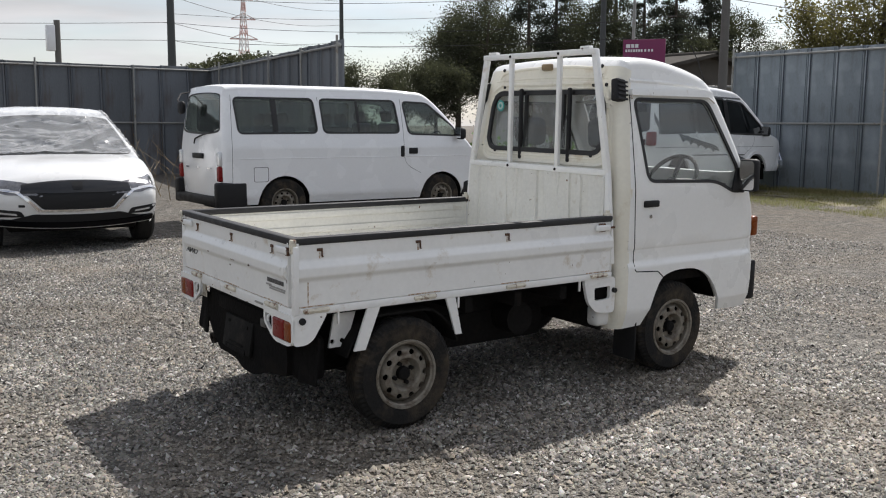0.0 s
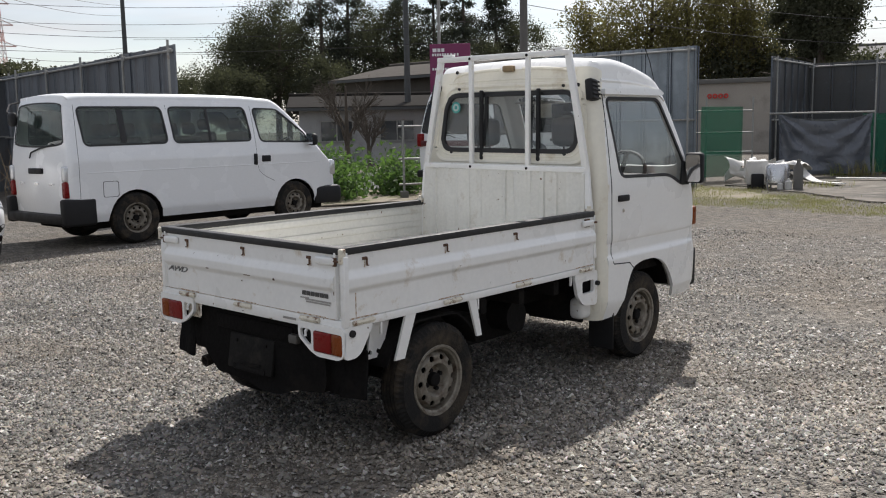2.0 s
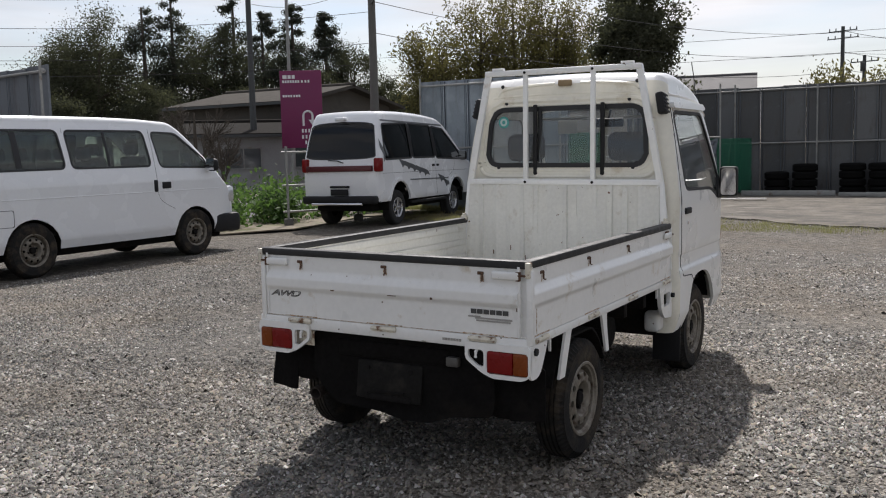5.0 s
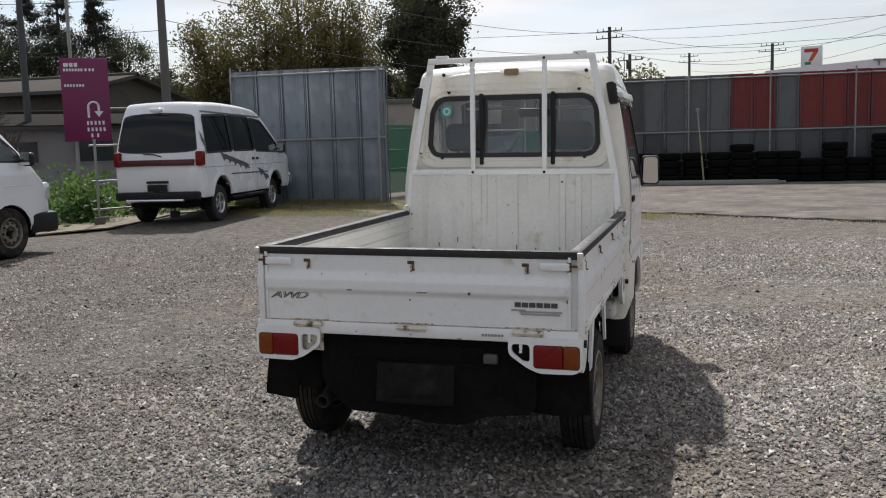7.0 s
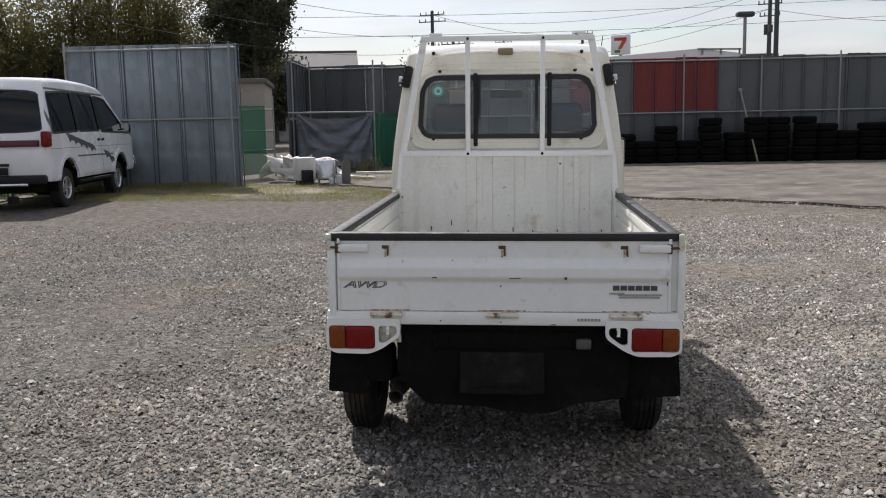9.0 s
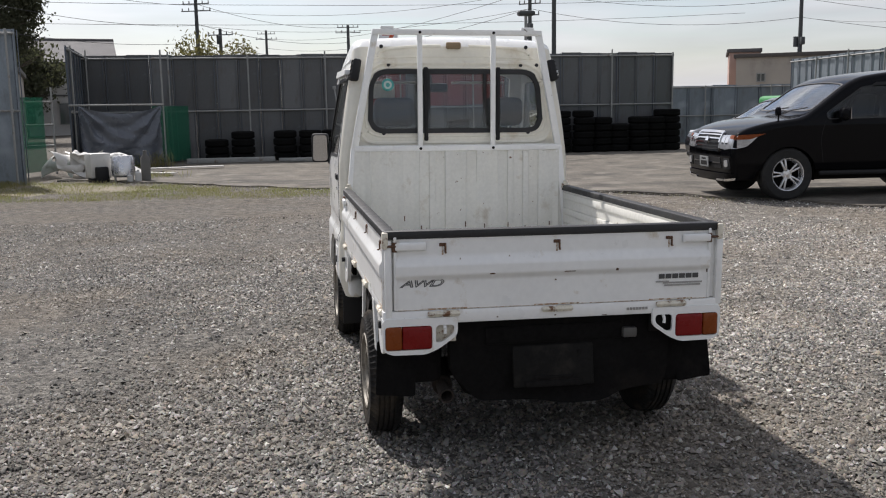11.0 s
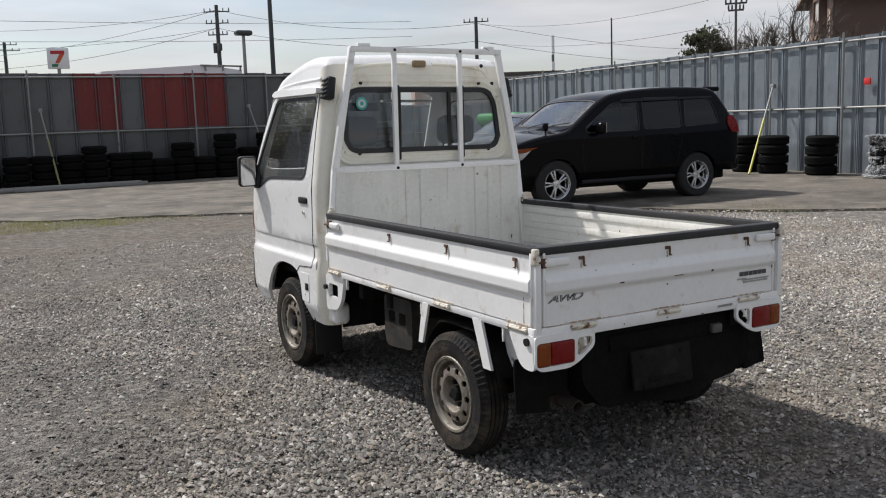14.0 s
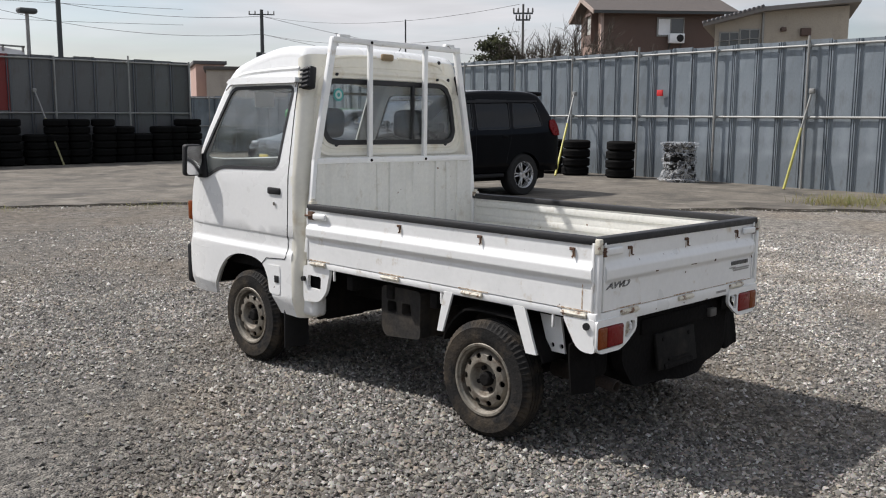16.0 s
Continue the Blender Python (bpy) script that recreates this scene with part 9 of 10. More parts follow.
house("dark brown barn with a metal roof", face_to(31.0, 32.9, 31.0, 25.5), 7.4, 8, 4.15, 0.8, wallpaint("barn_wall", (0.085, 0.076, 0.064)), material("dull_barn_roof", (0.075, 0.069, 0.061), 1.0, spread_=0.3, scale=2, bump=0.3, spec=0.05), (), 0.6)
house("long pale warehouse beyond the gate", face_to(40.0, 19.0, 41.45, 12.2), 6.95, 8, 3.35, 1, wallpaint("warehouse_wall", (0.33, 0.30, 0.26)), POLE, (), 0.2, True)
bm = bmesh.new()
for k in range(4):                                     # red characters on the warehouse, as plain rings
    c = Matrix.Translation((40.35 + k * 0.055, 16.9 - k * 0.26, 2.75)) @ pose(0, 0, 0, 0, 90, 0)
    lathe(bm, [(0.06, 0), (0.12, 0), (0.12, 0.04), (0.06, 0.04), (0.06, 0)], 14, c)
tagged(part("wall_sign", bm, material("red_sign_paint", (0.55, 0.04, 0.03), 0.5)), "row of red ring-shaped marks on a wall", "sign")
house("flat-roofed beige shop building", face_to(47.5, -25.9, 43.3, -32.7), 8.6, 8, 4.05, 1, wallpaint("shop_wall", (0.40, 0.36, 0.31)), ROOF_BROWN, ((1.2, 2.7, 0.4, 0.4), (5.6, 2.8, 0.4, 0.3)), 0.2, True)
house("pinkish building in the distance", face_to(51.6, -27.6, 50.8, -29.2), 1.8, 6, 4.6, 1, wallpaint("pink_wall", (0.45, 0.30, 0.25)), ROOF_GREY, (), 0.2, True)
house("pale gabled house in the distance", face_to(70, -14.5, 70, -20.5), 6, 6, 4.2, 1.8, WHITE_WALL, ROOF_GREY, ((1.5, 2.4, 1.5, 1.0),), 0.5)
house("dark hipped house far behind the hoarding", face_to(80, -1.5, 79, -8), 6, 6, 4.7, 1.7, wallpaint("dim_wall", (0.2, 0.18, 0.17)), ROOF_GREY, (), 0.5)

# carport roof and shop sign
cp = thing("carport", "pale carport roof on thin posts", "carport", face_to(25.2, 21.2, 28.2, 17.5))
bm = bmesh.new()
box(bm, (0, 0, 2.9), (4.4, 3, 2.98), 0.02)
part("roof", bm, PIPE, cp)
for x in (0.2, 2.2, 4.2):
    bm = bmesh.new()
    rod(bm, (x, 0.2, 0), (x, 0.2, 2.9), 0.05)
    part("post", bm, PIPE, cp)
ss = thing("shop_sign", "square white shop sign with red, orange and green shapes", "sign", face_to(69.6, -7.5, 69.2, -8.9))
bm = bmesh.new()
box(bm, (0, -0.2, 6.06), (1.46, 0.2, 7.54), 0.06)
part("board", bm, WHITE_VAN, ss)
for poly, c, nm in (([(0.25, 7.34), (1.20, 7.34), (1.20, 7.10), (0.25, 7.10)], (0.5, 0.03, 0.03), "red_shape"), ([(1.20, 7.10), (0.86, 7.10), (0.52, 6.45), (0.80, 6.45)], (0.55, 0.10, 0.03), "orange_shape"), ([(0.30, 6.40), (0.74, 6.40), (0.70, 6.20), (0.30, 6.20)], (0.03, 0.20, 0.09), "green_shape")):
    part("mark", panel(poly, lambda u, v, d: Vector((u, -0.215 + d, v)), 0.012), material(nm, c, 0.5), ss)
bm = bmesh.new()
rod(bm, (0.73, 0, 0), (0.73, 0, 6.1), 0.12)
part("post", bm, PIPE, ss)
# box body of a lorry behind the tall hoarding
lorry = thing("box_container", "white box body with a sloping roof behind the hoarding", "container", pose(25.5, 0, 0))
part("body", panel([(-2.7, 0), (-6.9, 0), (-6.9, 3.22), (-5.7, 3.39), (-2.7, 3.19)], lambda u, v, d: Vector((d, u, v)), 2.2), WHITE_VAN, lorry)
bm = bmesh.new()
for y in (-5.75, -6.3, -6.85):
    bar(bm, (-0.02, y, 3.20), (-0.02, y, 3.36), 0.05)
bar(bm, (-0.02, -5.6, 3.37), (-0.02, -6.9, 3.34), 0.05)
part("roof_rail", bm, PIPE, lorry)

# tall magenta road sign on a pipe frame
sg = thing("road_sign", "tall magenta direction sign with white bars and a turning arrow", "sign", face_to(24.1, 20.6, 25.0, 19.2))
MAG = material("magenta_sign", (0.17, 0.012, 0.075), 0.45, spread_=0.08, bump=0.02)
SIGN_WHITE = material("white_sign_paint", (0.75, 0.73, 0.74), 0.5, bump=0.0)
bm = bmesh.new()
box(bm, (0, -0.02, 1.62), (0.82, 0.02, 3.14), 0.004)
part("sign_board", bm, MAG, sg)
for x, w in ((0.06, 0.08), (0.16, 0.06), (0.24, 0.06)):
    bm = bmesh.new()
    box(bm, (x, -0.026, 2.98), (x + w, -0.021, 3.05))
    part("name_bar", bm, SIGN_WHITE, sg)
for z, xs, h in ((2.90, (0.05, 0.10, 0.15, 0.20, 0.25, 0.30, 0.35, 0.42, 0.49, 0.55), 0.05), (2.62, (0.05, 0.10, 0.15, 0.20, 0.26, 0.31, 0.36), 0.045), (1.92, (0.40, 0.46, 0.53, 0.60, 0.67), 0.07), (1.80, (0.40, 0.47, 0.54, 0.61, 0.68), 0.07), (1.69, (0.46, 0.56), 0.07)):
    for x in xs:
        bm = bmesh.new()
        box(bm, (x, -0.026, z), (x + 0.035, -0.021, z + h))
        part("text_bar", bm, SIGN_WHITE, sg)
bm = bmesh.new()
sweep(bm, [(0.44, -0.024, 2.05), (0.44, -0.024, 2.25)] + [(0.53 - 0.09 * math.cos(a), -0.024, 2.25 + 0.09 * math.sin(a)) for a in spread(0, math.pi, 10)] + [(0.62, -0.024, 2.16)], 0.022, 6)
bm.faces.new([bm.verts.new(p) for p in ((0.54, -0.03, 2.17), (0.70, -0.03, 2.17), (0.62, -0.03, 2.06))])
part("turn_arrow", bm, SIGN_WHITE, sg)
for ob in sg.children:                                 # a board of 1.5 by 2.9 m, its foot 1.75 m up
    ob.matrix_basis = Matrix.Translation((0, 0, 1.75)) @ Matrix.Diagonal((1.9, 1.9, 1.9, 1)) @ Matrix.Translation((0, 0, -1.62))
bm = bmesh.new()
rod(bm, (0.35, 0.12, 0), (0.35, 0.12, 10.0), 0.06)
part("post_pipe", bm, PIPE, sg)
# low pipe frame at the yard's edge
pf = thing("pipe_frame", "low rusty pipe frame at the yard's edge", "barrier", pose(11.55, 10.05, 0, 0, 0, -28))
for x in (0.0, 1.6):
    bm = bmesh.new()
    rod(bm, (x, 0, 0), (x, 0, 1.62), 0.026)
    part("post_pipe", bm, PIPE, pf)
    bm = bmesh.new()
    box(bm, (x - 0.08, -0.08, 0), (x + 0.08, 0.08, 0.14), 0.02)
    part("foot_block", bm, POLE, pf)
for z in (0.28, 0.82, 1.5):
    bm = bmesh.new()
    rod(bm, (-0.1, 0.03, z), (1.8, 0.03, z), 0.022)
    part("cross_pipe", bm, PIPE, pf)

# ---- loose things in the yard ----
def tyre_mesh(r=0.33, w=0.21, rim=0.19):
    bm = bmesh.new()
    h = w / 2
    lathe(bm, [(rim, -h * 0.8), (rim + 0.015, -h * 0.95), ((r + rim) / 2, -h), (r - 0.025, -h * 0.86), (r, -h * 0.6), (r, -h * 0.22), (r - 0.008, -h * 0.2), (r - 0.008, -h * 0.12), (r, -h * 0.1), (r, h * 0.1), (r - 0.008, h * 0.12),
                (r - 0.008, h * 0.2), (r, h * 0.22), (r, h * 0.6), (r - 0.025, h * 0.86), ((r + rim) / 2, h), (rim + 0.015, h * 0.95), (rim, h * 0.8), (rim - 0.01, 0), (rim, -h * 0.8)], 26)
    mesh = bpy.data.meshes.new("tyre")
    bmesh.ops.recalc_face_normals(bm, faces=bm.faces)
    bm.to_mesh(mesh)
    bm.free()
    return finish(mesh, RUBBER_PILE)


TYRE = tyre_mesh()
random.seed(21)


def stack(x, y, n, label, group, foot=0.04, w=0.21, mesh=None, lean=0.012):
    for k in range(n):
        t = new("tyre", mesh or TYRE)
        t.matrix_basis = pose(x + random.uniform(-lean, lean) * 2, y + random.uniform(-lean, lean) * 2, foot + w * (k + 0.5), random.uniform(-0.5, 0.5), random.uniform(-0.5, 0.5), random.uniform(0, 360))
        tagged(t, label, "tyre", group)


for x, y, n in ((12.25, -14.5, 4), (11.35, -14.35, 4), (10.05, -14.3, 4)):
    stack(x, y, n, "black used tyre in a stack by the silvery hoarding", "tyres stacked by the silvery hoarding")
stack(8.45, -14.2, 4, "used tyre wrapped in pale film", "tyres wrapped in film")
y = 2.6
k = 0
heights = (3, 4, 0, 4, 4, 4, 4, 5, 4, 4, 3, 5, 3, 6, 4, 6, 6, 6, 5, 4, 5, 5, 6, 5, 4, 5)
while y > -11.4:
    stack(23.75 + random.uniform(-0.06, 0.06), y, heights[k % len(heights)], "black used tyre heaped along the tall hoarding", "tyres heaped along the tall hoarding")
    k += 1
    y -= random.uniform(0.50, 0.74)
stack(23.9, -11.0, 6, "black used tyre heaped along the tall hoarding", "tyres heaped along the tall hoarding")
# film round the wrapped stack
bm = bmesh.new()
seg, rows_ = 72, 34
grid = []
for j in range(rows_ + 1):
    z = 0.045 + j * 0.87 / rows_
    row = []
    for i in range(seg):
        a = i * 2 * math.pi / seg
        r = 0.300 + 0.05 * noise.noise((math.cos(a) * 2, math.sin(a) * 2, z * 5)) + 0.08 * abs(noise.noise((math.cos(a) * 4, math.sin(a) * 4, z * 9))) + 0.05 * abs(noise.noise((math.cos(a) * 9, math.sin(a) * 9, z * 22))) + (0.07 if j < 3 else 0) + (0.05 if 29 < j < rows_ else 0) + 0.04 * max(0.0, math.sin(z * 9.0))
        if j == rows_:
            r *= 0.55
        row.append(bm.verts.new((8.45 + r * math.cos(a), -14.2 + r * math.sin(a), z)))
    grid.append(row)
for a, b in zip(grid, grid[1:]):
    for i in range(seg):
        bm.faces.new((a[i], a[(i + 1) % seg], b[(i + 1) % seg], b[i]))
tagged(part("plastic_film", bm, FILM_MILKY, angle=25), "crumpled pale film wrapped round a tyre stack", "plastic film")

YELLOW_DULL = material("faded_yellow_paint", (0.24, 0.22, 0.11), 0.6, spread_=0.2, bump=0.05)
# raking props, red notice, lying pipes
def prop(p, q, label, mats=(YELLOW, PIPE)):
    p, q = Vector(p), Vector(q)
    t = thing("raking_prop", label, "prop", group="raking props against the hoardings")
    bm = bmesh.new()
    rod(bm, p, p.lerp(q, 0.62), 0.026)
    part("yellow_tube", bm, mats[0], t)
    bm = bmesh.new()
    rod(bm, p.lerp(q, 0.60), q, 0.021)
    box(bm, q - Vector((0.05, 0.05, 0.06)), q + Vector((0.05, 0.05, 0.04)), 0.015)
    part("grey_tube", bm, mats[1], t)


for p, q in (((5.96, -13.97, 0.04), (5.72, -14.46, 1.97)), ((11.45, -13.68, 0.04), (12.12, -15.24, 2.01)), ((23.2, -1.0, 0.04), (24.2, -0.8, 2.1)), ((23.2, -6.9, 0.04), (24.2, -6.6, 2.1)), ((23.2, 3.9, 0.04), (24.2, 4.0, 1.6))):
    prop(p, q, "yellow and grey prop leaning on the hoarding", (YELLOW, PIPE) if p[0] < 20 else (YELLOW_DULL, PIPE))
bm = bmesh.new()
box(bm, (9.39, -14.96, 1.91), (9.54, -14.93, 2.05), 0.002)
tagged(part("notice", bm, material("red_notice", (0.62, 0.03, 0.03), 0.5)), "small red notice fixed to the hoarding", "notice")
for k, (x, y0, y1) in enumerate(((22.6, 0.6, -3.1), (22.75, 0.9, -2.6), (22.4, 0.2, -2.9), (22.9, 3.4, 1.0))):
    bm = bmesh.new()
    box(bm, (x - 0.05, y1, 0.04), (x + 0.05, y0, 0.12 + 0.02 * k), 0.01)
    tagged(part("plank", bm, PIPE), "pale grey length of timber lying on the paving", "plank", "lengths of timber on the paving")

# netting, barrier rails and a hung sheet at the gate
NET = bpy.data.materials.new("green_netting")
NET.use_nodes = True
nn, nl = NET.node_tree.nodes, NET.node_tree.links
nb = nn["Principled BSDF"]
nb.inputs["Base Color"].default_value, nb.inputs["Roughness"].default_value = (0.012, 0.16, 0.085, 1), 0.7
nt, nm = nn.new("ShaderNodeBsdfTransparent"), nn.new("ShaderNodeMixShader")
nm.inputs[0].default_value = 0.55
nl.new(nt.outputs[0], nm.inputs[1]), nl.new(nb.outputs[0], nm.inputs[2]), nl.new(nm.outputs[0], nn["Material Output"].inputs[0])


def drape(name, label, a, b, z0, z1, mat, fold=0.05, category="netting", sag=0.0):
    a, b = Vector((*a, 0)), Vector((*b, 0))
    side = (b - a).normalized().cross((0, 0, 1))
    span = (b - a).length
    def fn(u, v, d):
        if category == "tarpaulin":                    # folds that run down from the two tied corners
            a1, a2 = math.atan2(z1 - v + 0.06, u * span + 0.06), math.atan2(z1 - v + 0.06, (1 - u) * span + 0.06)
            off = 0.16 * math.sin(a1 * 13 + 1.2 * noise.noise((u * 3, v * 2, 1))) * (1 - u) ** 0.7 + 0.16 * math.sin(a2 * 12 + 1.5 * noise.noise((u * 2, v * 3, 6))) * u ** 0.7
            off += 0.16 * noise.noise((u * 4, v * 3, 2)) + 0.10 * abs(noise.noise((u * 11 + v * 3, v * 7, 5)))
            p = a.lerp(b, u) + Vector((0, 0, v - sag * 4 * u * (1 - u) * (v - z0) / (z1 - z0)))
            return p + side * (fold * off * (0.25 + 0.75 * min(1.0, (z1 - v) * 2.5)) + d)
        p = a.lerp(b, u) + Vector((0, 0, v - sag * 4 * u * (1 - u) * (v - z0) / (z1 - z0)))
        return p + side * (fold * (0.55 * noise.noise((u * 3.2 + 0.8 * v, v * 1.1, z1)) + 0.34 * abs(noise.noise((u * 7 - v * 2.6, v * 2.6 + u * 3, 2))) + 0.16 * abs(noise.noise((u * 15 + v * 5, v * 6 - u * 6, 9)))) + d)
    bm = panel([(0, z0), (1, z0), (1, z1), (0, z1)], fn, 0.006, (), spread(0, 1, 52)[1:-1], spread(z0, z1, 30)[1:-1])
    return tagged(part(name, bm, mat, None, angle=28 if category == "tarpaulin" else 70), label, category)


drape("green_netting", "green builders' netting tied to the barrier", (18.9, 6.9), (20.3, 6.45), 0.1, 1.85, NET)
drape("green_netting", "green builders' netting tied to the barrier", (17.3, 6.25), (18.6, 7.4), 0.1, 1.9, NET)
drape("green_netting", "green builders' netting hanging by the hoarding", (22.5, 4.2), (24.1, 3.4), 0.1, 1.62, NET)
TARP = material("grey_tarpaulin", (0.105, 0.115, 0.135), 0.26, spread_=0.08, scale=3, fine=30, bump=0.3)
tarp = drape("tarpaulin", "crumpled grey tarpaulin hung on a rail", (20.95, 5.76), (22.45, 3.95), 0.10, 1.64, TARP, 0.36, "tarpaulin", 0.20)
for q in (0.04, 0.35, 0.66, 0.96):                     # cords that tie the sheet to its rail
    bm = bmesh.new()
    p = Vector((20.95, 5.76, 0)).lerp(Vector((22.45, 3.95, 0)), q)
    sweep(bm, [p + Vector((0, 0, 1.52)), p + Vector((0.02, 0.03, 1.60)), p + Vector((0, 0, 1.68))], 0.008, 5)
    part("tie_cord", bm, CABLE, tarp)
bar_t = thing("barrier", "pipe barrier across the gate", "barrier")
for z in (0.7, 1.2, 1.75):
    bm = bmesh.new()
    rod(bm, (18.6, 7.9, z), (20.6, 6.3, z), 0.024)
    part("rail_pipe", bm, PIPE, bar_t)
for x, yy in ((18.6, 7.9), (19.6, 7.1), (20.6, 6.3)):
    bm = bmesh.new()
    rod(bm, (x, yy, 0), (x, yy, 2.1), 0.024)
    part("post_pipe", bm, PIPE, bar_t)
bm = bmesh.new()
rod(bm, (20.8, 5.95, 1.66), (22.5, 3.9, 1.66), 0.024)
part("rail_pipe", bm, PIPE, bar_t)
bm = bmesh.new()
rod(bm, (22.5, 3.9, 0), (22.5, 3.9, 3.1), 0.024)
part("post_pipe", bm, PIPE, bar_t)

# scrap by the gate: bumper shells, heater box, drum, cans, boards
SCRAP_WHITE = material("scrap_white_plastic", (0.55, 0.54, 0.51), 0.5, spread_=0.1, scale=5, bump=0.05, stain=(0.3, 0.27, 0.22), stain_at=(0.55, 0.75))
for k, (x, y, rz, ry, L) in enumerate(((18.9, 5.35, 20, 35, 1.0), (19.4, 4.9, 75, 15, 1.2), (18.4, 5.6, -30, 60, 0.8), (18.2, 5.1, 110, 100, 0.7), (19.0, 5.75, 60, -50, 0.9))):
    bm = bmesh.new()
    def shell_fn(u, v, d):
        a = (v - 0.5) * 2.4
        warp = 0.10 * noise.noise((u * 2.1 + k, v * 2.4, k * 3.0)) + 0.05 * abs(noise.noise((u * 5, v * 6, k * 7.0)))
        return Vector((u, (0.24 - d + warp) * math.sin(a) + 0.16 * (2 * u / L) ** 2, (0.24 - d + warp) * math.cos(a) * (1 - 0.35 * (2 * u / L) ** 2)))
    panel([(-L / 2, 0), (L / 2, 0), (L / 2, 1), (-L / 2, 1)], shell_fn, 0.008, [rounded([(-0.2, 0.35), (0.2, 0.35), (0.15, 0.6), (-0.15, 0.6)], 0.05, 3)], spread(-L / 2, L / 2, 20)[1:-1], spread(0, 1, 14)[1:-1], into=bm)
    ob = tagged(part("bumper_shell", bm, SCRAP_WHITE), "broken white plastic bumper shell on the ground", "car part", "scrap by the gate")
    ob.matrix_basis = pose(x, y, 0.28, ry, 0, rz)
hb = thing("heater", "white box heater with a black motor", "heater", pose(17.15, 4.72, 0.0, 0, 0, 30))
bm = bmesh.new()
box(bm, (-0.18, -0.22, 0.10), (0.18, 0.22, 0.62), 0.03)
part("casing", bm, SCRAP_WHITE, hb)
bm = bmesh.new()
box(bm, (-0.30, -0.12, 0.0), (-0.16, 0.14, 0.34), 0.03)
box(bm, (-0.16, -0.18, 0.0), (0.16, 0.18, 0.11), 0.02)
part("motor", bm, PLASTIC, hb)
drum = thing("steel_drum", "dull stainless drum lying on a frame", "drum", pose(16.95, 4.18, 0.0, 0, 0, 10))
bm = bmesh.new()
lathe(bm, [(0, 0.12), (0.2, 0.12), (0.24, 0.16), (0.24, 0.50), (0.2, 0.56), (0, 0.57)], 24)
part("drum_body", bm, ALLOY, drum)
bm = bmesh.new()
for x, yy in ((-0.17, -0.17), (0.17, -0.17), (0.17, 0.17), (-0.17, 0.17)):
    rod(bm, (x, yy, 0), (x, yy, 0.16), 0.02, seg=8)
part("frame_leg", bm, PIPE, drum)
for x, y, r, h, mt, lb in ((16.75, 3.86, 0.07, 0.27, SCRAP_WHITE, "white plastic bottle on the soil"), (16.7, 4.02, 0.06, 0.2, SCRAP_WHITE, "white plastic bottle on the soil"), (16.9, 3.72, 0.10, 0.66, POLE, "upright dull metal canister")):
    bm = bmesh.new()
    lathe(bm, [(0, 0), (r, 0), (r, h * 0.75), (r * 0.4, h * 0.88), (r * 0.4, h), (0, h)], 16)
    ob = tagged(part("canister", bm, mt), lb, "canister", "scrap by the gate")
    ob.matrix_basis = pose(x, y, 0.0)
for k, (x, y, rz, L) in enumerate(((18.7, 3.9, 55, 1.5), (19.2, 4.2, 80, 1.2), (20.5, 3.2, 100, 1.8))):
    bm = bmesh.new()
    panel([(-L / 2, -0.12), (L / 2, -0.12), (L / 2, 0.12), (-L / 2, 0.12)], lambda u, v, d: Vector((u, v, 0.06 + 0.5 * max(0, u) ** 2 * (1 if k < 2 else 0) - d)), 0.02, (), spread(-L / 2, L / 2, 10)[1:-1], (), into=bm)
    ob = tagged(part("board", bm, POLE if k == 1 else SCRAP_WHITE), "warped pale board lying on the paving", "board", "scrap by the gate")
    ob.matrix_basis = pose(x, y, 0.035, 0, 0, rz)
# something green under a cover behind the dark cars
bm = bmesh.new()
box(bm, (18.2, -14.4, 1.30), (20.2, -12.1, 1.62), 0.12, seg=3)
box(bm, (18.3, -14.3, 0.03), (20.1, -12.2, 1.35), 0.05)
tagged(part("covered_load", bm, material("green_cover", (0.03, 0.22, 0.06), 0.6, spread_=0.2, scale=2)), "load under a bright green cover", "covered load")

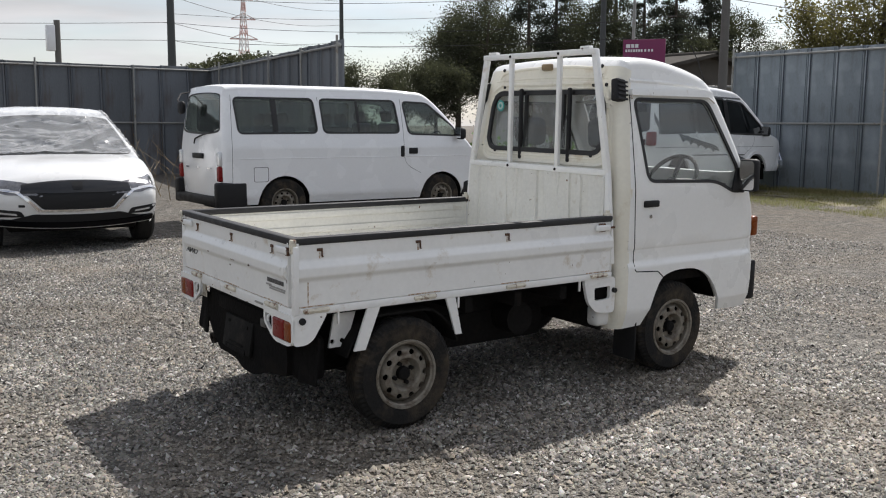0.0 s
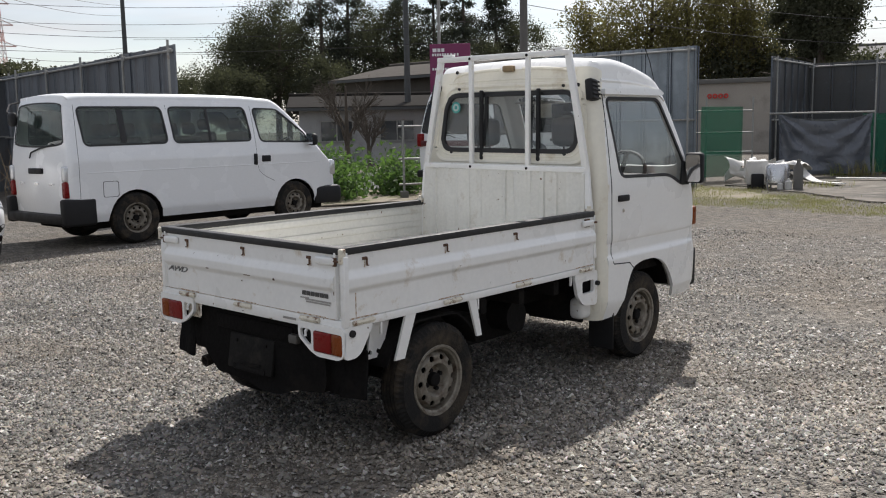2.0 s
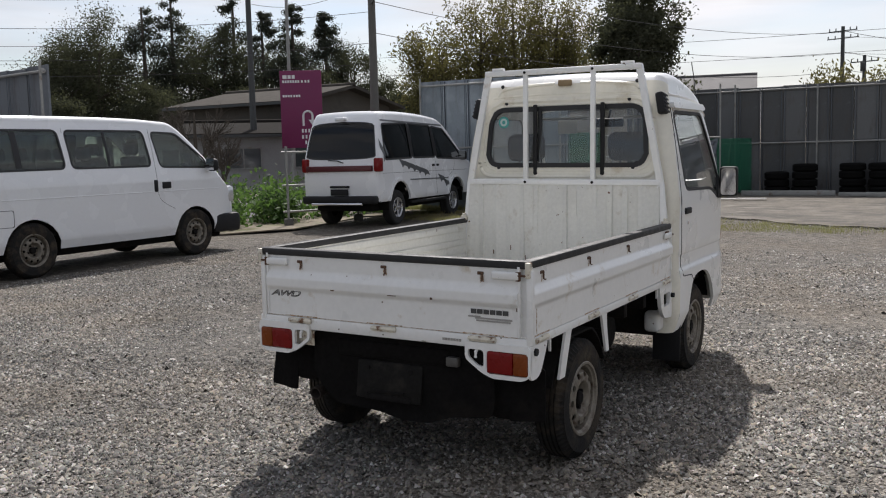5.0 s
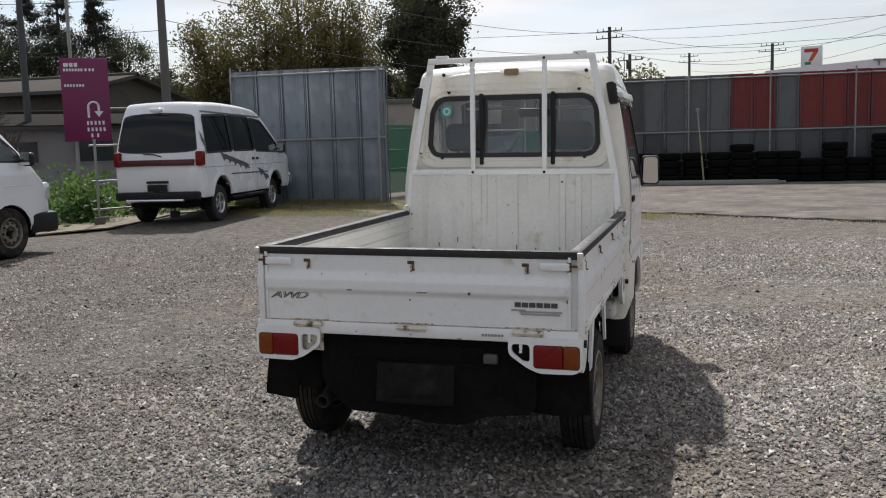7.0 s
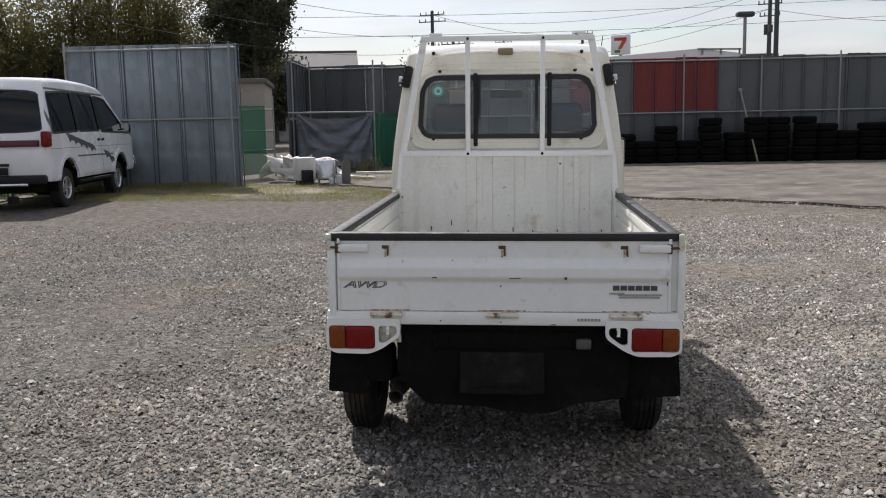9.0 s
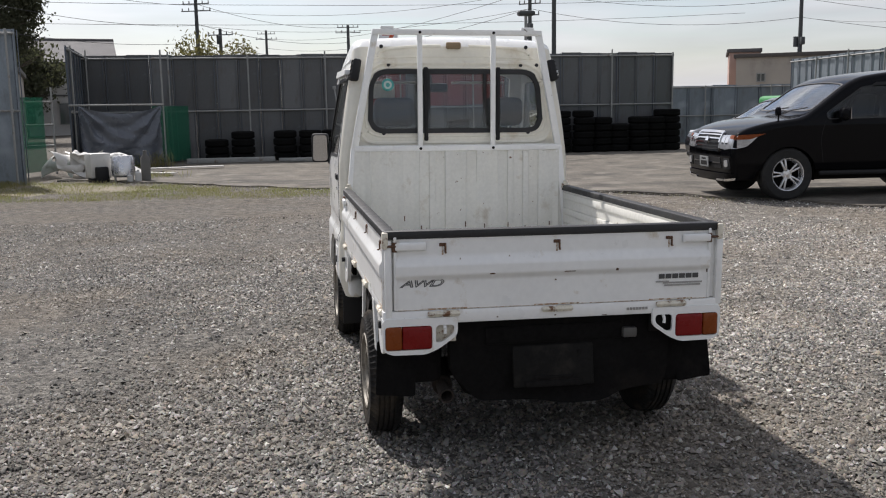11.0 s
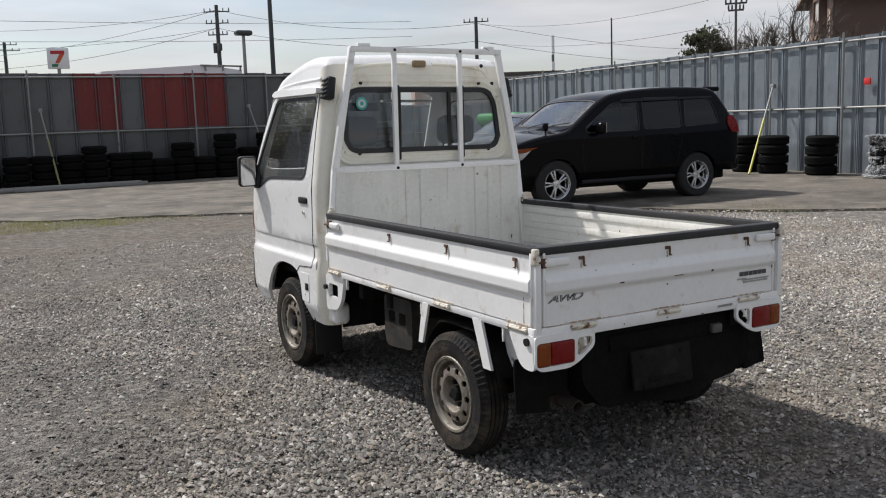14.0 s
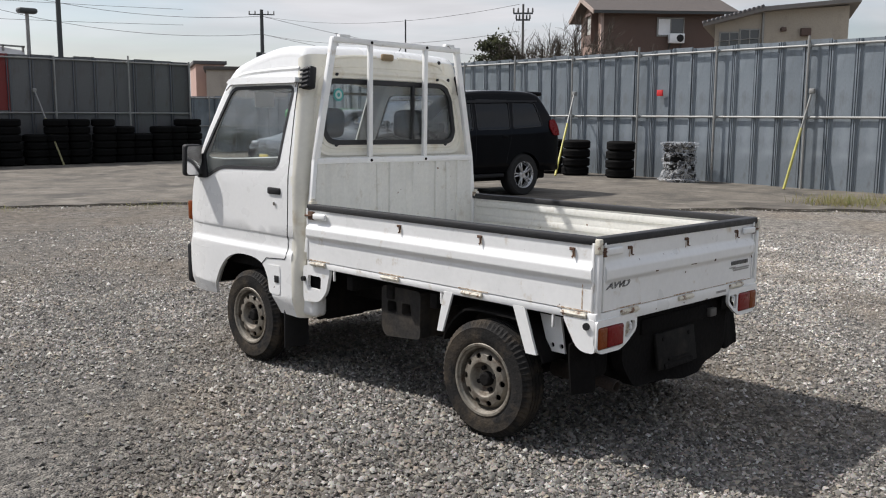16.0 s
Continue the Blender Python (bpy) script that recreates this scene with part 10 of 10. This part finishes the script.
# ---- crushed stone lying loose over the yard ----
def stone_material():
    m = bpy.data.materials.new("crushed_stone")
    m.use_nodes = True
    n, l = m.node_tree.nodes, m.node_tree.links
    b = n["Principled BSDF"]
    g, cr = n.new("ShaderNodeNewGeometry"), n.new("ShaderNodeValToRGB")
    e = cr.color_ramp.elements
    e[0].position, e[0].color = 0.0, (0.048, 0.045, 0.040, 1)
    e[1].position, e[1].color = 1.0, (0.54, 0.52, 0.48, 1)
    for p, c in ((0.35, (0.150, 0.143, 0.130, 1)), (0.62, (0.230, 0.219, 0.199, 1)), (0.80, (0.27, 0.23, 0.18, 1)), (0.92, (0.34, 0.326, 0.30, 1))):
        q = e.new(p)
        q.color = c
    co, no, mx = n.new("ShaderNodeTexCoord"), n.new("ShaderNodeTexNoise"), n.new("ShaderNodeMix")
    no.inputs["Scale"].default_value, no.inputs["Detail"].default_value = 160, 4
    mx.data_type, mx.blend_type = "RGBA", "OVERLAY"
    mx.inputs["Factor"].default_value = 0.45
    l.new(co.outputs["Object"], no.inputs["Vector"])
    l.new(g.outputs["Random Per Island"], cr.inputs["Fac"])
    l.new(cr.outputs["Color"], mx.inputs["A"]), l.new(no.outputs["Color"], mx.inputs["B"])
    # paler towards -y, darker towards +y, in step with the ground below
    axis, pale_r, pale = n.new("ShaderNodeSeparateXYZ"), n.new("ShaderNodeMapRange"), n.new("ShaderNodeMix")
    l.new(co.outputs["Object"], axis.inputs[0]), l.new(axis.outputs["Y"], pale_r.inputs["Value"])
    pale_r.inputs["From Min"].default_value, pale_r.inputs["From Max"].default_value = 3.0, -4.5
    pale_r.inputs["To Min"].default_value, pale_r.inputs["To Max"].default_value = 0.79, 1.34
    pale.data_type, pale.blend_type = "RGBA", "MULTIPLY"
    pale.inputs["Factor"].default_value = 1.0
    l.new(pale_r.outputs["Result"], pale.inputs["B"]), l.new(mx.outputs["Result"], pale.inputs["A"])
    # in places they lie half buried in brown dust, in others they are freshly broken and dark
    dn, dr, dm = n.new("ShaderNodeTexNoise"), n.new("ShaderNodeMapRange"), n.new("ShaderNodeMix")
    dn.inputs["Scale"].default_value, dn.inputs["Detail"].default_value = 0.55, 8
    dr.inputs["From Min"].default_value, dr.inputs["From Max"].default_value, dr.inputs["To Max"].default_value = 0.47, 0.66, 0.34
    dm.data_type = "RGBA"
    dm.inputs["B"].default_value = (0.215, 0.172, 0.122, 1)
    l.new(co.outputs["Object"], dn.inputs["Vector"]), l.new(dn.outputs["Fac"], dr.inputs["Value"])
    l.new(dr.outputs["Result"], dm.inputs["Factor"]), l.new(pale.outputs["Result"], dm.inputs["A"])
    bn, br, bx = n.new("ShaderNodeTexNoise"), n.new("ShaderNodeMapRange"), n.new("ShaderNodeMix")
    bn.inputs["Scale"].default_value, bn.inputs["Detail"].default_value = 1.7, 5
    br.inputs["From Min"].default_value, br.inputs["From Max"].default_value = 0.32, 0.68
    br.inputs["To Min"].default_value, br.inputs["To Max"].default_value = 0.72, 1.22
    bx.data_type, bx.blend_type = "RGBA", "MULTIPLY"
    bx.inputs["Factor"].default_value = 1.0
    l.new(co.outputs["Object"], bn.inputs["Vector"]), l.new(bn.outputs["Fac"], br.inputs["Value"])
    l.new(dm.outputs["Result"], bx.inputs["A"]), l.new(br.outputs["Result"], bx.inputs["B"])
    l.new(bx.outputs["Result"], b.inputs["Base Color"])
    b.inputs["Roughness"].default_value = 0.85
    return m


STONE = stone_material()
rng = np.random.default_rng(77)


def scatter(n, x0, x1, y0, y1, keep):
    """Places over a stretch of the plan, thinned by keep(x, y)."""
    p = rng.uniform((x0, y0), (x1, y1), size=(n, 2))
    return p[rng.uniform(size=n) < keep(p)]


def bare(p):
    """Where wheels have pressed the stones into the dust, few lie loose."""
    a = np.sin(p[:, 0] * 1.3 + 1.7 * np.sin(p[:, 1] * 0.7)) + np.sin(p[:, 1] * 1.1 + 2.1 * np.sin(p[:, 0] * 0.45 + 1)) + 0.6 * np.sin(p[:, 0] * 3.1 + p[:, 1] * 2.3)
    return np.clip(0.70 + 0.30 * a, 0.12, 1.0)


def centre_way(p):
    """Distance from the spot behind the truck round which the loose stone is seen nearest."""
    d = np.hypot(p[:, 0] + 2.6, p[:, 1] * 0.72)
    return np.clip((5.0 / np.maximum(d, 0.1)) ** 1.75, 0.0, 1.0)


near = scatter(1150000, -1.9, 9.5, -8.0, 8.0, lambda p: bare(p) * centre_way(p))
rim = np.array(ragged)
loose = rim[rng.integers(len(rim), size=9000)] + rng.normal(0, 0.38, (9000, 2))
near = np.concatenate([near, loose])
size = np.exp(rng.normal(math.log(0.0066), 0.42, len(near))).clip(0.0032, 0.0175)
chip = np.array([(1, 0, -0.25), (0, 1, -0.25), (-1, 0, -0.25), (0, -1, -0.25), (0.1, 0, 0.85)], float)
tri = np.array([(0, 1, 4), (1, 2, 4), (2, 3, 4), (3, 0, 4)])
n = len(near)
v = chip[None] * rng.uniform(0.7, 1.4, (n, 5, 1)) + rng.normal(0, 0.24, (n, 5, 3)) * (1, 1, 0.5)
v *= size[:, None, None] * np.stack([rng.uniform(0.8, 1.5, n), rng.uniform(0.7, 1.1, n), rng.uniform(0.60, 1.05, n)], 1)[:, None]
a = rng.uniform(0, 2 * np.pi, n)
tilt = rng.normal(0, 0.35, n)
ct, st = np.cos(tilt)[:, None], np.sin(tilt)[:, None]
v = np.stack([v[..., 0] * ct - v[..., 2] * st, v[..., 1], v[..., 0] * st + v[..., 2] * ct], -1)
c, s = np.cos(a)[:, None], np.sin(a)[:, None]
v = np.stack([v[..., 0] * c - v[..., 1] * s, v[..., 0] * s + v[..., 1] * c, v[..., 2]], -1)
v[..., :2] += near[:, None]
v[..., 2] += (size * 0.12)[:, None]
v[-len(loose):, :, 2] += 0.02
fall = -0.045 * np.clip((near[:, 1] - 4.6) / 2.6, 0, 1) ** 2 * (3 - 2 * np.clip((near[:, 1] - 4.6) / 2.6, 0, 1))
v[..., 2] += fall[:, None]
mesh = bpy.data.meshes.new("gravel")
mesh.vertices.add(n * 5)
mesh.vertices.foreach_set("co", v.reshape(-1))
idx = (tri[None] + 5 * np.arange(n)[:, None, None]).reshape(-1)
mesh.loops.add(len(idx))
mesh.loops.foreach_set("vertex_index", idx)
mesh.polygons.add(len(idx) // 3)
mesh.polygons.foreach_set("loop_start", np.arange(0, len(idx), 3))
mesh.polygons.foreach_set("loop_total", np.full(len(idx) // 3, 3))
mesh.update()
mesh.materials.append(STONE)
tagged(new("gravel", mesh), "loose grey crushed stone over the yard", "gravel", kind="stuff")
